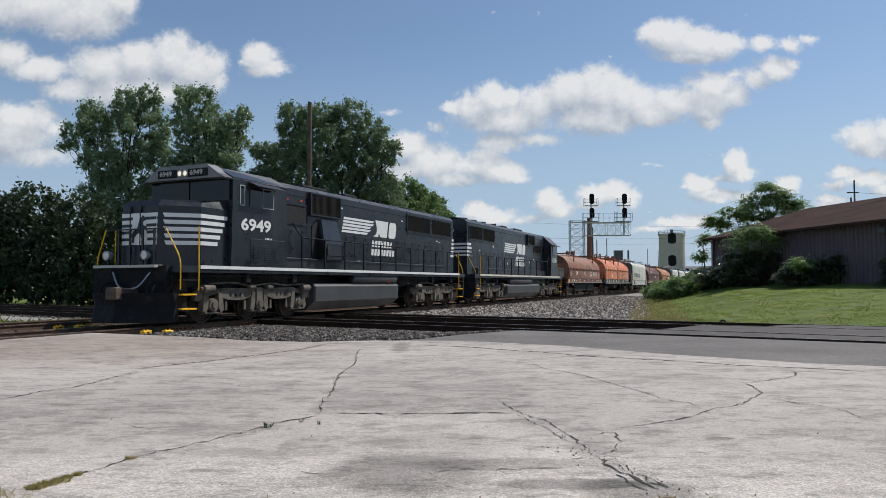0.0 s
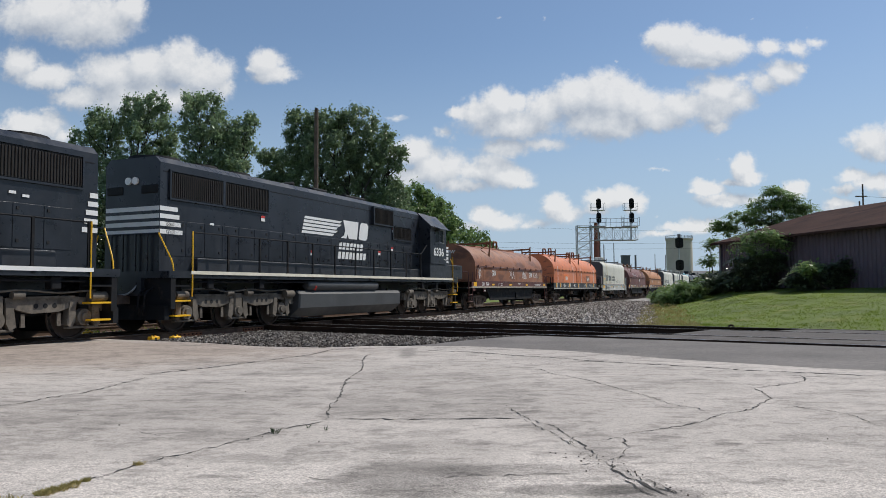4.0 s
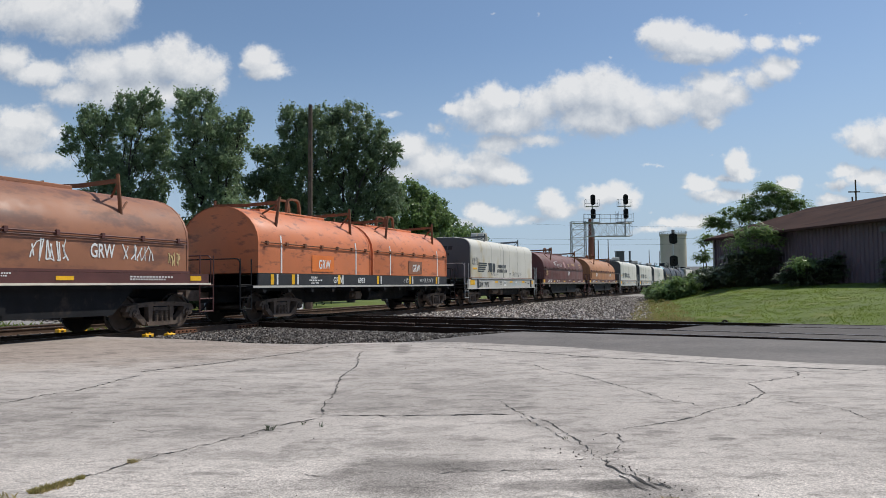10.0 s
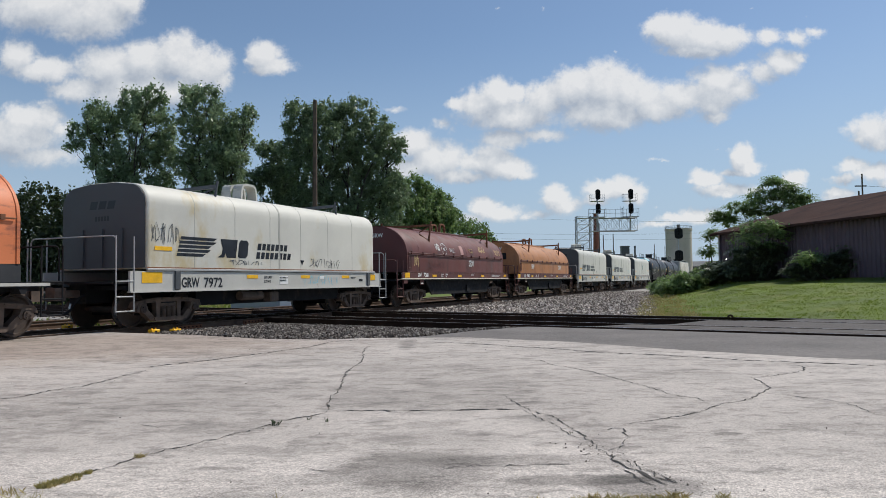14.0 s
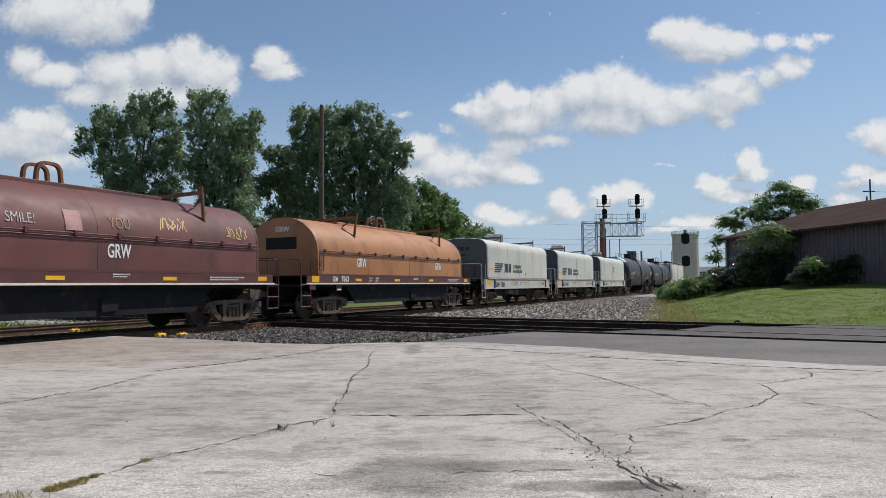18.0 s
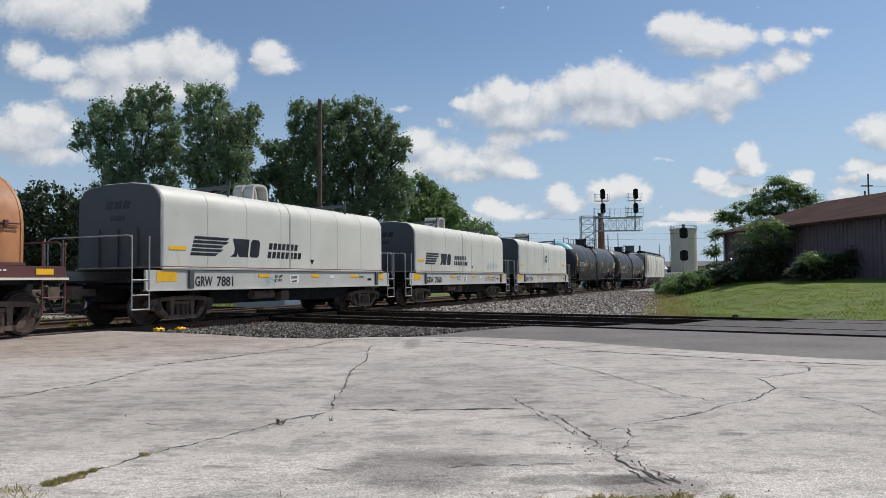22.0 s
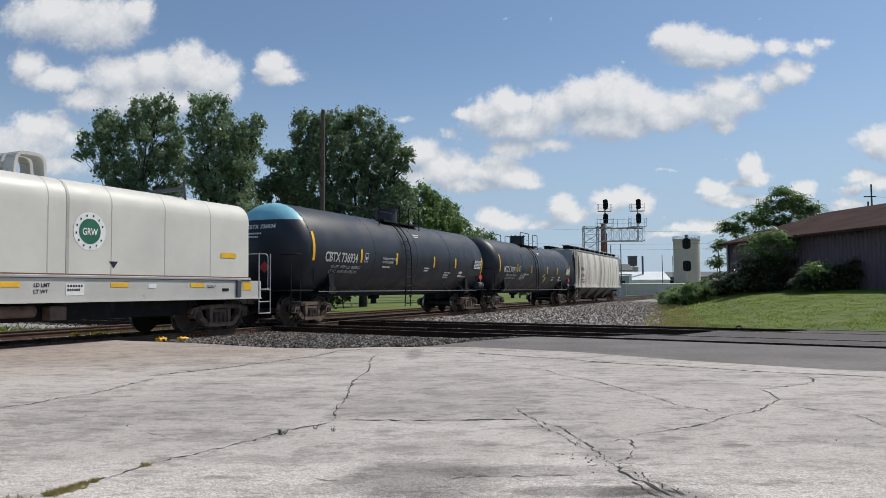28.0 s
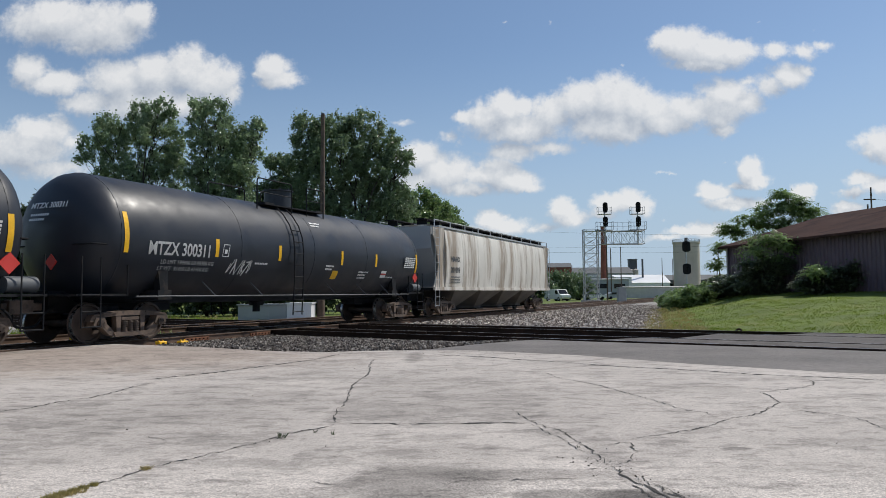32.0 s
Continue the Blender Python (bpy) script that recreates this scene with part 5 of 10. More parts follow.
def coil_double(length, label):
    """The orange wagon with two short hoods on a dark deck."""
    car = coil_base("coil_wagon", label, length, 1.4, 15.6, False, 2.9, 2.05)
    ring = arch(1.46, 1.50, 2.42, 3.56)
    for x0, x1 in ((1.27, 8.15), (8.35, 15.66)):
        hood(car, x0, x1, ring, M_HOODORANGE)
        for x in (x0 + (1.17 if x0 < 5 else 1.5), x1 - 1.08):
            band(car, x, ring[:4], M_WHITE, 0.07, 0.007, "white_strap")
            prong(car, x, 1 if x < (x0 + x1) / 2 else -1, 3.54, M_RUST, 1.46, 0.38, 0.055)
        for x in (x0 + 0.03, x1 - 0.03):
            band(car, x, ring, M_HOODORANGE, 0.07, 0.012, "edge_band")
        lifting_bail(car, (x0 + x1) / 2 + 0.15, 3.56, M_RUST, 1.2)
        bm = bmesh.new()
        box(bm, x0 + 1.6, x1 - 1.4, -0.3, 0.3, 3.52, 3.62, 0.015)
        part("crown_rib", bm, M_HOODORANGE, car)
        bm = bmesh.new()
        tube(bm, [(x0 + 0.1, -1.50, 2.42), (x1 - 0.1, -1.50, 2.40)], 0.018, 6)
        for k in range(7):
            xx = x0 + 0.4 + (x1 - x0 - 0.8) * k / 6
            box(bm, xx - 0.05, xx + 0.05, -1.53, -1.45, 2.36, 2.47)
        part("clamp_pipe", bm, M_RUST, car)
        xm = 4.15 if x0 < 5 else 11.5
        patch(car, xm, xm + 1.36, 1.58, 2.12, -1.475, M_ORANGEBOARD if x0 < 5 else M_HOODBROWN, "mark_board")
        owner_mark(car, xm + 0.38, 1.68, 0.75, 0.30, -1.482, M_WHITE)
    for side in (-1, 1):
        bm = bmesh.new()
        box(bm, 1.3, length - 1.5, side * 1.43 - 0.03, side * 1.43 + 0.03, 1.13, 1.49)
        part("side_board", bm, M_BOARD, car)
        bm = bmesh.new()
        box(bm, 0.9, length - 0.9, side * 1.40 - 0.16, side * 1.40 + 0.16, 1.03, 1.12)
        for k in range(12):
            xx = 1.5 + k * (length - 3.0) / 11
            prism(bm, [(xx - 0.12, 1.03), (xx + 0.12, 1.03), (xx + 0.05, 0.90), (xx - 0.05, 0.90)], side * 1.40 - 0.14, side * 1.40 + 0.14)
        part("deck_edge", bm, M_UNDER, car)
        bm = bmesh.new()
        box(bm, 0.92, length - 0.92, side * 1.565 - 0.006, side * 1.565 + 0.006, 1.055, 1.12)
        part("edge_strip", bm, M_SILLGREY, car)
    bm = bmesh.new()
    prism(bm, [(3.4, 0.945), (4.2, 0.52), (length - 4.2, 0.52), (length - 3.4, 0.945)], -0.4, 0.4)
    part("centre_girder", bm, M_UNDER, car)
    bm = bmesh.new()
    box(bm, 0.9, length - 0.9, -1.24, 1.24, 0.95, 1.1)
    part("underframe", bm, M_UNDER, car)
    bm = bmesh.new()
    cyl(bm, (8.8, -0.85, 0.74), (9.9, -0.85, 0.74), 0.22, seg=14)
    part("air_reservoir", bm, M_UNDER, car, smooth=40)
    bm = bmesh.new()
    box(bm, 7.5, 7.95, -1.2, -0.9, 0.6, 0.9, 0.03)
    cyl(bm, (7.4, -1.05, 0.75), (8.1, -1.05, 0.75), 0.08, seg=10)
    part("brake_valve", bm, M_TRUCK, car)
    for x in (1.9, 3.0, 5.8, 8.7, 11.6, 14.4):
        patch(car, x, x + 0.16, 1.15, 1.47, -1.462, M_YELLOW)
        patch(car, x + 0.3, x + 0.38, 1.15, 1.47, -1.462, M_WHITE, "white_strap")
    lettering("6953", 0.27, M_WHITE, car, pose(7.22, -1.466, 1.20), "number", bold=0.006)
    owner_mark(car, 5.5, 1.20, 0.62, 0.20, -1.462, M_WHITE)
    for words, z in (("RETURN", 1.34), ("GARY IND", 1.17)):
        lettering(words, 0.10, M_WHITE, car, pose(4.1, -1.466, z), "stencil", bold=0.002)
    small_print(car, 4.0, 1.26, 0.8, 1, -1.462, M_WHITE, 8, 0.05)
    for k, x in enumerate((11.0, 12.6, 13.4)):
        bm = bmesh.new()
        scribble(bm, x, 1.2, 0.7, 0.2, -1.462, 4, 0.009, 50 + k)
        tagged(part("graffiti", bm, M_WHITE, car), kind="stuff")
    for end, way in ((1.35, -1), (length - 1.45, 1)):
        end_rig(car, end, way * 0.95, M_UNDER, M_UNDER, 1.9)
    return car


def coil_grey(label, number, emblem, scrawls, seed):
    """A coil wagon with a tall box-like grey hood, dark ends and a light sill."""
    shell = M_HOODSTAINED if number == "7972" else M_HOODGREY
    length, x0, x1 = 14.2, 1.48, 12.74
    car = coil_base("coil_wagon", label, length, x0, x1, False, 2.5, 2.3)
    ring = boxy(1.46, 1.44, 3.62, 0.52)
    hood(car, x0, x1, ring, shell, r=0.09)
    for end, way in ((x0, -1), (x1, 1)):
        bm = bmesh.new()
        cz = 2.6
        pts = [(y * 0.955, cz + (z - cz) * 0.972) for y, z in ring]
        loft(bm, [[(end + way * 0.004, y, z) for y, z in pts], [(end + way * 0.03, y, z) for y, z in pts]])
        bmesh.ops.recalc_face_normals(bm, faces=bm.faces)
        part("end_sheet", bm, M_ENDGREY, car, "dark grey end sheet of the hood")
        for k in (-0.66, 0.0, 0.66):
            bm = bmesh.new()
            box(bm, min(end, end + way * 0.08), max(end, end + way * 0.08), k - 0.04, k + 0.04, 1.5, 2.45)
            part("end_rib", bm, M_ENDGREY, car)
        end_rig(car, end, way, M_SILVER, M_UNDER, 2.2)
    for k in range(1, 7):
        band(car, x0 + (x1 - x0) * k / 7, ring, M_SEAMGREY, 0.022, 0.002, "seam")
    band(car, x0 + (x1 - x0) * 0.47, ring, M_SEAMGREY, 0.07, 0.005, "strap")
    for x, lean in ((x0 + 2.6, 1), (x1 - 2.2, -1)):
        prong(car, x, lean, 3.66, M_ENDGREY, 1.40, 0.26, 0.04)
    lifting_bail(car, x0 + 5.2, 3.60, M_SILLGREY, 1.15, 0.17)
    for side in (-1, 1):
        bm = bmesh.new()
        box(bm, x0 - 0.03, x1 + 0.03, side * 1.48 - 0.03, side * 1.48 + 0.03, 1.395, 1.455, 0.01)
        part("hood_lip", bm, M_SILVER, car)
        bm = bmesh.new()
        box(bm, x0 - 0.02, x1 + 0.02, side * 1.464 - 0.008, side * 1.464 + 0.008, 1.455, 1.485)
        part("rust_line", bm, M_RUST, car, "line of rust along the foot of the hood")
        bm = bmesh.new()
        y = side * 1.44
        box(bm, 0.95, length - 0.95, y - 0.03, y + 0.03, 0.90, 1.385)
        box(bm, 0.95, length - 0.95, y - 0.07, y + 0.07, 0.87, 0.90)
        part("side_sill", bm, M_SILLGREY, car)
        for x in (2.45, length - 1.95):
            bm = bmesh.new()
            box(bm, x - 0.09, x + 0.09, side * 1.49 - 0.03, side * 1.49 + 0.03, 0.92, 1.40, 0.012)
            part("stake", bm, M_ENDGREY, car)
        bm = bmesh.new()
        box(bm, length - 2.6, length - 2.35, side * 1.475 - 0.012, side * 1.475 + 0.012, 1.1, 1.17, 0.008)
        part("handle", bm, M_UNDER, car)
    bm = bmesh.new()
    box(bm, 3.6, length - 3.4, -1.05, 1.05, 0.48, 0.925)
    part("centre_girder", bm, M_UNDER, car)
    bm = bmesh.new()
    box(bm, 0.9, length - 0.9, -1.38, 1.38, 0.93, 1.03)
    part("underframe", bm, M_UNDER, car)
    bm = bmesh.new()
    box(bm, 6.5, 6.9, -1.35, -1.05, 0.5, 0.8, 0.03)
    cyl(bm, (5.2, -1.2, 0.7), (6.2, -1.2, 0.7), 0.13, seg=12)
    part("brake_gear", bm, M_TRUCK, car)
    patch(car, 1.3, 1.95, 1.10, 1.36, -1.472, M_YELLOW)
    for x in (5.2, 7.9, 10.4):
        patch(car, x, x + 0.5, 1.20, 1.30, -1.472, M_YELLOW)
    patch(car, length - 1.75, length - 1.4, 1.12, 1.34, -1.472, M_YELLOW)
    lettering(number, 0.37, M_BLACKPAINT, car, pose(3.42, -1.476, 0.97), "number", bold=0.006)
    owner_mark(car, 2.6, 0.98, 0.66, 0.25, -1.472, M_BLACKPAINT)
    lettering("LD LMT", 0.11, M_BLACKPAINT, car, pose(6.0, -1.476, 1.20), "stencil", bold=0.002)
    lettering("LT WT", 0.11, M_BLACKPAINT, car, pose(6.0, -1.476, 1.07), "stencil", bold=0.002)
    patch(car, 6.75, 7.2, 1.02, 1.27, -1.470, M_WHITE, "weight_board")
    boards = {"7860": ("221800", "54200"), "7881": ("221900", "64100")}
    if number in boards:
        for words, x, z in zip(boards[number], (6.79, 6.82), (1.17, 1.05)):
            lettering(words, 0.11, M_BLACKPAINT, car, pose(x, -1.480, z), "stencil", bold=0.002)
    else:
        small_print(car, 6.78, 1.20, 0.4, 2, -1.477, M_BLACKPAINT, 6, 0.05)
    patch(car, 9.0, 9.25, 1.18, 1.28, -1.472, M_WHITE, "placard")
    small_print(car, 11.0, 1.22, 0.35, 2, -1.472, M_BLACKPAINT, 7, 0.025)
    if emblem == "stripes":
        ns_mark(car, x0 + 0.95, 1.78, 0.86, M_BLACKPAINT, -1.462, 1.72, wide=1.0)
        two_lines(car, x0 + 4.15, 1.78, 1.75, 0.46, M_BLACKPAINT, -1.462)
    else:
        bm = bmesh.new()
        for rr, y in ((0.42, -1.464),):
            bm.faces.new([bm.verts.new((x0 + 5.85 + rr * math.cos(a * math.pi / 16), y, 2.42 + rr * math.sin(a * math.pi / 16))) for a in range(32)])
        part("emblem", bm, M_WHITE, car, "white ring of a round emblem")
        bm = bmesh.new()
        bm.faces.new([bm.verts.new((x0 + 5.85 + 0.28 * math.cos(a * math.pi / 16), -1.468, 2.42 + 0.28 * math.sin(a * math.pi / 16))) for a in range(32)])
        part("emblem", bm, M_GREEN, car, "green disc of a round emblem")
        owner_mark(car, x0 + 5.65, 2.34, 0.40, 0.15, -1.468, M_WHITE)
        bm = bmesh.new()
        for k in range(12):
            a = math.radians(20 + k * 28)
            cx, cz = x0 + 5.85 + 0.35 * math.cos(a), 2.42 + 0.35 * math.sin(a)
            poly(bm, [(cx - 0.018, cz - 0.022), (cx + 0.018, cz - 0.022), (cx + 0.018, cz + 0.022), (cx - 0.018, cz + 0.022)], -1.469)
        tagged(part("emblem", bm, M_BLACKPAINT, car), kind="stuff")
        patch(car, x1 - 1.2, x1 - 0.6, 2.0, 2.14, -1.466, M_YELLOW, "warning_label")
    patch(car, x0 + 0.22, x0 + 0.80, 1.90, 2.0, -1.466, M_YELLOW, "warning_label")
    bm = bmesh.new()
    poly(bm, [(x0 + 6.5, 1.62), (x0 + 6.62, 1.78), (x0 + 6.38, 1.78)], -1.466)
    part("balance_mark", bm, M_BLACKPAINT, car)
    # the mark on the dark end
    bm = bmesh.new()
    bars(bm, 0, 0, 0.9, 0.2, 0, 3, 0.2, 0.3)
    bars(bm, 0.2, -0.3, 0.5, 0.12, 0, 5, 0.25)
    ob = tagged(part("emblem", bm, M_BLACKPAINT, car), kind="stuff")
    ob.matrix_basis = pose(x0 - 0.032, 0.45, 2.95, 0, 0, -90)
    for k, (x, z, w, h, t, dark) in enumerate(scrawls):
        bm = bmesh.new()
        scribble(bm, x0 + x, z, w, h, -1.464 if z > 1.45 else -1.472, t, 0.011, seed + k)
        tagged(part("graffiti", bm, M_ENDGREY if dark else M_BLUE, car), kind="stuff")
    return car


# ---- tank wagons ----
def tank_wagon(label, mark, number, blue_cap, scrawl):
    length, r, zc = 17.95, 1.57, 2.45
    x0, x1 = 0.62, 17.45
    car = thing("tank_wagon", label, "tank wagon", "wagons of the train")
    bm = bmesh.new()
    seg = 40
    prof = []
    for k in range(8):
        a = math.pi / 2 * k / 7
        prof.append((x0 + 0.78 - 0.78 * math.cos(a), max(r * math.sin(a), 0.02)))
    prof += [(x0 + 3.5, r), (8.7, r), (x1 - 3.5, r)]
    for k in range(7, -1, -1):
        a = math.pi / 2 * k / 7
        prof.append((x1 - 0.78 + 0.78 * math.cos(a), max(r * math.sin(a), 0.02)))
    rings = [[(x, q * math.cos(2 * math.pi * k / seg + math.pi / seg), zc + q * math.sin(2 * math.pi * k / seg + math.pi / seg)) for k in range(seg)] for x, q in prof]
    loft(bm, rings)
    bmesh.ops.recalc_face_normals(bm, faces=bm.faces)
    if blue_cap:
        bmesh.ops.bisect_plane(bm, geom=bm.verts[:] + bm.edges[:] + bm.faces[:], plane_co=(0, 0, zc + 0.95), plane_no=(0, 0, 1))
        for f in bm.faces:
            c = f.calc_center_median()
            if c.z > zc + 0.95 and c.x < x0 + 0.80:
                f.material_index = 1
    part("tank", bm, (M_TANK, M_BLUE), car, smooth=30)
    for x in (x0 + 0.80, 5.6, 9.2, 12.6, x1 - 0.80):
        bm = bmesh.new()
        rows = [[(x + dx, q * math.cos(2 * math.pi * k / seg), zc + q * math.sin(2 * math.pi * k / seg)) for k in range(seg)] for dx, q in ((-0.02, r - 0.01), (-0.02, r + 0.006), (0.02, r + 0.006), (0.02, r - 0.01))]
        loft(bm, rows, cap=False)
        bmesh.ops.recalc_face_normals(bm, faces=bm.faces)
        part("weld_band", bm, M_TANK, car, smooth=30)
    # stub sills, saddles, side pipe
    for end, way in ((0.0, 1), (length, -1)):
        coupler(car, end, way)
        a, b = sorted((end + way * 0.55, end + way * 4.2))
        bm = bmesh.new()
        box(bm, a, b, -0.28, 0.28, 0.70, 1.20)
        xb = end + way * 2.9
        for side in (-1, 1):
            prism(bm, [(xb - 0.10, 1.0), (xb + 0.14, 1.0), (xb + 0.10, 1.75), (xb - 0.22, 1.75)], side * 1.28 - 0.10, side * 1.28 + 0.10)
        box(bm, xb - 0.22, xb + 0.22, -1.4, 1.4, 0.98, 1.22)
        part("stub_sill", bm, M_UNDER, car)
        bogie(car, end + way * 2.08)
        bm = bmesh.new()
        a, b = sorted((end + way * 0.35, end + way * 1.75))
        box(bm, a, b, -1.42, 1.42, 1.08, 1.13)
        part("end_platform", bm, M_UNDER, car)
        for side in (-1, 1):
            y = side * 1.45
            bm = bmesh.new()
            for dx in (0.45, 0.95):
                tube(bm, [(end + way * dx, y, 0.38), (end + way * dx, y, 1.95)], 0.018, 6)
            for z in (0.40, 0.74, 1.10):
                tube(bm, [(end + way * 0.45, y, z), (end + way * 0.95, y, z)], 0.018, 6)
            part("corner_steps", bm, M_UNDER, car)
        bm = bmesh.new()
        tube(bm, rounded([(end + way * 1.72, -1.42, 1.1), (end + way * 1.72, -1.42, 2.25), (end + way * 0.75, -1.42, 2.25), (end + way * 0.75, 1.42, 2.25), (end + way * 1.72, 1.42, 2.25), (end + way * 1.72, 1.42, 1.1)], 0.15, 4), 0.02, 6)
        part("end_hand_rail", bm, M_UNDER, car)
        bm = bmesh.new()
        xx = end + way * 0.33
        cyl(bm, (xx, 0.55, 1.6), (xx + way * 0.05, 0.55, 1.6), 0.26, seg=16)
        part("brake_wheel", bm, M_UNDER, car)
    for side in (-1, 1):
        bm = bmesh.new()
        y = side * 1.50
        tube(bm, [(1.9, y, 1.06), (length - 1.9, y, 1.06)], 0.02, 6)
        for x in (4.6, 6.6, 10.6, 12.6, 14.4):
            tube(bm, [(x, y, 1.06), (x - 0.28, side * 1.06, 1.62)], 0.018, 5)
        part("side_hand_rail", bm, M_ENDGREY, car)
    # manway platform, ladders
    bm = bmesh.new()
    cyl(bm, (9.3, 0, zc + r - 0.06), (9.3, 0, zc + r + 0.50), 0.46, seg=20)
    cyl(bm, (9.3, 0, zc + r + 0.50), (9.3, 0, zc + r + 0.54), 0.52, seg=20)
    for k in range(8):
        a = k * math.pi / 4
        cyl(bm, (9.3 + 0.42 * math.cos(a), 0.42 * math.sin(a), zc + r + 0.52), (9.3 + 0.42 * math.cos(a), 0.42 * math.sin(a), zc + r + 0.60), 0.03, seg=6)
    part("manway", bm, M_TANK, car, smooth=40)
    bm = bmesh.new()
    box(bm, 7.4, 10.6, -0.95, -0.50, zc + r - 0.16, zc + r - 0.12)
    box(bm, 7.4, 10.6, 0.50, 0.95, zc + r - 0.16, zc + r - 0.12)
    box(bm, 7.4, 7.85, -0.95, 0.95, zc + r - 0.12, zc + r - 0.08)
    box(bm, 10.15, 10.6, -0.95, 0.95, zc + r - 0.12, zc + r - 0.08)
    part("top_platform", bm, M_UNDER, car)
    for y in (-0.95, 0.95):
        bm = bmesh.new()
        z = zc + r
        for a, b in ((7.0, 8.75), (9.6, 10.6)):
            tube(bm, rounded([(a, y, z - 0.45), (a, y, z + 0.62), (b, y, z + 0.62), (b, y, z - 0.45)], 0.12, 4), 0.022, 6)
            tube(bm, [(a, y, z + 0.2), (b, y, z + 0.2)], 0.014, 5)
        part("platform_rail", bm, M_UNDER, car, smooth=60)
    for side in (-1, 1):
        bm = bmesh.new()
        for x in (7.95, 8.42):
            line = [(x, side * 1.60, 0.45), (x, side * 1.66, 1.6), (x, side * 1.66, 2.45)]
            line += [(x, side * 1.66 * math.cos(a), zc + 1.66 * math.sin(a)) for a in (0.25, 0.5, 0.75, 0.95)]
            tube(bm, line, 0.022, 6)
        for k in range(8):
            z = 0.55 + 0.36 * k
            yy = side * (1.66 if z < zc else math.sqrt(max(1.66 ** 2 - (z - zc) ** 2, 0.1)))
            tube(bm, [(7.95, yy, z), (8.42, yy, z)], 0.016, 5)
        part("side_ladder", bm, M_UNDER, car)
    bm = bmesh.new()
    cyl(bm, (8.2, 0, 1.4), (8.2, 0, 0.75), 0.34, 0.22, 14)
    cyl(bm, (8.2, 0, 0.75), (8.2, 0, 0.55), 0.12, seg=10)
    box(bm, 5.4, 6.6, -0.4, 0.4, 0.95, 1.3, 0.05)
    tube(bm, [(4.5, 0.3, 1.15), (13.0, 0.3, 1.15)], 0.04, 6)
    part("outlet", bm, M_UNDER, car)

    def on_side(x, z):
        """Place and turn of a flat label that lies on the tank's near side."""
        a = math.asin(max(-1, min(1, (z - zc) / r)))
        return Matrix.Translation((x, -(r + 0.016) * math.cos(a), z)) @ pose(0, 0, 0, -math.degrees(a), 0, 0)

    def label_at(x, z, w, h, mat, name):
        """A label bent round the tank."""
        bm = bmesh.new()
        n = max(2, int(h / 0.12))
        rows = []
        for i in range(n + 1):
            zz = z + h * i / n
            y = -math.sqrt((r + 0.007) ** 2 - (zz - zc) ** 2)
            rows.append((bm.verts.new((x, y, zz)), bm.verts.new((x + w, y, zz))))
        for (p, q), (s, t) in zip(rows, rows[1:]):
            bm.faces.new((p, q, t, s))
        return part(name, bm, mat, car)
    for x, z, h in ((1.48, 2.08, 0.95), (4.52, 2.10, 0.48), (7.28, 2.10, 0.46), (10.8, 2.08, 0.48), (13.2, 2.10, 0.46), (16.6, 1.95, 0.75)):
        label_at(x, z, 0.13, h, M_YELLOW, "reflector")
    def painted(words, size, x, z, name, bold=0.0, stretch=1.0):
        """Words that follow the tank's curve."""
        ob = lettering(words, size, M_WHITE, car, Matrix.Identity(4), name, bold=bold, stretch=stretch)
        for v in ob.data.vertices:
            zz = z + v.co.z
            v.co = (x + v.co.x, -math.sqrt((r + 0.018) ** 2 - (zz - zc) ** 2), zz)
        ob.data.update()
    painted(mark + " " + number, 0.45, 2.20, 2.08, "number", 0.011, 0.80)
    heavy = number == "300311"
    for k, (txt, x, z) in enumerate((("LD LMT 194600 LB 88300 KG", 2.65, 1.86), ("LT WT  91400 LB 41400 KG", 2.60, 1.70)) if heavy else (("LD LMT  195700 LB  88750 KG", 2.65, 1.86), ("LT WT  90300 LBS 40950 KG", 2.60, 1.70))):
        painted(txt, 0.15, x, z, "stencil")
    if not heavy:
        for words, z in (("THERMAL PROTECTION", 2.26), ("SYSTEM EQUIPPED", 2.13)):
            painted(words, 0.12, 6.15, z, "stencil", 0.002, 0.9)
    bm = bmesh.new()
    for q in ((0, 0, 0.25, 0.02), (0, 0.32, 0.25, 0.02), (0, 0, 0.02, 0.34), (0.23, 0, 0.02, 0.34), (0.08, 0.08, 0.10, 0.12)):
        poly(bm, [(q[0], q[1]), (q[0] + q[2], q[1]), (q[0] + q[2], q[1] + q[3]), (q[0], q[1] + q[3])], -0.004)
    part("class_mark", bm, M_WHITE, car).matrix_basis = on_side(4.78, 2.12)
    for x, z, w, rows in ((6.2, 1.96, 0.6, 1), (9.3, 3.4, 0.6, 2), (9.9, 2.0, 0.5, 2), (12.1, 1.85, 0.7, 3), (14.2, 1.70, 0.6, 1)):
        bm = bmesh.new()
        for k in range(rows):
            bars(bm, 0, -0.11 * k, w * (0.8 if k else 1), 0.055, 0, 8, 0.3)
        tagged(part("stencil", bm, M_WHITE, car), kind="stuff").matrix_basis = on_side(x, z)
    label_at(15.5, 2.10, 0.98, 0.48, M_TANK, "test_board")
    bm = bmesh.new()
    for k in range(6):
        bars(bm, 0.03, 0.03 + 0.075 * k, 0.92, 0.05, -0.006, 5, 0.12)
    tagged(part("stencil", bm, M_WHITE, car), kind="stuff").matrix_basis = on_side(15.5, 2.10)
    bm = bmesh.new()
    cyl(bm, (16.75, -1.22, 1.32), (17.45, -1.22, 1.32), 0.17, seg=16)
    part("brake_reservoir", bm, M_ENDGREY, car, smooth=40)
    label_at(13.8, 1.70, 0.40, 0.26, M_WHITE, "warning_label")
    label_at(13.8, 1.80, 0.40, 0.06, M_RED, "warning_label")
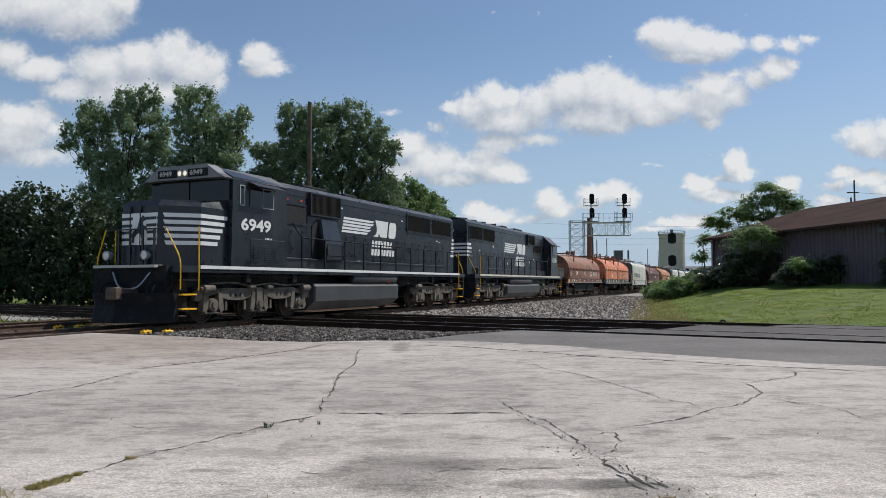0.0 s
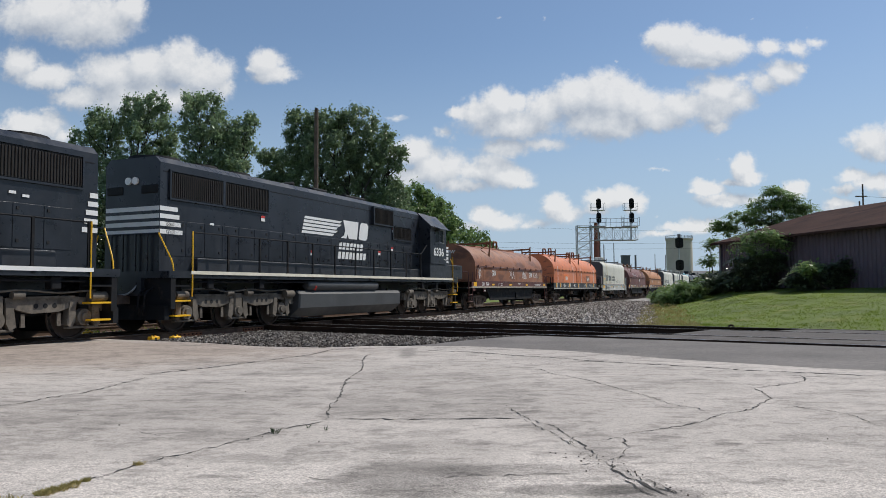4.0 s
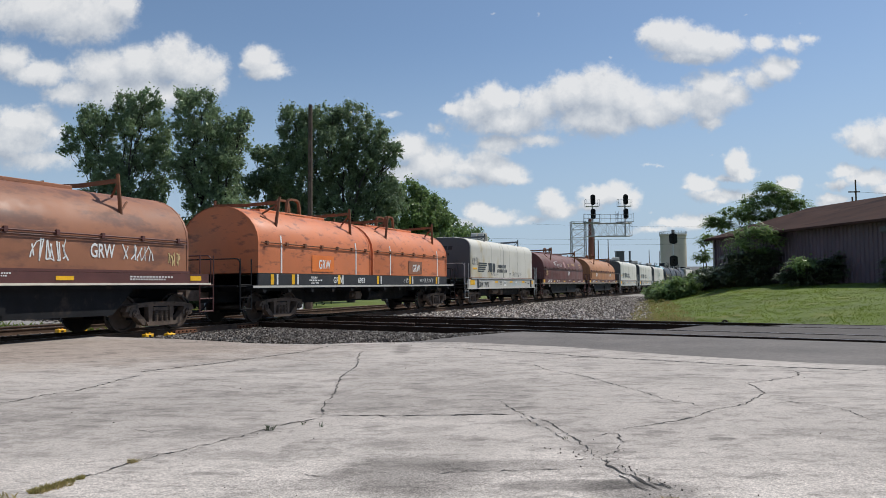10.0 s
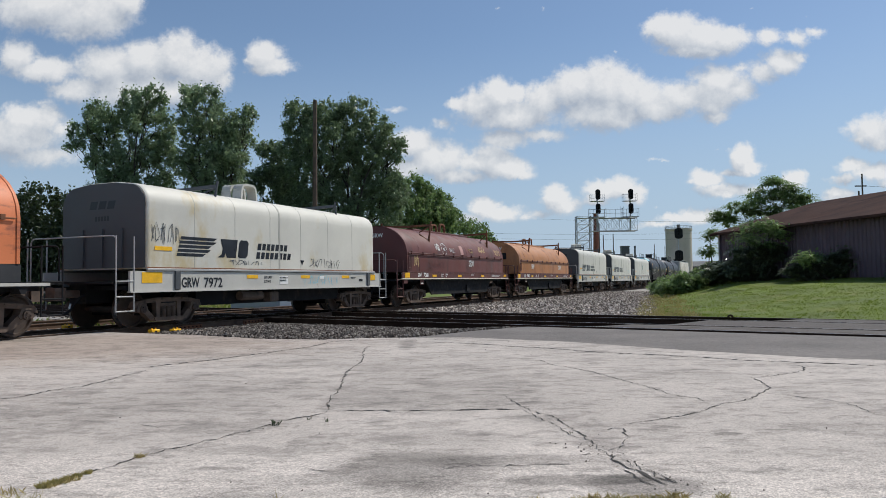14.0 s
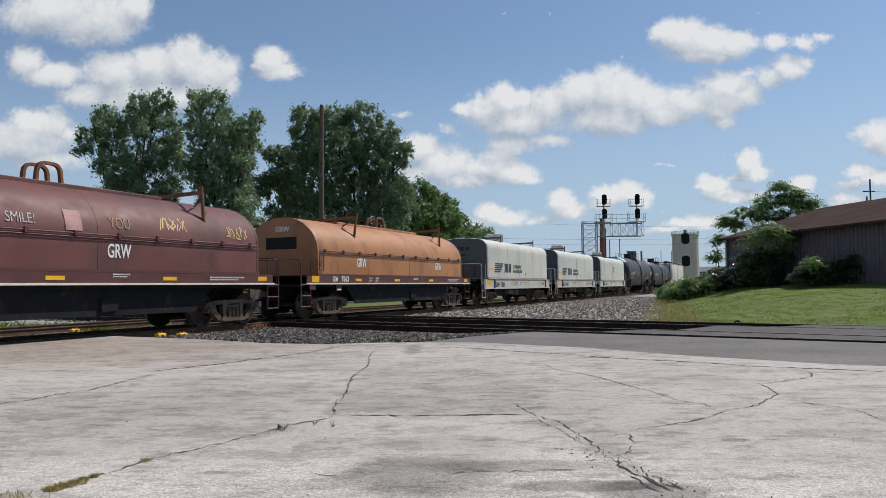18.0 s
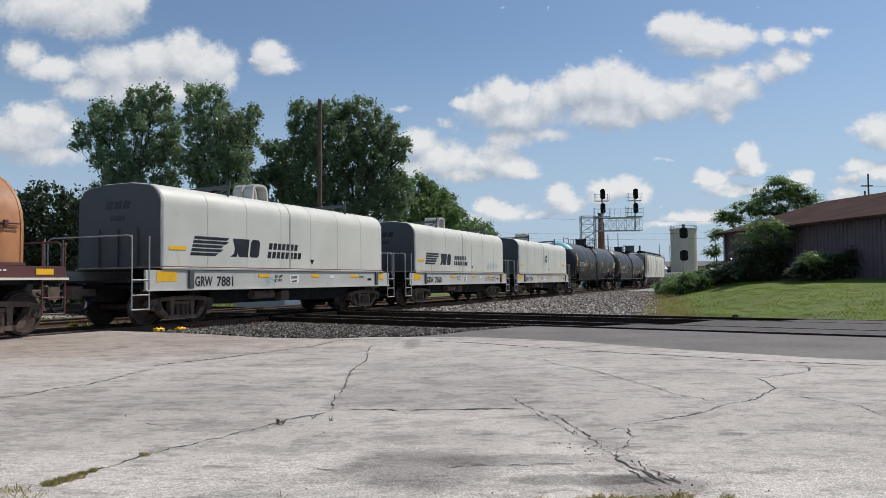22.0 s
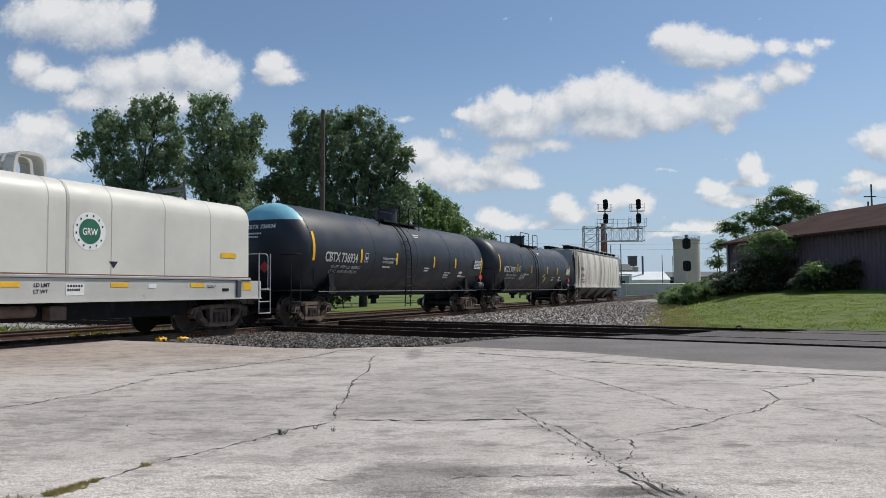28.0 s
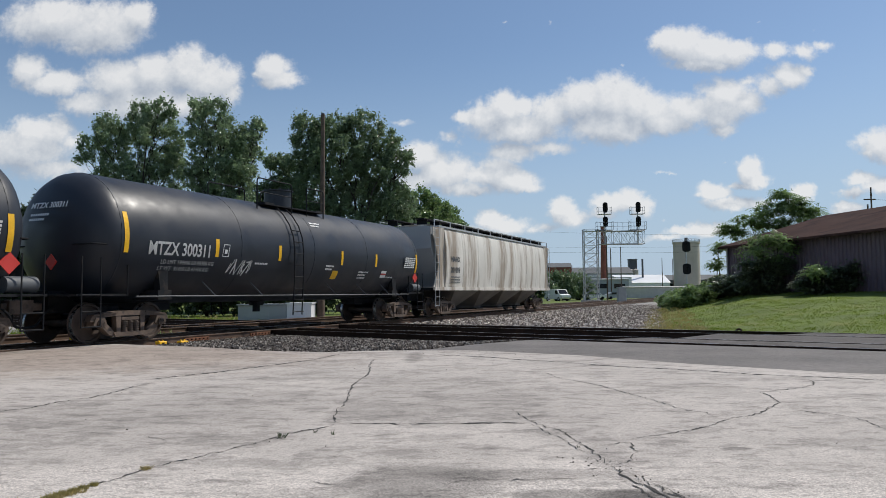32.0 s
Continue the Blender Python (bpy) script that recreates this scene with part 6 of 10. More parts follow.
    if scrawl:
        bm = bmesh.new()
        scribble(bm, 0, 0, 1.0, 0.55, 0, 6, 0.02, 5)
        tagged(part("graffiti", bm, M_WHITE, car), kind="stuff").matrix_basis = on_side(5.1, 1.62)
        label_at(10.4, 1.60, 0.35, 0.28, M_YELLOW, "sticker")
    # end: writing and the red placard
    bm = bmesh.new()
    lettering(mark + " " + number, 0.20, M_WHITE, car, pose(x0 + 0.02, 0.48, 3.10, 0, 0, -90) @ pose(0, 0, 0, -20, 0, 0), "stencil", bold=0.004)
    bars(bm, 0.1, -0.2, 0.6, 0.06, 0, 8, 0.3)
    bars(bm, 0.1, -0.32, 0.5, 0.06, 0, 7, 0.3)
    tagged(part("stencil", bm, M_WHITE, car), kind="stuff").matrix_basis = pose(x0 + 0.02, 0.48, 3.10, 0, 0, -90) @ pose(0, 0, 0, -20, 0, 0)
    for end, way in ((x0 - 0.02, -1), (x1 + 0.02, 1)):
        bm = bmesh.new()
        box(bm, end - 0.012, end + 0.012, -0.13, 0.13, -0.13, 0.13)
        bmesh.ops.rotate(bm, verts=bm.verts, cent=(end, 0, 0), matrix=Matrix.Rotation(radians(45), 3, "X"))
        bmesh.ops.translate(bm, verts=bm.verts, vec=(way * 0.05, -0.35, 1.85))
        part("placard", bm, M_RED, car)
    bm = bmesh.new()
    box(bm, -0.16, 0.16, -0.01, 0.01, -0.16, 0.16)
    bmesh.ops.rotate(bm, verts=bm.verts, cent=(0, 0, 0), matrix=Matrix.Rotation(radians(45), 3, "Y"))
    bmesh.ops.translate(bm, verts=bm.verts, vec=(16.72, -1.46, 1.74))
    part("placard", bm, M_RED, car)
    return car


# ---- covered hopper ----
def hopper_wagon():
    length = 20.3
    x0, x1 = 0.9, 19.4
    car = thing("hopper_wagon", "dirty white covered hopper wagon streaked with grime, last in the train", "hopper wagon", "wagons of the train")
    bm = bmesh.new()
    side = [(1.46, 1.36), (1.52, 1.9), (1.55, 2.5), (1.53, 3.2), (1.45, 3.9), (1.36, 4.12)]
    ring = [(-y, z) for y, z in side] + [(-0.6, 4.30), (0.6, 4.30)] + [(y, z) for y, z in side[::-1]]
    loft(bm, [[(x, y, z) for y, z in ring] for x in (x0 + 1.2, x0 + 6, x1 - 6, x1 - 1.2)])
    bmesh.ops.recalc_face_normals(bm, faces=bm.faces)
    part("body", bm, M_HOPPER, car, smooth=25)
    for k in range(9):
        band(car, x0 + 1.25 + k * (x1 - x0 - 2.5) / 8, ring[:6], M_HOPPER, 0.03, 0.004, "seam")
    for end, way in ((x0, 1), (x1, -1)):
        coupler(car, 0.0 if way > 0 else length, way)
        bogie(car, 2.7 if way > 0 else length - 2.7)
        # sloping end sheet between side wings
        bm = bmesh.new()
        xi = end + way * 1.2
        prism(bm, [(xi, 1.4), (end + way * 0.15, 3.1), (end + way * 0.05, 4.1), (xi, 4.2)], -1.25, 1.25)
        part("end_slope", bm, M_FARGREY, car)
        for s in (-1, 1):
            bm = bmesh.new()
            prism(bm, [(end, 1.36), (xi, 1.36), (xi, 4.12), (end, 4.05), (end, 3.7), (end + way * 0.25, 3.3), (end + way * 0.55, 2.4), (end + way * 0.35, 1.9)], s * 1.42 - 0.02, s * 1.42 + 0.02)
            part("side_wing", bm, M_HOPPER, car)
            bm = bmesh.new()
            for dx in (0.05, 0.5):
                tube(bm, [(end + way * dx, s * 1.5, 0.5), (end + way * dx, s * 1.5, 4.05)], 0.018, 6)
            for k in range(10):
                tube(bm, [(end + way * 0.05, s * 1.5, 0.55 + 0.38 * k), (end + way * 0.5, s * 1.5, 0.55 + 0.38 * k)], 0.014, 5)
            part("ladder", bm, M_STEEL, car)
        a, b = sorted((end - way * 0.35, end + way * 1.4))
        bm = bmesh.new()
        box(bm, a, b, -0.3, 0.3, 0.75, 1.3)
        box(bm, min(end, end + way * 1.0), max(end, end + way * 1.0), -1.42, 1.42, 1.22, 1.32)
        part("end_sill", bm, M_UNDER, car)
        bm = bmesh.new()
        cyl(bm, (end - way * 0.05, 0.5, 2.3), (end + way * 0.05, 0.5, 2.3), 0.3, seg=16)
        part("brake_wheel", bm, M_UNDER, car)
    for s in (-1, 1):
        bm = bmesh.new()
        box(bm, x0, x1, s * 1.47 - 0.04, s * 1.47 + 0.04, 1.22, 1.37)
        part("side_sill", bm, M_HOPPER, car)
        bm = bmesh.new()
        box(bm, x0 + 0.6, x1 - 0.6, s * 1.40 - 0.05, s * 1.40 + 0.05, 4.08, 4.16)
        part("roof_edge", bm, M_FARGREY, car)
    for k in range(4):
        c = 5.0 + k * 3.45
        bm = bmesh.new()
        rings = [[(c - w, -y, z), (c + w, -y, z), (c + w, y, z), (c - w, y, z)] for w, y, z in ((1.70, 1.40, 1.40), (1.55, 1.36, 1.20), (0.45, 0.55, 0.42), (0.45, 0.55, 0.30))]
        loft(bm, rings)
        bmesh.ops.recalc_face_normals(bm, faces=bm.faces)
        bay = part("hopper_bay", bm, M_HOPPERLOW, car)
        bm = bmesh.new()
        box(bm, c - 0.5, c + 0.5, -0.7, 0.7, 0.24, 0.31)
        part("outlet_gate", bm, M_UNDER, bay)
    bm = bmesh.new()
    for s in (-1, 1):
        box(bm, x0, x1, s * 0.75 - 0.25, s * 0.75 + 0.25, 4.42, 4.46)
        for k in range(14):
            x = x0 + 0.3 + k * (x1 - x0 - 0.6) / 13
            box(bm, x - 0.02, x + 0.02, s * 0.75 - 0.25, s * 0.75 + 0.25, 4.2, 4.42)
    part("running_board", bm, M_UNDER, car)
    for s in (-1, 1):
        bm = bmesh.new()
        tube(bm, [(x0 + 0.2, s * 1.38, 4.40), (x1 - 0.2, s * 1.38, 4.40)], 0.02, 6)
        for k in range(11):
            x = x0 + 0.25 + k * (x1 - x0 - 0.5) / 10
            box(bm, x - 0.03, x + 0.03, s * 1.38 - 0.02, s * 1.38 + 0.02, 4.08, 4.42)
        part("roof_rail", bm, M_STEEL, car)
    for k in range(5):
        bm = bmesh.new()
        x = 3.6 + k * 3.2
        box(bm, x - 0.9, x + 0.9, -0.42, 0.42, 4.28, 4.38, 0.03)
        part("roof_hatch", bm, M_FARGREY, car)
    lettering("NAHX", 0.36, M_ENDGREY, car, pose(x0 + 1.75, -1.556, 2.55), "stencil", bold=0.01)
    lettering("201093", 0.36, M_ENDGREY, car, pose(x0 + 1.7, -1.552, 2.05), "number", bold=0.01)
    bm = bmesh.new()
    for k in range(3):
        bars(bm, x0 + 1.7, 1.8 - k * 0.12, 1.1, 0.07, -1.55, 9, 0.3)
    tagged(part("stencil", bm, M_ENDGREY, car), kind="stuff")
    return car


# the marshalling: wagon and where its front end lies behind the train's front coupler
def build_wagons():
    a = coil_round(15.7, 1.50, 14.07, M_HOODBROWN, M_SILLMAROON, "rust-brown coil wagon with a half-round hood and white scrawls", "7646", (4.05, 11.0),
                   [(7.1, 1.65, 0.95, 0.5, 4, M_WHITE), (9.5, 1.65, 0.95, 0.5, 6, M_WHITE), (11.9, 1.66, 1.0, 0.45, 5, M_WHITE), (13.35, 1.62, 0.45, 0.4, 4, M_TAGYELLOW), (1.9, 1.6, 0.5, 0.6, 3, M_WHITE)], 11)
    TRAIN.append((a, 42.33))
    TRAIN.append((coil_double(17.2, "bright orange coil wagon with two short hoods on a dark deck"), 58.03))
    TRAIN.append((coil_grey("tall light grey coil wagon with rust stains and dark scrawls", "7972", "stripes", [(0.12, 2.05, 0.95, 0.55, 7, True), (2.9, 1.58, 1.5, 0.15, 6, True), (6.9, 1.54, 1.9, 0.32, 7, True), (6.6, 0.98, 2.0, 0.34, 9, False)], 31), 75.55))
    TRAIN.append((coil_round(15.35, 1.42, 13.82, M_HOODMAROON, M_SILLMAROON, "dull maroon coil wagon with a half-round hood and pale scrawls", "7560", (8.47,),
                             [(2.1, 1.7, 0.45, 0.5, 4, M_TAGYELLOW), (4.5, 2.45, 0.45, 0.35, 4, M_WHITE), (5.45, 2.55, 0.27, 0.26, 0, M_WHITE), (5.34, 2.45, 0.22, 0.2, 2, M_WHITE), (7.40, 2.33, 0.42, 0.45, 0, M_PALEPINK), (10.1, 2.5, 0.9, 0.36, 5, M_TAGYELLOW), (12.5, 2.4, 0.9, 0.4, 5, M_TAGYELLOW), (3.6, 1.6, 1.8, 0.35, 6, M_SILLMAROON)], 41, ("231200", "54800")), 89.75))
    TRAIN.append((coil_round(15.74, 1.55, 13.89, M_HOODTAN, M_SILLMAROON, "orange-tan coil wagon with a half-round hood and maroon sill", "7563", (4.08, 10.85), [], 51, ("231200", "54700")), 105.1))
    TRAIN.append((coil_grey("tall clean light grey coil wagon with dark ends", "7881", "stripes", [(4.0, 0.95, 0.5, 0.3, 3, False)], 61), 121.2))
    TRAIN.append((coil_grey("tall light grey coil wagon with a green scrawl on its hood", "7860", "stripes", [(8.6, 1.62, 1.6, 0.42, 6, False), (8.3, 0.98, 1.6, 0.3, 7, True)], 71), 135.4))
    TRAIN.append((coil_grey("tall grey coil wagon with a round green and white emblem", "7934", "ring", [], 81), 149.6))
    TRAIN.append((tank_wagon("long black tank wagon with a light blue cap on its end", "CBTX", "736934", True, False), 163.9))
    TRAIN.append((tank_wagon("long black tank wagon with a sprayed scrawl on its side", "MTZX", "300311", False, True), 181.85))
    TRAIN.append((hopper_wagon(), 199.6))


build_wagons()


# ---- locomotives ----
M_LAMP = glow("headlight_lens", (1.0, 0.90, 0.72), 0.75)
M_LENS = material("lamp_lens", (0.85, 0.84, 0.80), 0.15, vary=0.06)
M_GREYPANEL = material("battery_box_grey", (0.030, 0.033, 0.040), 0.42, vary=0.25, spec=0.45)
M_TANKGREY = material("fuel_tank_grey", (0.060, 0.063, 0.066), 0.55, vary=0.25, scale=1.2, dirt_color=(0.10, 0.10, 0.098), dirt_amount=0.28, dirt_scale=1.0, streaks=0.15)
M_ROOFGREY = material("cab_roof_worn_grey", (0.105, 0.108, 0.112), 0.5, vary=0.2, scale=2)
M_SCREEN = material("rusty_black_screen", (0.018, 0.0145, 0.0125), 0.75, vary=0.35, scale=2.0, spec=0.25)


def loco_side_frame():
    """The cast frame of a three-axle bogie: two dished beams with lightening holes, hangers, horn legs and round axle boxes."""
    bm = bmesh.new()
    for k in (-1, 1):
        prism(bm, [(k * 0.20, 0.95), (k * 1.80, 0.97), (k * 1.95, 0.88), (k * 1.74, 0.74), (k * 1.42, 0.64), (k * 0.80, 0.62), (k * 0.46, 0.70), (k * 0.20, 0.84)], -0.10, 0.06)
        prism(bm, [(k * 1.86, 0.96), (k * 2.70, 0.90), (k * 2.76, 0.66), (k * 2.58, 0.62), (k * 2.45, 0.74), (k * 1.95, 0.80)], -0.08, 0.06)
        prism(bm, [(k * 0.34, 0.92), (k * 1.78, 0.94), (k * 1.80, 0.985), (k * 0.34, 0.965)], -0.14, 0.06)
    box(bm, -0.16, 0.16, -0.13, 0.06, 0.52, 1.0, 0.03)
    for c in (-2.05, 0.0, 2.05):
        for k in (-1, 1):
            prism(bm, [(c + k * 0.20, 0.86), (c + k * 0.36, 0.86), (c + k * 0.44, 0.36), (c + k * 0.30, 0.28), (c + k * 0.22, 0.44)], -0.12, 0.05)
        box(bm, c - 0.40, c + 0.40, -0.10, 0.04, 0.265, 0.315, 0.01)
        cyl(bm, (c, 0.0, 0.508), (c, -0.14, 0.508), 0.195, 0.18, 18)
        cyl(bm, (c, -0.14, 0.508), (c, -0.19, 0.508), 0.115, 0.10, 14)
    for f in bm.faces:
        f.material_index = 0
    known = set(bm.faces)
    for k in (-1, 1):
        for q in (0.88, 1.10, 1.32):
            cyl(bm, (k * q, -0.095, 0.775), (k * q, -0.104, 0.775), 0.055, seg=12)
    for f in bm.faces:
        if f not in known:
            f.material_index = 1
    return mesh_of(bm, "bogie_side_frame", (M_LOCOTRUCK, M_DARK), 30)


def loco_bogie_gear():
    """Brake cylinders at both ends, brake hangers beside the wheels, and a sagging air pipe."""
    bm = bmesh.new()
    for k in (-1, 1):
        cyl(bm, (k * 2.14, -0.17, 0.96), (k * 2.56, -0.17, 0.96), 0.115, seg=14)
        cyl(bm, (k * 2.56, -0.17, 0.96), (k * 2.66, -0.17, 0.96), 0.06, seg=10)
        cyl(bm, (k * 0.30, -0.15, 1.0), (k * 0.56, -0.15, 1.0), 0.075, seg=12)
        for q in (0.62, 1.46):
            prism(bm, [(k * q - 0.035, 0.62), (k * q + 0.035, 0.62), (k * q + 0.05, 0.34), (k * q - 0.05, 0.34)], -0.07, -0.03)
    tube(bm, rounded([(-2.3, -0.16, 1.10), (-1.2, -0.18, 1.14), (-0.6, -0.18, 1.02), (0.5, -0.18, 1.12), (1.3, -0.18, 1.04), (2.3, -0.17, 1.10)], 0.3, 4), 0.022, 6)
    return mesh_of(bm, "brake_rigging", M_LOCOTRUCK, 40)


LOCO_FRAME, LOCO_GEAR = loco_side_frame(), loco_bogie_gear()


def loco_bogie(loco, x):
    bm = bmesh.new()
    box(bm, -2.4, 2.4, -0.62, 0.62, 0.55, 1.0)
    box(bm, -0.5, 0.5, -1.0, 1.0, 0.75, 1.05)
    for c in (-1.4, 0.65, 2.0):
        cyl(bm, (c, -0.6, 0.5), (c, 0.6, 0.5), 0.33, seg=14)
    b = part("bogie", bm, M_UNDER, loco)
    b.matrix_basis = pose(x, 0, 0)
    for y, turn in ((-1.12, 0), (1.12, 180)):
        put("bogie_side_frame", LOCO_FRAME, b, pose(0, y, 0, 0, 0, turn))
        put("brake_rigging", LOCO_GEAR, b, pose(0, y, 0, 0, 0, turn))
    for dx in (-2.05, 0.0, 2.05):
        WHEELS.append((put("wheelset", WHEEL_40, b, pose(dx, 0, 0.508)), 0.508))


def locomotive(label, length, flip, number, stripe, cab, nose, hood_top, spec):
    """A six-axle diesel. Built with the cab first; flip turns it end for end. cab, nose: (x0, x1). spec: places of its side equipment."""
    loco = thing("locomotive", label, "locomotive", "locomotives of the train")

    def X(x):
        return length - x if flip else x

    def lp(name, bm, mat, parent=loco, lab="", smooth=None):
        if flip:
            bmesh.ops.transform(bm, matrix=Matrix.Translation((length, 0, 0)) @ Matrix.Diagonal((-1, 1, 1, 1)), verts=bm.verts)
            bmesh.ops.reverse_faces(bm, faces=bm.faces)
        return part(name, bm, mat, parent, lab, smooth)

    def span(a, b):
        return (X(b), X(a)) if flip else (a, b)
    deck, hw = 1.58, 0.95
    # frame, sill stripe, centre
    bm = bmesh.new()
    box(bm, 0.95, length - 0.75, -1.49, 1.49, 1.40, deck)
    box(bm, 0.9, length - 0.7, -0.6, 0.6, 0.95, 1.40)
    lp("frame", bm, M_BLACKPAINT)
    for side in (-1, 1):
        bm = bmesh.new()
        box(bm, 1.62, length - 1.5, side * 1.50 - 0.014, side * 1.50 + 0.014, 1.50, 1.59)
        lp("sill_stripe", bm, stripe, lab="pale stripe along the edge of the walkway")
    # pilots, plough, couplers, steps
    for end, way, plough in ((0.0, 1, True), (length, -1, False)):
        bm = bmesh.new()
        a, b = sorted((end + way * 0.82, end + way * 0.98))
        box(bm, a, b, -1.08 if plough else -1.48, 1.48, 0.62, 1.58)
        lp("pilot", bm, M_UNDER)
        bm = bmesh.new()
        if plough:
            rings = []
            for y, fx in ((-1.34, 0.78), (-1.0, 0.46), (0.0, 0.10), (1.1, 0.46), (1.5, 0.78)):
                rings.append([(end + way * fx, y, 0.10), (end + way * (fx + 0.10), y, 0.55), (end + way * (fx + 0.02), y, 0.86), (end + way * (fx + 0.20), y, 0.86), (end + way * (fx + 0.22), y, 0.12)])
            loft(bm, rings)
            bmesh.ops.recalc_face_normals(bm, faces=bm.faces)
            lp("snow_plough", bm, M_UNDER)
            bm = bmesh.new()
            box(bm, end + way * 0.70, end + way * 0.98, -0.80, 1.36, 1.53, 1.60)
            lp("front_step_board", bm, M_SILLGREY)
        else:
            box(bm, min(end + way * 0.7, end + way * 0.85), max(end + way * 0.7, end + way * 0.85), -1.4, 1.4, 0.35, 0.7)
            lp("footboard", bm, M_UNDER)
        bm = bmesh.new()
        for x, z in ((end + way * 0.05, 0.85),):
            box(bm, min(x, x + way * 0.9), max(x, x + way * 0.9), -0.12, 0.12, 0.74, 0.98, 0.02)
            box(bm, min(x - way * 0.05, x + way * 0.25), max(x - way * 0.05, x + way * 0.25), -0.2, 0.16, 0.70, 1.02, 0.03)
        lp("coupler", bm, M_TRUCK)
        for k, y in enumerate((-0.9, -0.7, 0.7, 0.9)):
            bm = bmesh.new()
            tube(bm, rounded([(end + way * 0.82, y, 1.15), (end + way * 0.55, y, 1.05), (end + way * 0.5, y, 0.62), (end + way * 0.62, y * 0.8, 0.50)], 0.2, 4), 0.026, 6)
            lp("air_hose", bm, M_UNDER)
        bm = bmesh.new()
        tube(bm, rounded([(end + way * 0.8, -0.55, 1.4), (end + way * 0.62, -0.3, 0.98), (end + way * 0.62, 0.35, 0.95), (end + way * 0.8, 0.75, 1.42)], 0.3, 5), 0.025, 6)
        lp("jumper_cable", bm, M_FARGREY)
        for side in (-1, 1):
            y = side * 1.46
            for k, z in enumerate((0.42, 0.80, 1.18)):
                bm = bmesh.new()
                xa, xb = end + way * 0.98, end + way * 1.52
                box(bm, min(xa, xb), max(xa, xb), y - side * 0.30 - 0.02 if side > 0 else y - 0.02, y + 0.02 if side > 0 else y + 0.30, z, z + 0.04)
                lp("step", bm, M_YELLOW if k < 2 else M_UNDER)
            bm = bmesh.new()
            prism(bm, [(end + way * 0.98, 0.35), (end + way * 1.54, 0.35), (end + way * 1.54, 1.42), (end + way * 0.98, 1.42)], y - side * 0.34 - 0.01, y - side * 0.34 + 0.01)
            lp("step_back", bm, M_UNDER)
            # corner grab rails, painted yellow
            bm = bmesh.new()
            tube(bm, rounded([(end + way * 0.92, y, 0.95), (end + way * 0.92, y, 1.75), (end + way * 0.82, side * 1.05, 2.55)], 0.2, 4), 0.02, 6)
            lp("corner_rail", bm, M_YELLOW)
            bm = bmesh.new()
            tube(bm, [(end + way * 1.56, y + side * 0.03, 0.92), (end + way * 1.56, y + side * 0.03, 2.62)], 0.02, 6)
            lp("corner_rail", bm, M_YELLOW)
        # end railing
        bm = bmesh.new()
        tube(bm, [(end + way * 0.86, -1.05, 2.55), (end + way * 0.86, 1.05, 2.55)], 0.018, 6)
        lp("end_rail", bm, M_BLACKPAINT)
        for y in (-0.62, -0.22, 0.22, 0.62):
            bm = bmesh.new()
            box(bm, min(end + way * 0.84, end + way * 0.88), max(end + way * 0.84, end + way * 0.88), y - 0.025, y + 0.025, 1.58, 2.56)
            lp("end_post", bm, M_BLACKPAINT)
    # nose
    n0, n1 = nose
    c0, c1 = cab
    if not flip:
        bm = bmesh.new()
        ring = lambda z, k: [(n0 + 0.85, -1.34, z), (n0 + k, -0.62, z), (n0 + k, 0.62, z), (n0 + 0.85, 1.34, z), (n1, 1.36, z), (n1, -1.36, z)]
        top = [(n0 + 0.98, -1.24, 3.30), (n0 + 0.16, -0.60, 3.34), (n0 + 0.16, 0.60, 3.34), (n0 + 0.98, 1.24, 3.30), (n1, 1.3, 3.44), (n1, -1.3, 3.44)]
        loft(bm, [ring(deck, 0.0), ring(3.18, 0.03), top])
        bmesh.ops.recalc_face_normals(bm, faces=bm.faces)
        lp("nose", bm, M_BLACKPAINT, smooth=20)
        # stripes round the nose
        for i in range(5):
            z = 2.14 + 0.185 * i
            xr = n1 - 0.42 + 0.10 * i
            for side in (-1, 1):
                bm = bmesh.new()
                pts = [(n0 - 0.006 + 0.03 * (z - deck) / 1.6, side * 0.60), (n0 + 0.844, side * 1.346), (xr, side * (1.35 + 0.012 * (xr - n0 - 0.85)))]
                for a, b in zip(pts, pts[1:]):
                    bm.faces.new([bm.verts.new(p) for p in ((a[0] - 0.004, a[1] + side * 0.004, z), (b[0] - 0.004, b[1] + side * 0.004, z), (b[0] - 0.004, b[1] + side * 0.004, z + 0.108), (a[0] - 0.004, a[1] + side * 0.004, z + 0.108))])
                bmesh.ops.recalc_face_normals(bm, faces=bm.faces)
                lp("nose_stripe", bm, M_WHITE)
        bm = bmesh.new()
        box(bm, n0 - 0.012, n0 + 0.02, -0.60, 0.60, 2.14, 2.985)
        lp("nose_panel", bm, M_WHITE, lab="white panel on the nose door")
        bm = bmesh.new()
        horse = [(-0.24, 2.20), (-0.17, 2.19), (-0.15, 2.33), (-0.05, 2.43), (0.06, 2.46), (0.10, 2.30), (0.08, 2.20), (0.14, 2.20), (0.18, 2.36), (0.15, 2.52), (0.22, 2.56), (0.27, 2.50), (0.31, 2.53), (0.25, 2.64), (0.15, 2.66),
                 (0.16, 2.76), (0.26, 2.80), (0.25, 2.86), (0.13, 2.93), (0.10, 2.88), (0.03, 2.84), (-0.01, 2.70), (-0.06, 2.58), (-0.19, 2.50), (-0.27, 2.40), (-0.33, 2.44), (-0.31, 2.36), (-0.24, 2.34)]
        bm.faces.new([bm.verts.new((n0 - 0.018, -y, z)) for y, z in horse])
        bmesh.ops.recalc_face_normals(bm, faces=bm.faces)
        lp("emblem", bm, M_BLACKPAINT)
        bm = bmesh.new()
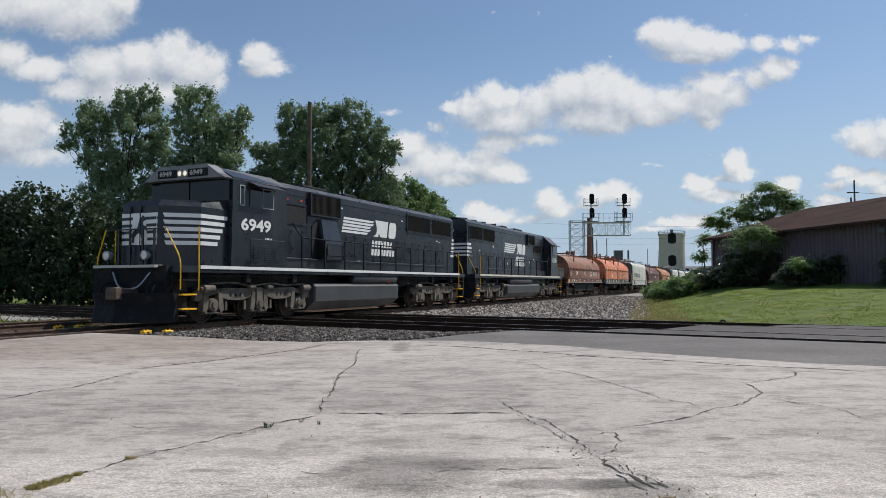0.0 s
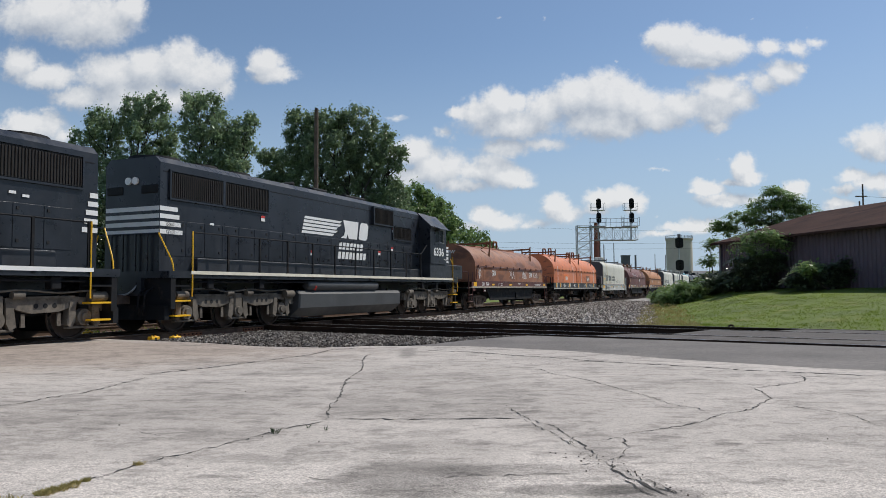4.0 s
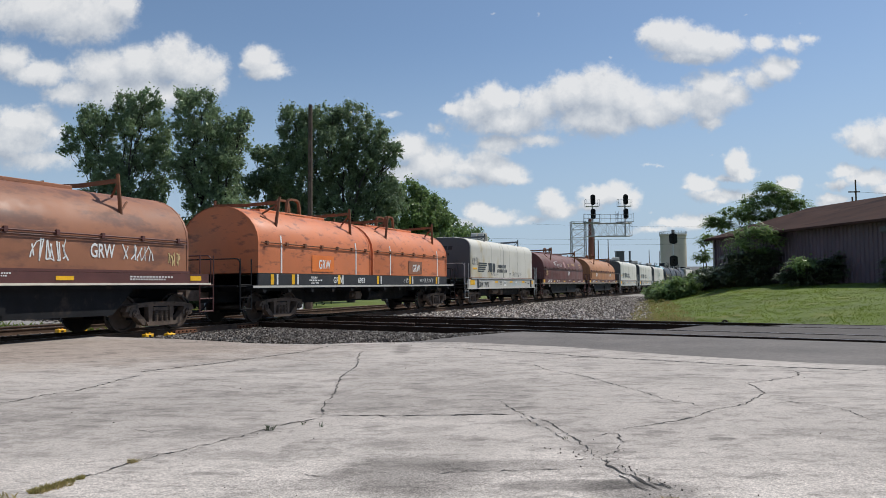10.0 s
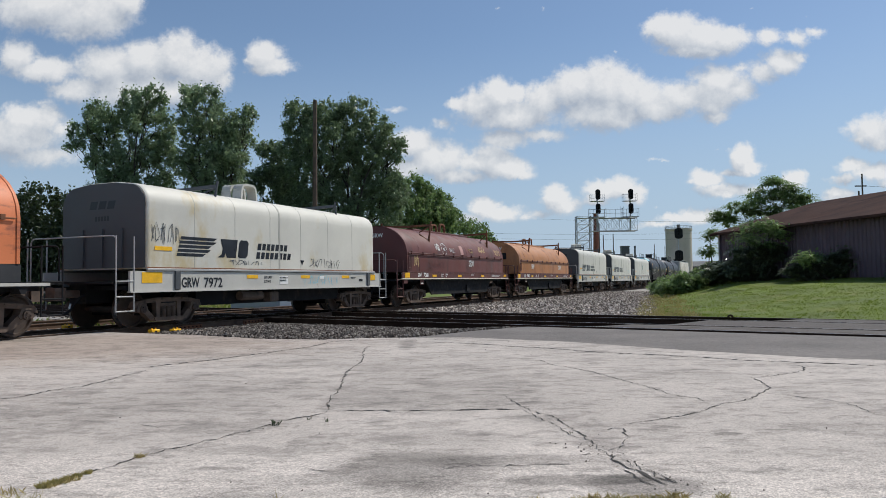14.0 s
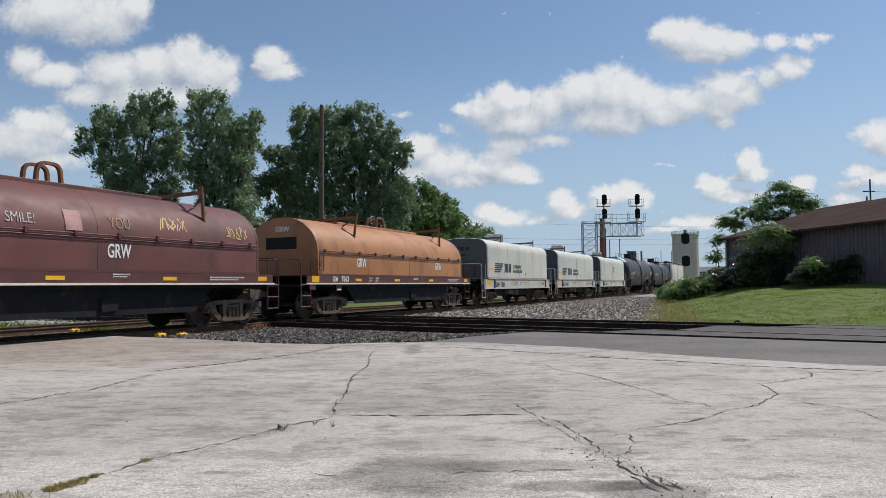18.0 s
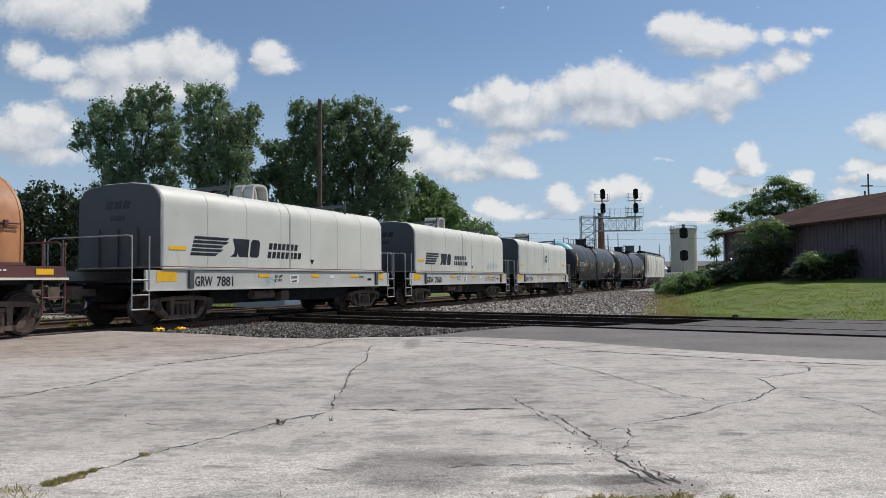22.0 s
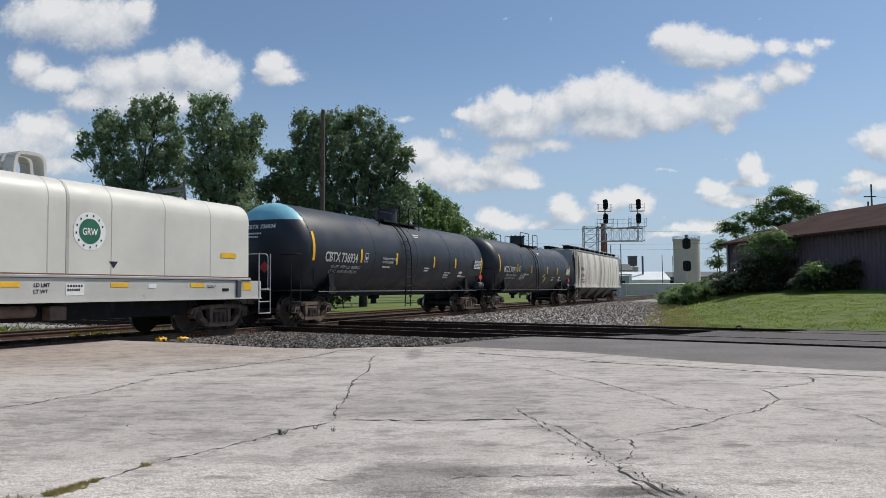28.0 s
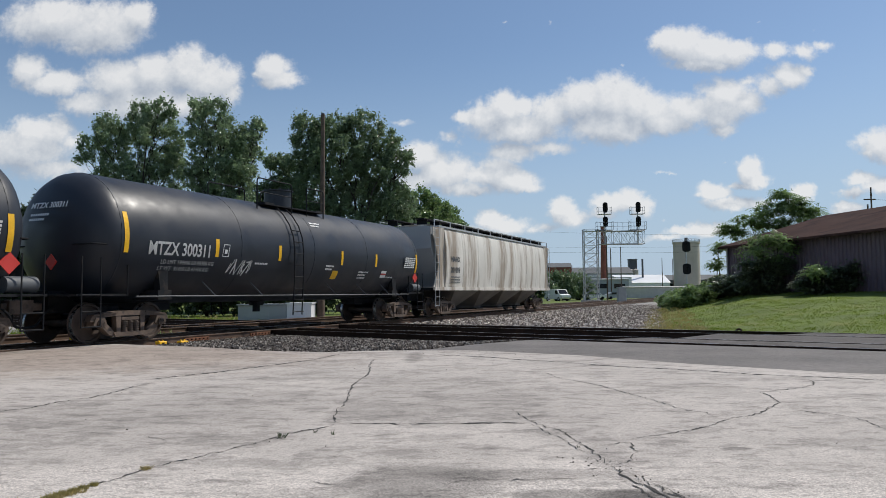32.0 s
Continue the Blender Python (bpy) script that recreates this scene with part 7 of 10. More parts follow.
        for i in range(4):
            z = 2.248 + 0.185 * i
            for y0, y1 in ((-0.60, -0.30 + 0.02 * i), (0.28 - 0.02 * i, 0.60)):
                box(bm, n0 - 0.018, n0, y0, y1, z, z + 0.077)
        tagged(lp("nose_bar", bm, M_BLACKPAINT), kind="stuff")
        bm = bmesh.new()
        for y in (-0.05, 0.30):
            box(bm, n0 - 0.03, n0 + 0.02, y - 0.012, y + 0.012, 1.7, 3.2)
        lp("nose_door_edge", bm, M_BLACKPAINT)
    else:
        bm = bmesh.new()
        loft(bm, [[(n0, -0.92, deck), (n1, -0.92, deck), (n1, 0.92, deck), (n0, 0.92, deck)], [(n0, -0.92, 2.9), (n1, -0.92, 3.1), (n1, 0.92, 3.1), (n0, 0.92, 2.9)], [(n0 + 0.2, -0.7, 3.08), (n1, -0.75, 3.30), (n1, 0.75, 3.30), (n0 + 0.2, 0.7, 3.08)]])
        bmesh.ops.recalc_face_normals(bm, faces=bm.faces)
        lp("nose", bm, M_BLACKPAINT, smooth=20)
        for i in range(5):
            bm = bmesh.new()
            z = 2.35 + 0.17 * i
            for side in (-1, 1):
                bm.faces.new([bm.verts.new((x, side * 0.928, zz)) for x, zz in ((n0 + 0.35, z), (n0 + 0.85, z), (n0 + 0.85, z + 0.11), (n0 + 0.35, z + 0.11))])
            lp("nose_stripe", bm, M_WHITE)
        bm = bmesh.new()
        box(bm, n0 - 0.1, c1 - 0.02, -1.47, -0.9, deck, 2.22, 0.02)
        box(bm, n0 - 0.1, c1 - 0.02, 0.9, 1.47, deck, 2.22, 0.02)
        lp("battery_box", bm, M_GREYPANEL)
        for k in range(4):
            bm = bmesh.new()
            for j in range(4):
                box(bm, n0 + 0.2 + k * 0.32, n0 + 0.42 + k * 0.32, -1.485, -1.465, 2.0 + 0.045 * j, 2.022 + 0.045 * j)
            lp("vent", bm, M_DARK)
    # cab
    zc, zt = 4.14 if not flip else 3.92, 4.46 if not flip else 4.50
    bm = bmesh.new()
    low = deck if not flip else 2.22
    prof = [(-1.5, low), (-1.5, zc), (-0.85, zt), (0.85, zt), (1.5, zc), (1.5, low)]
    lean = 0.10
    loft(bm, [[(c0 + (lean * max(0, z - 3.5)), y, z) for y, z in prof], [(c1, y, z) for y, z in prof]])
    bmesh.ops.recalc_face_normals(bm, faces=bm.faces)
    lp("cab", bm, M_BLACKPAINT)
    bm = bmesh.new()
    off = 0.30
    prof2 = [(-1.56, zc - 0.03), (-0.87, zt + 0.02), (0.87, zt + 0.02), (1.56, zc - 0.03), (1.54, zc - 0.07), (0.85, zt - 0.03), (-0.85, zt - 0.03), (-1.54, zc - 0.07)]
    loft(bm, [[(c0 - off, y * 0.96, z - 0.02) for y, z in prof2], [(c1 + 0.02, y, z) for y, z in prof2]])
    bmesh.ops.recalc_face_normals(bm, faces=bm.faces)
    lp("cab_roof", bm, M_ROOFGREY if not flip else M_GREYPANEL)
    bm = bmesh.new()
    prof3 = [(-1.44, zt - 0.36), (-0.86, zt + 0.04), (0.86, zt + 0.04), (1.44, zt - 0.36)] if not flip else [(-1.22, zt - 0.36), (-0.80, zt + 0.01), (0.80, zt + 0.01), (1.22, zt - 0.36)]
    loft(bm, [[(c0 - off - 0.01, y, z) for y, z in prof3], [(c0 + 0.15, y, z) for y, z in prof3]])
    bmesh.ops.recalc_face_normals(bm, faces=bm.faces)
    lp("brow", bm, M_GREYCAB)
    xb = c0 - off - 0.014
    for y in (-0.56, 0.56):
        bm = bmesh.new()
        box(bm, xb - 0.03, xb + 0.01, y - 0.36, y + 0.36, zt - 0.30, zt - 0.07, 0.02)
        nb = lp("number_board", bm, M_DARK)
        if not flip:
            lettering(number, 0.20, M_SILLGREY, nb, pose(xb - 0.036, y + 0.27, zt - 0.25, 0, 0, -90), "number", bold=0.006, stretch=1.15)
    for y in (-0.10, 0.10):
        bm = bmesh.new()
        lathe(bm, [(-0.05, 0.10), (0.02, 0.10), (0.03, 0.075), (0.0, 0.07), (-0.01, 0.01)], 16, Matrix.Translation((xb, y, zt - 0.19)) @ pose(0, 0, 0, 0, 0, 90))
        lp("headlight", bm, M_STEEL, smooth=40)
        bm = bmesh.new()
        cyl(bm, (xb - 0.012, y, zt - 0.19), (xb - 0.006, y, zt - 0.19), 0.068, seg=14)
        lp("headlight_lens", bm, M_LAMP)
    # windscreen and side windows
    wz0 = 3.44 if not flip else 3.35
    for y0, y1 in ((-1.43, -0.025), (0.025, 1.43)) if not flip else ((-1.25, -0.70), (-0.64, -0.05), (0.05, 0.64), (0.70, 1.25)):
        bm = bmesh.new()
        box(bm, c0 - 0.02, c0 + 0.05, y0, y1, wz0 + 0.03, zt - 0.38 if abs(y0 + y1) < 1.5 or not flip else zc - 0.04)
        lp("windscreen_pane", bm, M_GLASS)
    s0 = c0 + 0.38 if not flip else c0 + 0.35
    panes = ((s0, s0 + 0.16), (s0 + 0.45, s0 + 1.0), (s0 + 1.04, s0 + 1.55)) if not flip else ((s0, s0 + 0.42), (s0 + 0.46, s0 + 0.92))
    up = 0.26 if not flip else 0.10
    for side in (-1, 1):
        for k, (a, b) in enumerate(panes):
            bm = bmesh.new()
            box(bm, a, b, side * 1.50 - 0.02, side * 1.50 + 0.008, 3.12 + up, 3.66 + up)
            w = lp("side_window", bm, M_GLASS)
            bm = bmesh.new()
            for q in ((a - 0.03, a, 3.09 + up, 3.69 + up), (b, b + 0.03, 3.09 + up, 3.69 + up), (a, b, 3.09 + up, 3.12 + up), (a, b, 3.66 + up, 3.69 + up)):
                box(bm, q[0], q[1], side * 1.50 - 0.02, side * 1.50 + 0.016, q[2], q[3])
            lp("window_frame", bm, M_SILVER if k != 1 else M_BLACKPAINT, w)
        bm = bmesh.new()
        a, b = panes[-2][0] - 0.1, panes[-1][1] + 0.2
        y = side * 1.5
        loft(bm, [[(q, y, 3.80 + up), (q, y + side * 0.34, 3.66 + up), (q, y + side * 0.34, 3.69 + up), (q, y, 3.83 + up)] for q in (a, b)])
        bmesh.ops.recalc_face_normals(bm, faces=bm.faces)
        lp("sun_visor", bm, M_GREYPANEL)
    nx = X(c0 + 0.40) if not flip else X(c1 - 0.32)
    lettering(number, 0.47 if not flip else 0.50, M_WHITE, loco, pose(nx, -1.512, 2.66 if not flip else 2.60), "number", bold=0.014, stretch=1.52 if not flip else 1.14)
    small_print(loco, nx + 1.15, 2.42, 0.34, 1, -1.508, M_WHITE, 5, 0.05)
    # long hood
    h0, h1 = c1, length - 0.95
    bm = bmesh.new()
    hp = [(-hw, deck), (-hw, hood_top - 0.16), (-hw + 0.16, hood_top), (hw - 0.16, hood_top), (hw, hood_top - 0.16), (hw, deck)]
    loft(bm, [[(x, y, z) for y, z in hp] for x in (h0, (h0 + h1) / 2, h1)])
    bmesh.ops.recalc_face_normals(bm, faces=bm.faces)
    lp("long_hood", bm, M_BLACKPAINT, smooth=15)
    # the low duct along the foot of the hood, and shallow doors with their latches down both sides
    for side in (-1, 1):
        bm = bmesh.new()
        box(bm, h0 + 0.05, h1 - 1.2, side * (hw + 0.09) - 0.09, side * (hw + 0.09) + 0.09, deck, 1.95, 0.012)
        lp("walkway_duct", bm, M_GREYPANEL)
    x = h0 + 0.2
    while x < h1 - 0.8:
        w = 0.72
        for side in (-1, 1):
            bm = bmesh.new()
            box(bm, x, x + w - 0.035, side * hw - 0.012, side * hw + 0.012, 1.99, 2.92, 0.006)
            door = lp("hood_door", bm, M_BLACKPAINT)
            bm = bmesh.new()
            y = side * (hw + 0.014)
            for z in (2.10, 2.78):
                box(bm, x + 0.07, x + 0.13, y - 0.012, y + 0.012, z, z + 0.07)
            tagged(lp("door_latch", bm, M_DARK, door), kind="stuff")
        x += w
    for side in (-1, 1):
        bm = bmesh.new()
        box(bm, h0 + 0.1, h1 - 0.1, side * hw - 0.008, side * hw + 0.008, hood_top - 0.40, hood_top - 0.375)
        lp("hood_seam", bm, M_UNDER)
    for kind, a, b, z0, z1 in spec["grilles"]:
        for side in (-1, 1):
            bm = bmesh.new()
            d = 0.10 if kind == "box" else 0.03
            y = side * hw
            if kind == "open":
                box(bm, a, b, y - 0.015, y + 0.015, z0, z1)
                gr = lp("air_intake", bm, M_DARK)
                bm = bmesh.new()
                for q in ((a - 0.05, a, z0 - 0.05, z1 + 0.05), (b, b + 0.05, z0 - 0.05, z1 + 0.05), (a, b, z0 - 0.05, z0), (a, b, z1, z1 + 0.05)):
                    box(bm, q[0], q[1], y - 0.035, y + 0.035, q[2], q[3])
                lp("intake_frame", bm, M_BLACKPAINT, gr)
                continue
            box(bm, a, b, y - d, y + d, z0, z1, 0.015)
            gr = lp("grille", bm, M_SCREEN if kind == "box" else M_DARK)
            bm = bmesh.new()
            n = int((b - a) / 0.075)
            for k in range(n):
                xx = a + 0.04 + (b - a - 0.08) * k / max(n - 1, 1)
                box(bm, xx - 0.012, xx + 0.012, y - d - 0.016, y + d + 0.016, z0 + 0.04, z1 - 0.04)
            tagged(lp("grille_slat", bm, M_SCREEN, gr), kind="stuff")
            bm = bmesh.new()
            for q in ((a - 0.05, a, z0 - 0.05, z1 + 0.05), (b, b + 0.05, z0 - 0.05, z1 + 0.05), (a, b, z0 - 0.05, z0), (a, b, z1, z1 + 0.05)):
                box(bm, q[0], q[1], y - d - 0.02, y + d + 0.02, q[2], q[3])
            lp("grille_frame", bm, M_BLACKPAINT, gr)
    for a, b, z0, z1, z2 in spec["ducts"]:
        for side in (-1, 1):
            bm = bmesh.new()
            loft(bm, [[(a, side * hw, z0), (b, side * hw, z0), (b - 0.1, side * hw, z2), (a + 0.1, side * hw, z2)], [(a, side * (hw + 0.42), z0), (b, side * (hw + 0.42), z0), (b - 0.15, side * (hw + 0.12), z2), (a + 0.15, side * (hw + 0.12), z2)]])
            box(bm, a - 0.05, b + 0.1, side * hw - (0.46 if side < 0 else 0), side * hw + (0.46 if side > 0 else 0), z0 - 0.12, z0)
            bmesh.ops.recalc_face_normals(bm, faces=bm.faces)
            duct = lp("blower_duct", bm, M_BLACKPAINT)
            bm = bmesh.new()
            loft(bm, [[(a - 0.30, side * (hw + 0.01), z0 - 0.45), (a - 0.02, side * (hw + 0.01), z0 - 0.45), (a + 0.08, side * (hw + 0.01), z2), (a - 0.30, side * (hw + 0.01), z2 - 0.25)],
                      [(a - 0.30, side * (hw + 0.03), z0 - 0.45), (a - 0.02, side * (hw + 0.03), z0 - 0.45), (a + 0.08, side * (hw + 0.03), z2), (a - 0.30, side * (hw + 0.03), z2 - 0.25)]])
            bmesh.ops.recalc_face_normals(bm, faces=bm.faces)
            lp("duct_mouth", bm, M_DARK, duct)
            bm = bmesh.new()
            box(bm, a + 0.05, b - 0.05, side * (hw + 0.44) - 0.012, side * (hw + 0.44) + 0.012, z0 + 0.02, z0 + 0.42, 0.006)
            lp("duct_plate", bm, M_GREYPANEL, duct)
    for kind, c in spec["roof"]:
        bm = bmesh.new()
        if kind == "fan":
            cyl(bm, (c, 0, hood_top - 0.01), (c, 0, hood_top + 0.10), 0.70, 0.66, 20)
            cyl(bm, (c, 0, hood_top + 0.10), (c, 0, hood_top + 0.12), 0.25, seg=12)
            lp("cooling_fan", bm, M_UNDER)
        elif kind == "stack":
            box(bm, c - 0.5, c + 0.5, -0.3, 0.3, hood_top - 0.01, hood_top + 0.22, 0.04)
            lp("exhaust_stack", bm, M_UNDER)
        elif kind == "horn":
            for k in range(3):
                cyl(bm, (c, -0.16 + 0.16 * k, hood_top + 0.16), (c - 0.4, -0.2 + 0.2 * k, hood_top + 0.18), 0.025, 0.09, 10)
            box(bm, c - 0.06, c + 0.06, -0.22, 0.22, hood_top - 0.01, hood_top + 0.14)
            lp("horn", bm, M_UNDER)
        else:
            box(bm, c - 0.8, c + 0.8, -0.62, 0.62, hood_top - 0.01, hood_top + 0.14, 0.04)
            lp("roof_box", bm, M_UNDER)
    for k, (x, y) in enumerate(((c0 + 0.2, -0.3), (c0 + 0.9, 0.3), (c0 + 1.2, -0.1))):
        bm = bmesh.new()
        box(bm, x, x + 0.55, y - 0.28, y + 0.28, zt + 0.0, zt + 0.11, 0.03)
        lp("roof_unit", bm, M_UNDER)
    # side handrails with their posts
    for side in (-1, 1):
        y = side * 1.46
        r0, r1 = h0 + 0.35, length - 1.6
        bm = bmesh.new()
        line = [(r0, y, 3.05 if not flip else 3.0), (r0 + 0.55, y, 2.60), (r1 - 3.2, y, 2.60), (r1, y, 2.60)]
        tube(bm, rounded(line, 0.15, 3), 0.02, 6)
        lp("hand_rail", bm, M_UNDER, smooth=60)
        n = 10
        for k in range(n + 1):
            xx = r0 + 0.6 + (r1 - r0 - 0.6) * k / n
            bm = bmesh.new()
            box(bm, xx - 0.032, xx + 0.032, y - 0.02, y + 0.02, 1.42, 2.62)
            box(bm, xx - 0.05, xx + 0.05, y - 0.03, y + 0.03, 1.44, 1.62)
            lp("rail_post", bm, M_UNDER)
    # fuel tank and air reservoirs
    f0, f1, fz = spec["fuel"]
    bm = bmesh.new()
    fp = [(-1.05, 0.20), (-1.40, 0.50), (-1.42, fz - 0.12), (-1.30, fz), (1.30, fz), (1.42, fz - 0.12), (1.40, 0.50), (1.05, 0.20)]
    loft(bm, [[(f0, y * 0.97, z) for y, z in fp], [(f0 + 0.05, y, z) for y, z in fp], [(f1 - 0.05, y, z) for y, z in fp], [(f1, y * 0.97, z) for y, z in fp]])
    bmesh.ops.recalc_face_normals(bm, faces=bm.faces)
    ft = lp("fuel_tank", bm, M_TANKGREY, smooth=30)
    bm = bmesh.new()
    cyl(bm, (f1 - 0.9, -1.36, fz + 0.02), (f1 - 0.9, -1.42, fz + 0.16), 0.06, seg=10)
    lp("fuel_filler", bm, M_RED, ft)
    for side in (-1, 1):
        bm = bmesh.new()
        a, b = spec["reservoir"]
        lathe(bm, [(a, 0.03), (a + 0.02, 0.12), (a + 0.10, 0.17), (b - 0.10, 0.17), (b - 0.02, 0.12), (b, 0.03)], 16, Matrix.Translation((0, side * 1.28, fz + 0.17)) @ pose(0, 0, 0, 0, 0, -90))
        lp("air_reservoir", bm, M_TANKGREY, smooth=40)
    for x in spec["bogies"]:
        loco_bogie(loco, X(x))
    # pipes and boxes under the walkway
    for k, x in enumerate((c0 + 0.9, c1 + 0.6, h1 - 1.4, h1 - 3.6)):
        bm = bmesh.new()
        box(bm, x - 0.12, x + 0.12, -1.42, -1.2, 1.12, 1.40, 0.02)
        lp("junction_box", bm, M_UNDER)
    for a, b in ((1.6, 6.8), (length - 7, length - 1.6)):
        bm = bmesh.new()
        tube(bm, [(a, -1.36, 1.33), (b, -1.36, 1.30)], 0.03, 6)
        lp("brake_pipe", bm, M_UNDER)
    # marks on the hood
    k, lx, lz = spec["mark"]
    lx0, _ = span(lx, lx + 4.6)
    ns_mark(loco, lx0, lz, k, M_WHITE, -hw - 0.002)
    two_lines(loco, lx0 + 2.3 * k, lz - 0.80 * k, 2.1 * k, 0.62 * k, M_WHITE, -hw - 0.010)
    tags = ((h0 + 0.7, 3.86, M_RED), (h0 + 1.5, 3.86, M_RED), (lx - 0.1, lz + 0.85, M_WHITE), (lx + 5.0, lz + 0.75, M_WHITE), (lx + 1.2, lz - 1.1, M_WHITE), (h1 - 2.2, 3.1, M_WHITE), (h1 - 1.9, 3.05, M_WHITE)) if not flip else ((lx + 1.2, lz - 1.1, M_WHITE), (h1 - 2.0, 2.9, M_WHITE))
    for x, z, mat in tags:
        a, b = span(x, x + 0.16)
        patch(loco, a, b, z, z + 0.06, -hw - 0.016, mat, "warning_label")
    for x, z in ((lx - 0.6, lz + 0.98), (lx - 2.1, lz + 0.45), (lx - 2.0, lz - 0.35), (lx + 6.6, lz + 0.2), (lx + 3.9, lz - 0.75), (lx - 0.9, lz - 0.55)) if flip else ():
        if h0 + 0.1 < x < h1 - 0.5:
            a, b = span(x, x + 0.18)
            patch(loco, a, b, z, z + 0.17, -hw - 0.016, M_WHITE, "warning_label")
            patch(loco, a, b, z + 0.10, z + 0.17, -hw - 0.020, M_RED, "warning_label")
    # ditch lights on the front platform
    if not flip:
        for y in (-0.34, 1.0):
            bm = bmesh.new()
            lathe(bm, [(-0.12, 0.03), (-0.10, 0.10), (0.0, 0.128), (0.09, 0.128), (0.10, 0.11), (0.06, 0.105)], 18, Matrix.Translation((0.86, y, 1.86)) @ pose(0, 0, 0, 0, 0, 90), caps=False)
            dl = lp("ditch_light", bm, M_STEEL, smooth=40)
            bm = bmesh.new()
            cyl(bm, (0.79, y, 1.86), (0.80, y, 1.86), 0.105, seg=18)
            lp("lens", bm, M_LENS, dl)
            bm = bmesh.new()
            box(bm, 0.84, 0.92, y - 0.03, y + 0.03, 1.58, 1.75)
            lp("bracket", bm, M_BLACKPAINT, dl)
        for i in range(5):
            for side in (-1, 1):
                bm = bmesh.new()
                z = 2.42 + 0.20 * i
                box(bm, h1 - 0.42 + 0.05 * i, h1 + 0.004, side * (hw + 0.016) - 0.003, side * (hw + 0.016) + 0.003, z, z + 0.115)
                lp("end_stripe", bm, M_WHITE)
        # louvred door under the cab
        for side in (-1, 1):
            bm = bmesh.new()
            box(bm, c0 + 0.86, c0 + 2.55, side * 1.50 - 0.012, side * 1.50 + 0.012, 1.66, 2.42, 0.008)
            d = lp("louvre_door", bm, M_BLACKPAINT)
            bm = bmesh.new()
            for a in (0.98, 1.52, 2.06):
                for j in range(8):
                    box(bm, c0 + a, c0 + a + 0.42, side * 1.515 - 0.008, side * 1.515 + 0.008, 1.76 + 0.06 * j, 1.785 + 0.06 * j)
            tagged(lp("louvre", bm, M_GREYPANEL, d), kind="stuff")
    else:
        # white bars and light on the leading end of the hood
        for i in range(4):
            bm = bmesh.new()
            z = 2.55 + 0.2 * i
            box(bm, h1 - 0.005, h1 + 0.006, -0.93, 0.93, z, z + 0.115)
            lp("end_stripe", bm, M_WHITE)
            bm = bmesh.new()
            box(bm, h1 - 0.8 + 0.06 * i, h1, -0.962, -0.95, z, z + 0.115)
            lp("end_stripe", bm, M_WHITE)
        for y in (-0.12, 0.12):
            bm = bmesh.new()
            cyl(bm, (h1 - 0.02, y, 3.95), (h1 + 0.05, y, 3.95), 0.10, seg=14)
            lp("headlight", bm, M_LENS)
        for y in (-0.6, 0.6):
            bm = bmesh.new()
            box(bm, h1 - 0.02, h1 + 0.03, y - 0.28, y + 0.28, 3.6, 3.82, 0.02)
            lp("number_board", bm, M_DARK)
    return loco


def build_locomotives():
    a = locomotive("black locomotive with white nose stripes at the head of the train", 21.7, False, "6949", M_WHITE, (2.85, 5.5), (0.95, 2.86), 4.42, {
        "grilles": (("open", 6.05, 7.45, 3.12, 3.72), ("box", 7.6, 9.5, 3.50, 4.20), ("flat", 15.35, 17.8, 3.42, 4.12), ("flat", 17.95, 20.3, 3.42, 4.12)),
        "ducts": ((8.05, 9.35, 2.05, 2.0, 3.35),),
        "roof": (("box", 8.5), ("stack", 11.6), ("fan", 16.2), ("fan", 17.8), ("fan", 19.4), ("horn", 14.4)),
        "fuel": (7.3, 13.6, 1.12), "reservoir": (9.9, 13.5), "bogies": (4.5, 18.15), "mark": (0.99, 9.75, 3.02)})
    TRAIN.append((a, 0.0))
    b = locomotive("black six-axle locomotive running backwards, its cab towards the wagons", 20.6, True, "6336", M_CREAM, (2.35, 4.15), (0.42, 2.36), 4.56, {
        "grilles": (("flat", 5.05, 6.75, 3.18, 3.72), ("box", 6.9, 8.5, 3.70, 4.32), ("flat", 15.2, 17.2, 3.5, 4.2), ("flat", 17.3, 19.3, 3.5, 4.2)),
        "ducts": (),
        "roof": (("box", 9.2), ("stack", 11.2), ("fan", 15.9), ("fan", 17.4), ("fan", 18.9), ("horn", 13.2)),
        "fuel": (6.95, 14.1, 1.06), "reservoir": (8.8, 13.6), "bogies": (3.5, 16.9), "mark": (0.99, 8.75, 3.0)})
    TRAIN.append((b, 21.73))


build_locomotives()

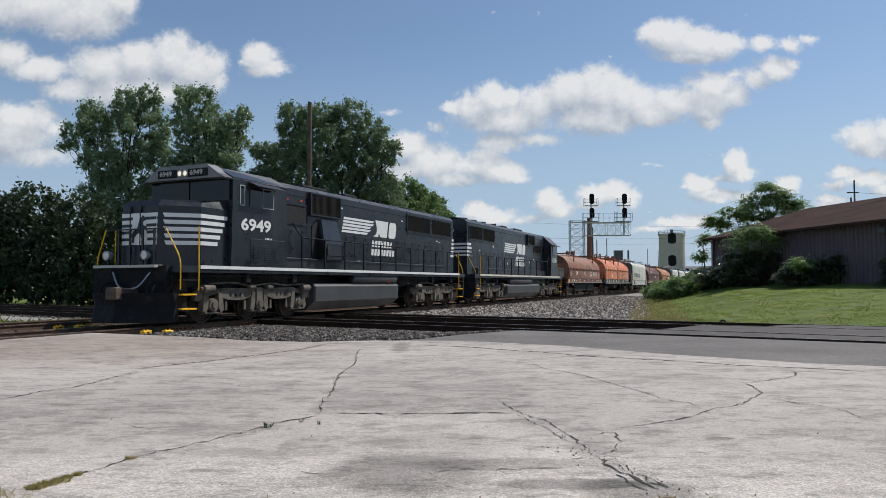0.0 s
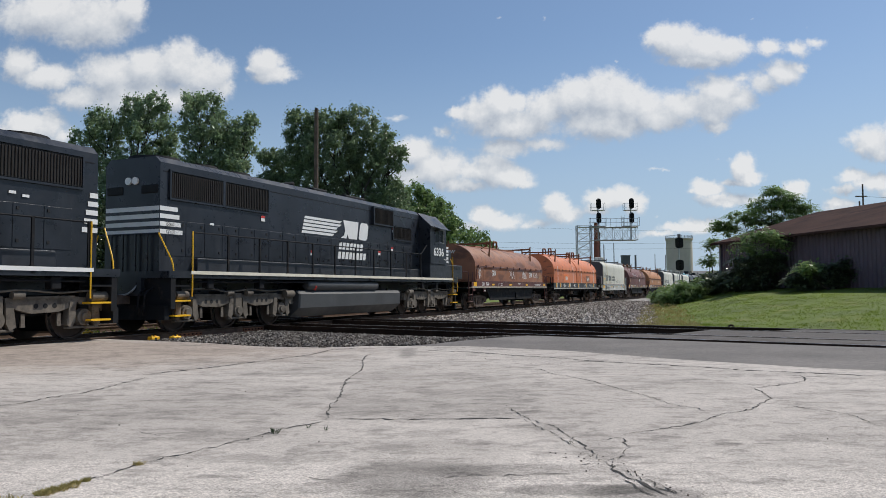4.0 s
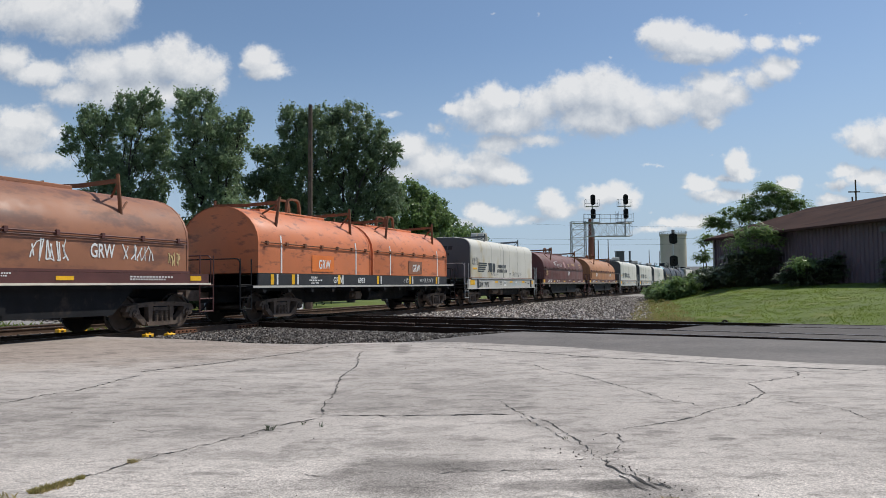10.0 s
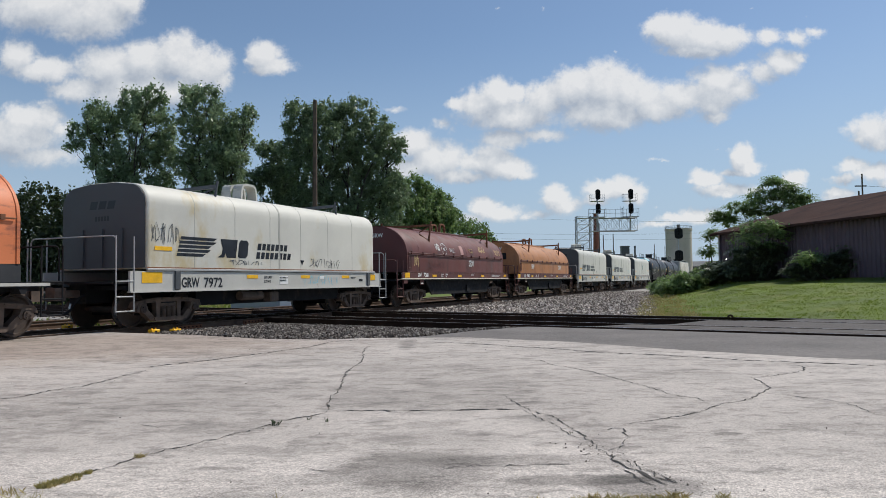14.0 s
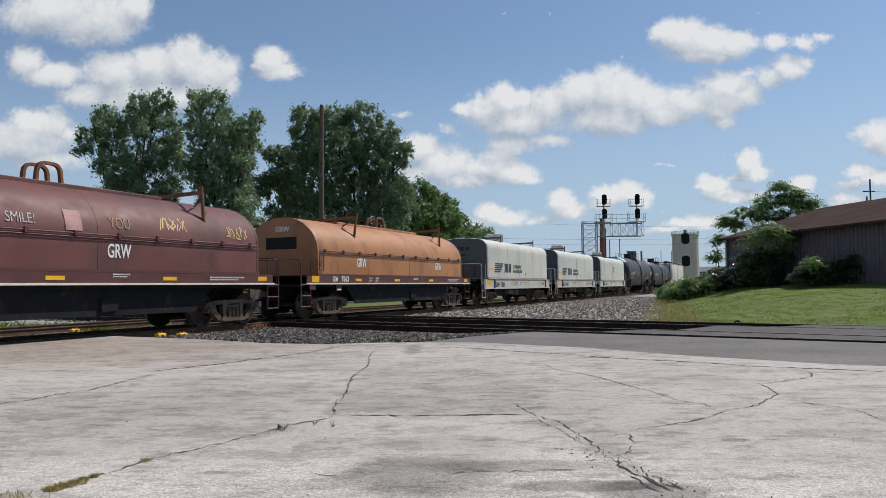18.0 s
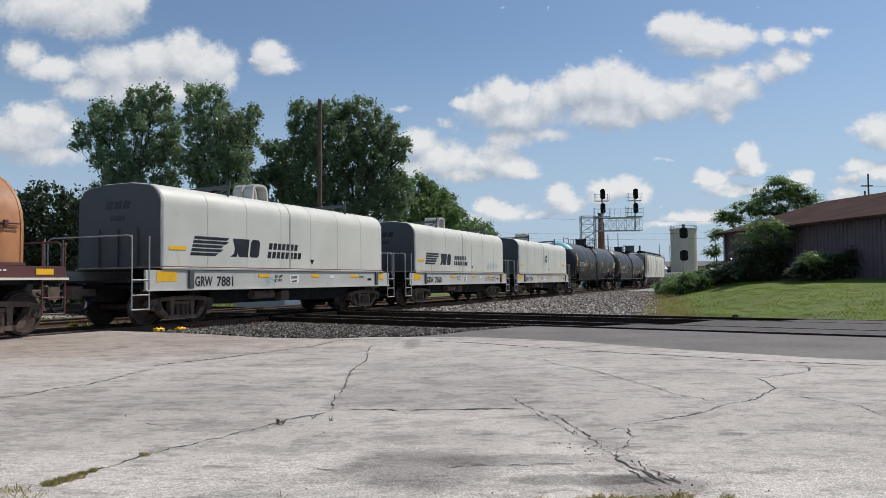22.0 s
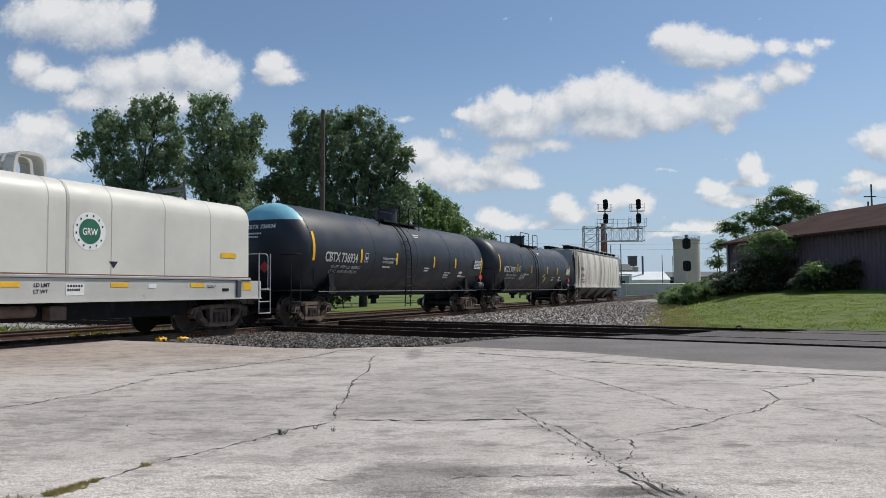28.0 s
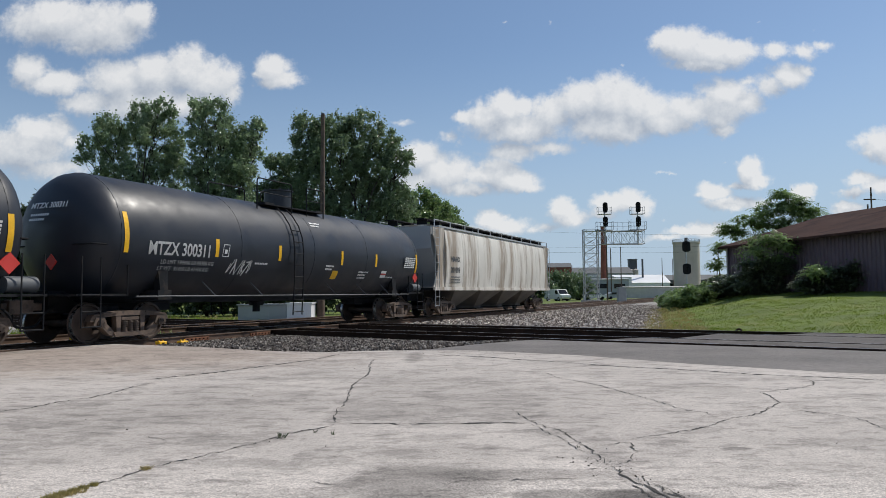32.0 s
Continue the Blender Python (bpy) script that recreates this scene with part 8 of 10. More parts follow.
# ---- trees, buildings, signals ----
def leaf_cloud(blobs, count, size, seed, drop=0.25):
    """Leaves scattered in and over blobs (x, y, z, rx, ry, rz), each a small bent kite."""
    g = np.random.default_rng(seed)
    w = np.array([b[3] * b[4] + b[4] * b[5] + b[3] * b[5] for b in blobs])
    pick = g.choice(len(blobs), count, p=w / w.sum())
    B = np.array(blobs)[pick]
    d = g.normal(size=(count, 3))
    d /= np.linalg.norm(d, axis=1)[:, None]
    r = np.clip(np.abs(g.normal(0.0, 0.68, count)), 0.1, 1.7)
    # clumps: leaves gather round twig ends
    c = B[:, :3] + d * B[:, 3:] * r[:, None] * (1 + 0.12 * np.sin(d[:, :1] * 9 + B[:, :1]) + 0.12 * np.sin(d[:, 2:] * 11))
    n = d * 0.5 + g.normal(size=(count, 3)) * 0.9 + np.array([0, 0, 0.3])
    n /= np.linalg.norm(n, axis=1)[:, None]
    a = np.cross(n, g.normal(size=(count, 3)))
    a /= np.linalg.norm(a, axis=1)[:, None]
    b = np.cross(n, a)
    s = size * g.uniform(0.6, 1.35, count)[:, None]
    v = np.stack([c - a * s, c - b * s * 0.62 + n * s * 0.12, c + a * s * 1.1, c + b * s * 0.62 + n * s * 0.12], 1).reshape(-1, 3)
    f = np.arange(count * 4).reshape(-1, 4)
    return v, f


def mesh_np(name, v, f, mat):
    me = bpy.data.meshes.new(name)
    k = f.shape[1]
    me.vertices.add(len(v))
    me.vertices.foreach_set("co", np.asarray(v, dtype=np.float32).ravel())
    me.loops.add(f.size)
    me.loops.foreach_set("vertex_index", f.ravel().astype(np.int32))
    me.polygons.add(len(f))
    me.polygons.foreach_set("loop_start", np.arange(0, f.size, k, dtype=np.int32))
    me.update(calc_edges=True)
    me.materials.append(mat)
    return me


def limb(bm, a, b, r0, r1, g, bend=0.12):
    a, b = Vector(a), Vector(b)
    n = 4
    pts = [a.lerp(b, i / n) + Vector((g.gauss(0, 1), g.gauss(0, 1), g.gauss(0, 0.5))) * (b - a).length * bend * (0 if i in (0, n) else 0.35) for i in range(n + 1)]
    for i in range(n):
        cyl(bm, pts[i], pts[i + 1], r0 + (r1 - r0) * i / n, r0 + (r1 - r0) * (i + 1) / n, 7, False)


def tree(name, at, height, crowns, leaf_mat, leaves, size, seed, label, trunk=0.25, base=-0.35, category="tree"):
    """at: foot; crowns: blobs from the foot's place, x y z and radii."""
    g = random.Random(seed)
    top = thing(name, label, category, m=pose(at[0], at[1], 0))
    bm = bmesh.new()
    fork = Vector((g.uniform(-0.2, 0.2), g.uniform(-0.2, 0.2), height * 0.28))
    limb(bm, (0, 0, base), fork, trunk, trunk * 0.75, g, 0.05)
    for c in crowns:
        tip = Vector(c[:3]) + Vector((0, 0, c[5] * 0.4))
        limb(bm, fork if c[2] > fork.z else (0, 0, max(0.2, c[2] * 0.4)), tip, trunk * 0.32, trunk * 0.05, g)
        for k in range(4):
            q = Vector(c[:3]) + Vector((g.uniform(-1, 1) * c[3], g.uniform(-1, 1) * c[4], g.uniform(-0.5, 1) * c[5])) * 0.8
            limb(bm, fork.lerp(tip, g.uniform(0.35, 0.8)), q, trunk * 0.15, trunk * 0.03, g)
    part("trunk", bm, M_BARK, top, smooth=60)
    # sprays of leaves, most of them near the outside of each blob
    small = []
    for c in crowns:
        for k in range(max(22, int(26 * c[3] * c[5]))):
            d = Vector((g.gauss(0, 1), g.gauss(0, 1), g.gauss(0, 1))).normalized() * g.uniform(0.12, 1.0) ** 0.45
            r = g.uniform(0.16, 0.42) * min(1.6, min(c[3:])) ** 0.5
            small.append((c[0] + d.x * c[3], c[1] + d.y * c[4], c[2] + d.z * c[5], r, r, r * g.uniform(0.9, 1.6)))
    v, f = leaf_cloud(small, leaves, size, seed)
    place("crown", mesh_np("crown", v, f, leaf_mat), None, top)
    return top


def lobes(deep, *rows):
    """Blobs of a crown from (x, z, half width, half height), each about deep metres thick at most."""
    return [(x, 0.25 * math.sin(7 * x + z) * min(w, deep), z, w, min(deep, 0.55 * (w + h)), h) for x, z, w, h in rows]


def build_trees():
    # the tall poplars
    tree("tree", (-26.4, 58.5), 15, lobes(2.4, (-2.94, 12.94, 1.44, 1.26), (-1.11, 14.17, 1.62, 1.8), (-0.59, 10.83, 2.48, 2.03), (1.32, 15.3, 1.35, 1.8), (2.59, 13.47, 1.8, 2.61), (2.83, 16.21, 0.9, 1.17), (3.23, 10.55, 1.35, 2.25), (0.6, 8.06, 3.6, 2.25), (1.0, 5.2, 3.8, 2.4), (0.4, 2.6, 3.8, 2.2)),
         M_LEAF_A, 92000, 0.10, 1, "tall leafy green poplar with an uneven crown behind the tracks", 0.3)
    tree("tree", (-18.3, 58), 16, lobes(2.4, (-2.26, 14.7, 1.2, 2.14), (-2.04, 16.17, 0.89, 0.89), (-0.62, 15.6, 1.16, 1.25), (0.04, 13.02, 2.14, 2.23), (1.77, 13.37, 1.16, 1.78), (2.49, 14.5, 0.58, 0.76), (-0.94, 10.2, 2.32, 2.01), (-2.31, 11.59, 0.8, 2.23), (0.97, 10.63, 1.56, 1.56), (-0.01, 7.92, 2.68, 1.78), (0.6, 5.2, 3.2, 2.4), (0.4, 2.6, 3.4, 2.2)),
         M_LEAF_A, 84000, 0.10, 3, "broad tall green poplar behind the tracks", 0.34)
    # the round tree behind the pole, and smaller ones to either side
    tree("tree", (-8.4, 66), 16, lobes(3.0, (-5.08, 15.93, 1.62, 1.52), (-2.65, 16.26, 2.13, 1.42), (-0.07, 16.18, 2.13, 1.52), (1.98, 14.59, 1.73, 1.83), (3.52, 12.81, 1.22, 1.32), (4.14, 13.53, 0.66, 0.71), (-5.34, 13.65, 1.62, 2.03), (-2.14, 13.4, 2.94, 2.54), (0.95, 12.32, 2.44, 2.28), (-3.68, 10.31, 2.94, 2.28), (-0.09, 9.76, 2.79, 2.03), (-3.0, 7.0, 3.6, 2.4), (1.2, 6.6, 3.4, 2.4), (3.2, 9.2, 1.8, 2.0), (-1.0, 3.6, 4.4, 2.4)),
         M_LEAF_B, 125000, 0.108, 4, "large round dense green tree beyond the tracks", 0.4)
    tree("tree", (-14.6, 68), 12, lobes(2.0, (-1.73, 13.3, 1.46, 1.15), (-2.85, 13.64, 0.63, 0.58), (-1.46, 10.9, 2.09, 1.78), (-3.58, 10.39, 1.57, 1.05), (-0.6, 7.5, 2.6, 2.4)), M_LEAF_B, 36000, 0.112, 5, "small dark green tree between larger trees", 0.2)
    tree("tree", (-2.2, 90), 13, lobes(3.4, (-4.34, 12.86, 1.52, 1.52), (-2.05, 12.13, 2.42, 1.8), (0.38, 10.7, 1.94, 1.52), (2.11, 9.29, 1.25, 1.11), (-2.41, 9.34, 4.15, 2.08), (0.8, 7.6, 2.6, 1.8), (-1.0, 5.4, 4.6, 2.4)), M_LEAF_D, 70000, 0.14, 6, "green tree with a sloping crown in the distance", 0.3)
    tree("tree", (0.6, 112), 12, lobes(4.0, (-2.0, 12.79, 2.24, 1.72), (-3.29, 14.11, 2.07, 1.38), (-1.15, 10.87, 2.58, 1.72), (1.5, 7.5, 4.6, 3.4), (4.6, 5.5, 2.6, 2.6)), M_LEAF_D, 30000, 0.15, 7, "green tree with a sloping crown in the distance", 0.3)
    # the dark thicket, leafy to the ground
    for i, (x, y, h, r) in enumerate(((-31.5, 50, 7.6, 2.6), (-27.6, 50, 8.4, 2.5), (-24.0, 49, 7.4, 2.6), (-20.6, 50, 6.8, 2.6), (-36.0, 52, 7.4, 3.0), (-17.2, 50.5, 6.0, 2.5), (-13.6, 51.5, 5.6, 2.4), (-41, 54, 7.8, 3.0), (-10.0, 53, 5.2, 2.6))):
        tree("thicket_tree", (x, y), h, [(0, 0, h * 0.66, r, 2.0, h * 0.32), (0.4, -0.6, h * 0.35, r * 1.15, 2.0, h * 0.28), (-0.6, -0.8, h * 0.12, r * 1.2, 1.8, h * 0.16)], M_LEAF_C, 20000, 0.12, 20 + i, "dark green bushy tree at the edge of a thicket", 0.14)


def build_pole():
    top = thing("utility_pole", "bare dark timber pole standing before the trees", "utility pole", m=pose(-8.25, 45, 0))
    bm = bmesh.new()
    cyl(bm, (0, 0, -0.36), (0.05, 0, 12.3), 0.17, 0.12, 12)
    part("pole", bm, M_WOOD, top, smooth=60)
    bm = bmesh.new()
    cyl(bm, (0.05, 0, 12.3), (0.05, 0, 12.34), 0.125, 0.10, 12)
    part("cap", bm, M_DARK, top)


build_trees()
build_pole()


# ---- bank, building, signals and the far end of the place ----
# the long building's wall runs from its far corner towards the eye
WALL_FAR, WALL_NEAR = Vector((18.98, 51.6, 0)), Vector((23.1, 31.0, 0))


def bank_height(x, y):
    """The bank rises towards the building's wall."""
    d = (WALL_NEAR - WALL_FAR).normalized()
    q = Vector((x, y, 0)) - WALL_FAR
    away = abs(q.x * d.y - q.y * d.x)
    inside = (q.x * d.y - q.y * d.x) < 0
    near = 0.0 if inside else away
    t = q.dot(d)
    past = max(0.0, -t, t - 26)
    v = Vector((x, y, 0)) + TRACK_OFF * ASIDE
    s, l = v.dot(ALONG), v.dot(ASIDE)
    gap = s - (25.7 - CROSS_SLOPE * l)
    edge = l - grass_edge(s)
    k = max(0.0, min(1, gap / 5.0)) * max(0.0, min(1, edge / 5.0))
    return -0.31 + 1.30 * k * max(0.0, 1 - math.hypot(near, past) / 13.0) ** 0.8


def build_bank():
    """The grassy bank before the dark building; it rises from the track to the wall."""
    bm = bmesh.new()
    rows = []
    n, m = 40, 30
    for i in range(n + 1):
        row = []
        for j in range(m + 1):
            t = i / n
            l = grass_edge(26 + 50 * t) + 30.0 * (j / m) ** 1.3
            s0 = 25.7 - CROSS_SLOPE * l
            v = on_track(s0 + (82 - s0) * t, l)
            row.append(bm.verts.new((v.x, v.y, bank_height(v.x, v.y) + 0.03 * noise.noise((v.x * 0.5, v.y * 0.5, 0)))))
        rows.append(row)
    for a, b in zip(rows, rows[1:]):
        for j in range(m):
            bm.faces.new((a[j], a[j + 1], b[j + 1], b[j]))
    bmesh.ops.recalc_face_normals(bm, faces=bm.faces)
    if sum(f.normal.z for f in bm.faces) < 0:
        bmesh.ops.reverse_faces(bm, faces=bm.faces)
    tagged(part("grass_bank", bm, M_GRASS, smooth=60), "mown grass bank rising to the dark building", "grass bank", kind="structure")


def build_warehouse():
    d = (WALL_NEAR - WALL_FAR).normalized()
    out = Vector((d.y, -d.x, 0))
    if out.x > 0:
        out = -out
    length = (WALL_NEAR - WALL_FAR).length
    m = Matrix(((d.x, out.x, 0, WALL_FAR.x), (d.y, out.y, 0, WALL_FAR.y), (0, 0, 1, 0), (0, 0, 0, 1)))
    top = thing("warehouse", "long low dark-brown metal warehouse with a rusty roof", "warehouse", m=m)
    eave, deep, ridge = 4.25, 16.0, 6.45
    bm = bmesh.new()
    box(bm, 0, length, -deep, -0.25, -0.4, eave - 0.02)
    part("core", bm, M_WALLDARK, top)
    bm = bmesh.new()
    n = int(length / 0.30)
    # ribbed sheeting on the long wall
    prof = []
    for k in range(n):
        x = length * k / n
        w = length / n
        prof += [(x, -0.16), (x + w * 0.55, -0.16), (x + w * 0.65, -0.10), (x + w * 0.9, -0.10)]
    prof.append((length, -0.16))
    a = [bm.verts.new((x, y, -0.4)) for x, y in prof]
    b = [bm.verts.new((x, y, eave - 0.05)) for x, y in prof]
    for i in range(len(prof) - 1):
        bm.faces.new((a[i], a[i + 1], b[i + 1], b[i]))
    bmesh.ops.recalc_face_normals(bm, faces=bm.faces)
    part("ribbed_wall", bm, M_WALLDARK, top)
    for x in (-0.12, length):
        bm = bmesh.new()
        pts = [(-deep, -0.4), (-0.05, -0.4), (-0.05, eave), (-deep / 2, ridge - 0.08), (-deep, eave)]
        loft(bm, [[(x, y, z) for y, z in pts], [(x + 0.12, y, z) for y, z in pts]])
        bmesh.ops.recalc_face_normals(bm, faces=bm.faces)
        part("gable_wall", bm, M_WALLDARK, top)
    for y0, y1 in ((0.45, -deep / 2), (-deep - 0.45, -deep / 2)):
        bm = bmesh.new()
        slope = (ridge - eave) / (deep / 2)
        z0 = eave - 0.45 * slope
        sl = [(y0, z0 - 0.06), (y0, z0 + 0.05), (y1, ridge + 0.05), (y1, ridge - 0.06)]
        loft(bm, [[(-0.4, y, z) for y, z in sl], [(length + 0.4, y, z) for y, z in sl]])
        bmesh.ops.recalc_face_normals(bm, faces=bm.faces)
        rf = part("roof", bm, M_ROOF, top)
    bm = bmesh.new()
    box(bm, -0.42, length + 0.42, 0.452, 0.53, eave - 0.24, eave - 0.13, 0.01)
    part("gutter", bm, M_ROOF, top)
    bm = bmesh.new()
    box(bm, -0.10, 0.0, -0.02, 0.06, -0.4, eave - 0.1)
    part("corner_trim", bm, M_SILLGREY, top)
    for x in (3.2, 15.5):
        bm = bmesh.new()
        box(bm, x - 0.22, x + 0.22, -0.10, 0.30, eave - 0.75, eave - 0.45, 0.04)
        part("wall_lamp", bm, M_FARDARK, top)
    bm = bmesh.new()
    box(bm, 10.5, 11.3, -0.1, 0.35, 0.25, 1.0, 0.04)
    part("meter_box", bm, M_FARGREY, top)


def fronds(blobs, count, length, seed):
    """Feather-like leaves: a row of narrow leaflets down both sides of a drooping stalk."""
    g = np.random.default_rng(seed)
    B = np.array(blobs)
    w = B[:, 3] * B[:, 5]
    P = B[g.choice(len(B), count, p=w / w.sum())]
    d = g.normal(size=(count, 3))
    d /= np.linalg.norm(d, axis=1)[:, None]
    d[:, 2] = np.abs(d[:, 2]) * 0.8 - 0.1
    c = P[:, :3] + d * P[:, 3:] * (g.uniform(0.3, 1, count) ** 0.5)[:, None]
    out = d * [1, 1, 0.2]
    out /= np.linalg.norm(out, axis=1)[:, None] + 1e-6
    V = []
    side = np.cross(out, [0, 0, 1.0])
    side /= np.linalg.norm(side, axis=1)[:, None] + 1e-6
    ln = length * g.uniform(0.6, 1.3, count)[:, None]
    for k in range(6):
        t = (k + 0.5) / 6
        base = c + out * ln * t + np.array([0, 0, 1]) * ln * (0.25 * t - 0.55 * t * t)
        for s in (-1, 1):
            tip = base + side * s * ln * 0.30 * (1 - 0.5 * t) + out * ln * 0.10 - np.array([0, 0, 1]) * ln * 0.06
            wv = out * ln * 0.055
            mid = (base + tip) / 2
            V += [np.stack([base, mid - wv, tip, mid + wv], 1)]
    v = np.concatenate(V, 1).reshape(-1, 3)
    return v, np.arange(len(v)).reshape(-1, 4)


def sumac(at, blobs, count, seed, label, length=0.45, category="shrub", mat=None):
    base = bank_height(*at) - 0.05
    top = thing("shrub" if category == "shrub" else "tree", label, category, m=pose(at[0], at[1], 0))
    g = random.Random(seed)
    bm = bmesh.new()
    small = []
    for b in blobs:
        tip = (b[0], b[1], b[2] + 0.3 * b[5])
        limb(bm, (0, 0, base), tip, 0.06, 0.015, g)
        for k in range(max(10, int(9 * b[3] * b[5]))):
            d = Vector((g.gauss(0, 1), g.gauss(0, 1), g.gauss(0, 1))).normalized() * g.uniform(0.3, 1.0) ** 0.5
            small.append((b[0] + d.x * b[3], b[1] + d.y * b[4], max(base + 0.15, b[2] + d.z * b[5]), 0.38, 0.38, 0.30))
    part("stem", bm, M_BARK, top)
    v, f = fronds(small, count, length, seed)
    w, h = leaf_cloud(small, count * 3, 0.10, seed + 1)
    f2 = h + len(v)
    place("foliage", mesh_np("foliage", np.concatenate([v, w]), np.concatenate([f, f2]), mat or M_LEAF_D), None, top)


def build_shrubs():
    # shrubs by the wall get their shade from this darker leaf colour
    shade = M_LEAF_SHADED
    sumac((19.4, 46.4), lobes(1.2, (-0.4, 1.75, 1.6, 1.0), (-1.8, 1.3, 1.3, 0.8), (1.02, 1.36, 1.07, 0.79), (-0.4, 1.0, 2.2, 0.6)), 3300, 1, "wide feathery green shrub against the dark wall, shade put into its leaf colour", mat=shade)
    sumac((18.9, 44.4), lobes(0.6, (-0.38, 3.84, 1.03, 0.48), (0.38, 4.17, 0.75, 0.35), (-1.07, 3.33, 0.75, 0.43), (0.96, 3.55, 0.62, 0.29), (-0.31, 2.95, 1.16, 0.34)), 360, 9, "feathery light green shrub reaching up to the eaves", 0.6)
    sumac((18.9, 44.8), lobes(0.8, (-0.6, 2.1, 1.3, 0.8), (-0.5, 1.3, 1.6, 0.6), (0.4, 2.5, 0.7, 0.5)), 2400, 16, "green undergrowth before the wall, shade put into its leaf colour", mat=shade)
    sumac((20.9, 40.2), lobes(0.8, (-0.31, 1.69, 1.61, 0.6), (1.22, 1.89, 1.08, 0.75), (-1.54, 1.31, 0.77, 0.38), (0.2, 1.1, 1.8, 0.45)), 2300, 3, "low feathery green shrub against the dark wall, shade put into its leaf colour", mat=shade)
    sumac((22.0, 34.6), lobes(0.8, (-0.3, 1.9, 0.7, 0.9), (-0.2, 1.2, 0.9, 0.7)), 1000, 13, "feathery green shrub at the foot of the wall, shade put into its leaf colour", mat=shade)
    # the shrub's sunlit top, added as a separate piece in paler leaves
    sumac((20.4, 39.6), lobes(0.5, (-0.9, 2.1, 0.55, 0.16), (-1.4, 1.9, 0.3, 0.14)), 150, 14, "feathery top of a shrub, its sunlight put in with paler leaves", 0.45)
    sumac((19.1, 53.4), lobes(0.6, (-0.1, 4.1, 0.35, 0.5), (-0.3, 3.01, 0.32, 0.5), (-0.1, 1.84, 0.5, 0.6), (0.2, 0.9, 0.6, 0.5)), 380, 2, "tall thin feathery green shrub at the building's corner", 0.5)
    sumac((16.9, 49.0), lobes(1.0, (0.4, 1.21, 0.98, 0.73), (-0.43, 0.95, 0.68, 0.48), (1.2, 1.3, 0.9, 0.8)), 2000, 15, "green bush below the building's corner, shade put into its leaf colour", 0.35, mat=shade)
    sumac((25.0, 60.0), lobes(1.1, (0.89, 7.9, 1.4, 0.85), (1.53, 8.6, 1.0, 0.55), (2.83, 8.0, 0.8, 0.5), (3.9, 7.2, 0.8, 0.5), (-1.26, 6.9, 1.4, 0.7), (-2.5, 6.0, 0.8, 0.5), (1.38, 6.8, 2.2, 0.95), (-0.6, 5.6, 2.4, 1.0), (1.8, 5.6, 2.2, 1.0)), 2900, 4, "feathery green tree rising behind the building", 0.6, "tree")
    for i, (x, y, r) in enumerate(((14.6, 47.0, 0.72), (15.9, 47.6, 0.75), (15.6, 50.5, 0.8), (16.8, 56.5, 1.0), (17.4, 59.0, 1.1))):
        z = bank_height(x, y)
        sumac((x, y), [(0, 0, z + 0.45, r, r, 0.5), (0.3, 0.3, z + 0.8, r * 0.7, r * 0.7, 0.42), (-0.5, 0.2, z + 0.3, r * 0.8, r, 0.35)], 1000, 60 + i, "low light green bush at the foot of the bank", 0.3)


def lattice(bm, a, b, w, h, n, r=0.035):
    """A four-cornered truss from a to b along x or z."""
    a, b = Vector(a), Vector(b)
    d = b - a
    if abs(d.z) > abs(d.x):
        u, v = Vector((w / 2, 0, 0)), Vector((0, h / 2, 0))
    else:
        u, v = Vector((0, w / 2, 0)), Vector((0, 0, h / 2))
    cs = [u + v, u - v, -u - v, -u + v]
    for c in cs:
        cyl(bm, a + c, b + c, r * 1.4, seg=6)
    for k in range(n):
        p, q = a + d * (k / n), a + d * ((k + 1) / n)
        for i in range(4):
            c0, c1 = cs[i], cs[(i + 1) % 4]
            cyl(bm, p + c0, q + c1, r * 0.7, seg=4)
            cyl(bm, p + c1, q + c0, r * 0.7, seg=4)
            cyl(bm, q + c0, q + c1, r * 0.7, seg=4)


def signal_head(parent, x, z, y=-0.5, s=1.0, broad=1.0):
    bm = bmesh.new()
    ring = [(0.34 * s * broad * math.cos(a), (0.30 * s if math.sin(a) > 0 else 0.30 * s) * math.sin(a) + (0.42 * s if math.sin(a) > 0 else -0.42 * s)) for a in [2 * math.pi * k / 24 for k in range(24)]]
    loft(bm, [[(x + px, y, z + pz) for px, pz in ring], [(x + px, y + 0.05, z + pz) for px, pz in ring]])
    bmesh.ops.recalc_face_normals(bm, faces=bm.faces)
    h = part("signal_head", bm, M_DARK, parent)
    for k in (-0.38, 0.0, 0.38):
        bm = bmesh.new()
        lathe(bm, [(y, 0.13 * s), (y - 0.22, 0.14 * s), (y - 0.22, 0.125 * s), (y - 0.01, 0.115 * s)], 12, Matrix.Translation((x, 0, z + k * s)), caps=False)
        part("lamp_hood", bm, M_DARK, h)
    bm = bmesh.new()
    box(bm, x - 0.18, x + 0.18, y + 0.05, y + 0.4, z - 0.55 * s, z + 0.55 * s, 0.03)
    part("signal_case", bm, M_FARGREY, h)


def cage(parent, x0, x1, y0, y1, z, h=1.05):
    bm = bmesh.new()
    box(bm, x0, x1, y0, y1, z - 0.05, z)
    for x in (x0, (x0 + x1) / 2, x1):
        for y in (y0, y1):
            tube(bm, [(x, y, z), (x, y, z + h)], 0.025, 5)
    for zz in (z + h * 0.5, z + h):
        tube(bm, [(x0, y0, zz), (x0, y1, zz)], 0.02, 5)
        tube(bm, [(x1, y0, zz), (x1, y1, zz)], 0.02, 5)
        tube(bm, [(x0, y1, zz), (x1, y1, zz)], 0.02, 5)
    part("maintenance_cage", bm, M_STEEL, parent)


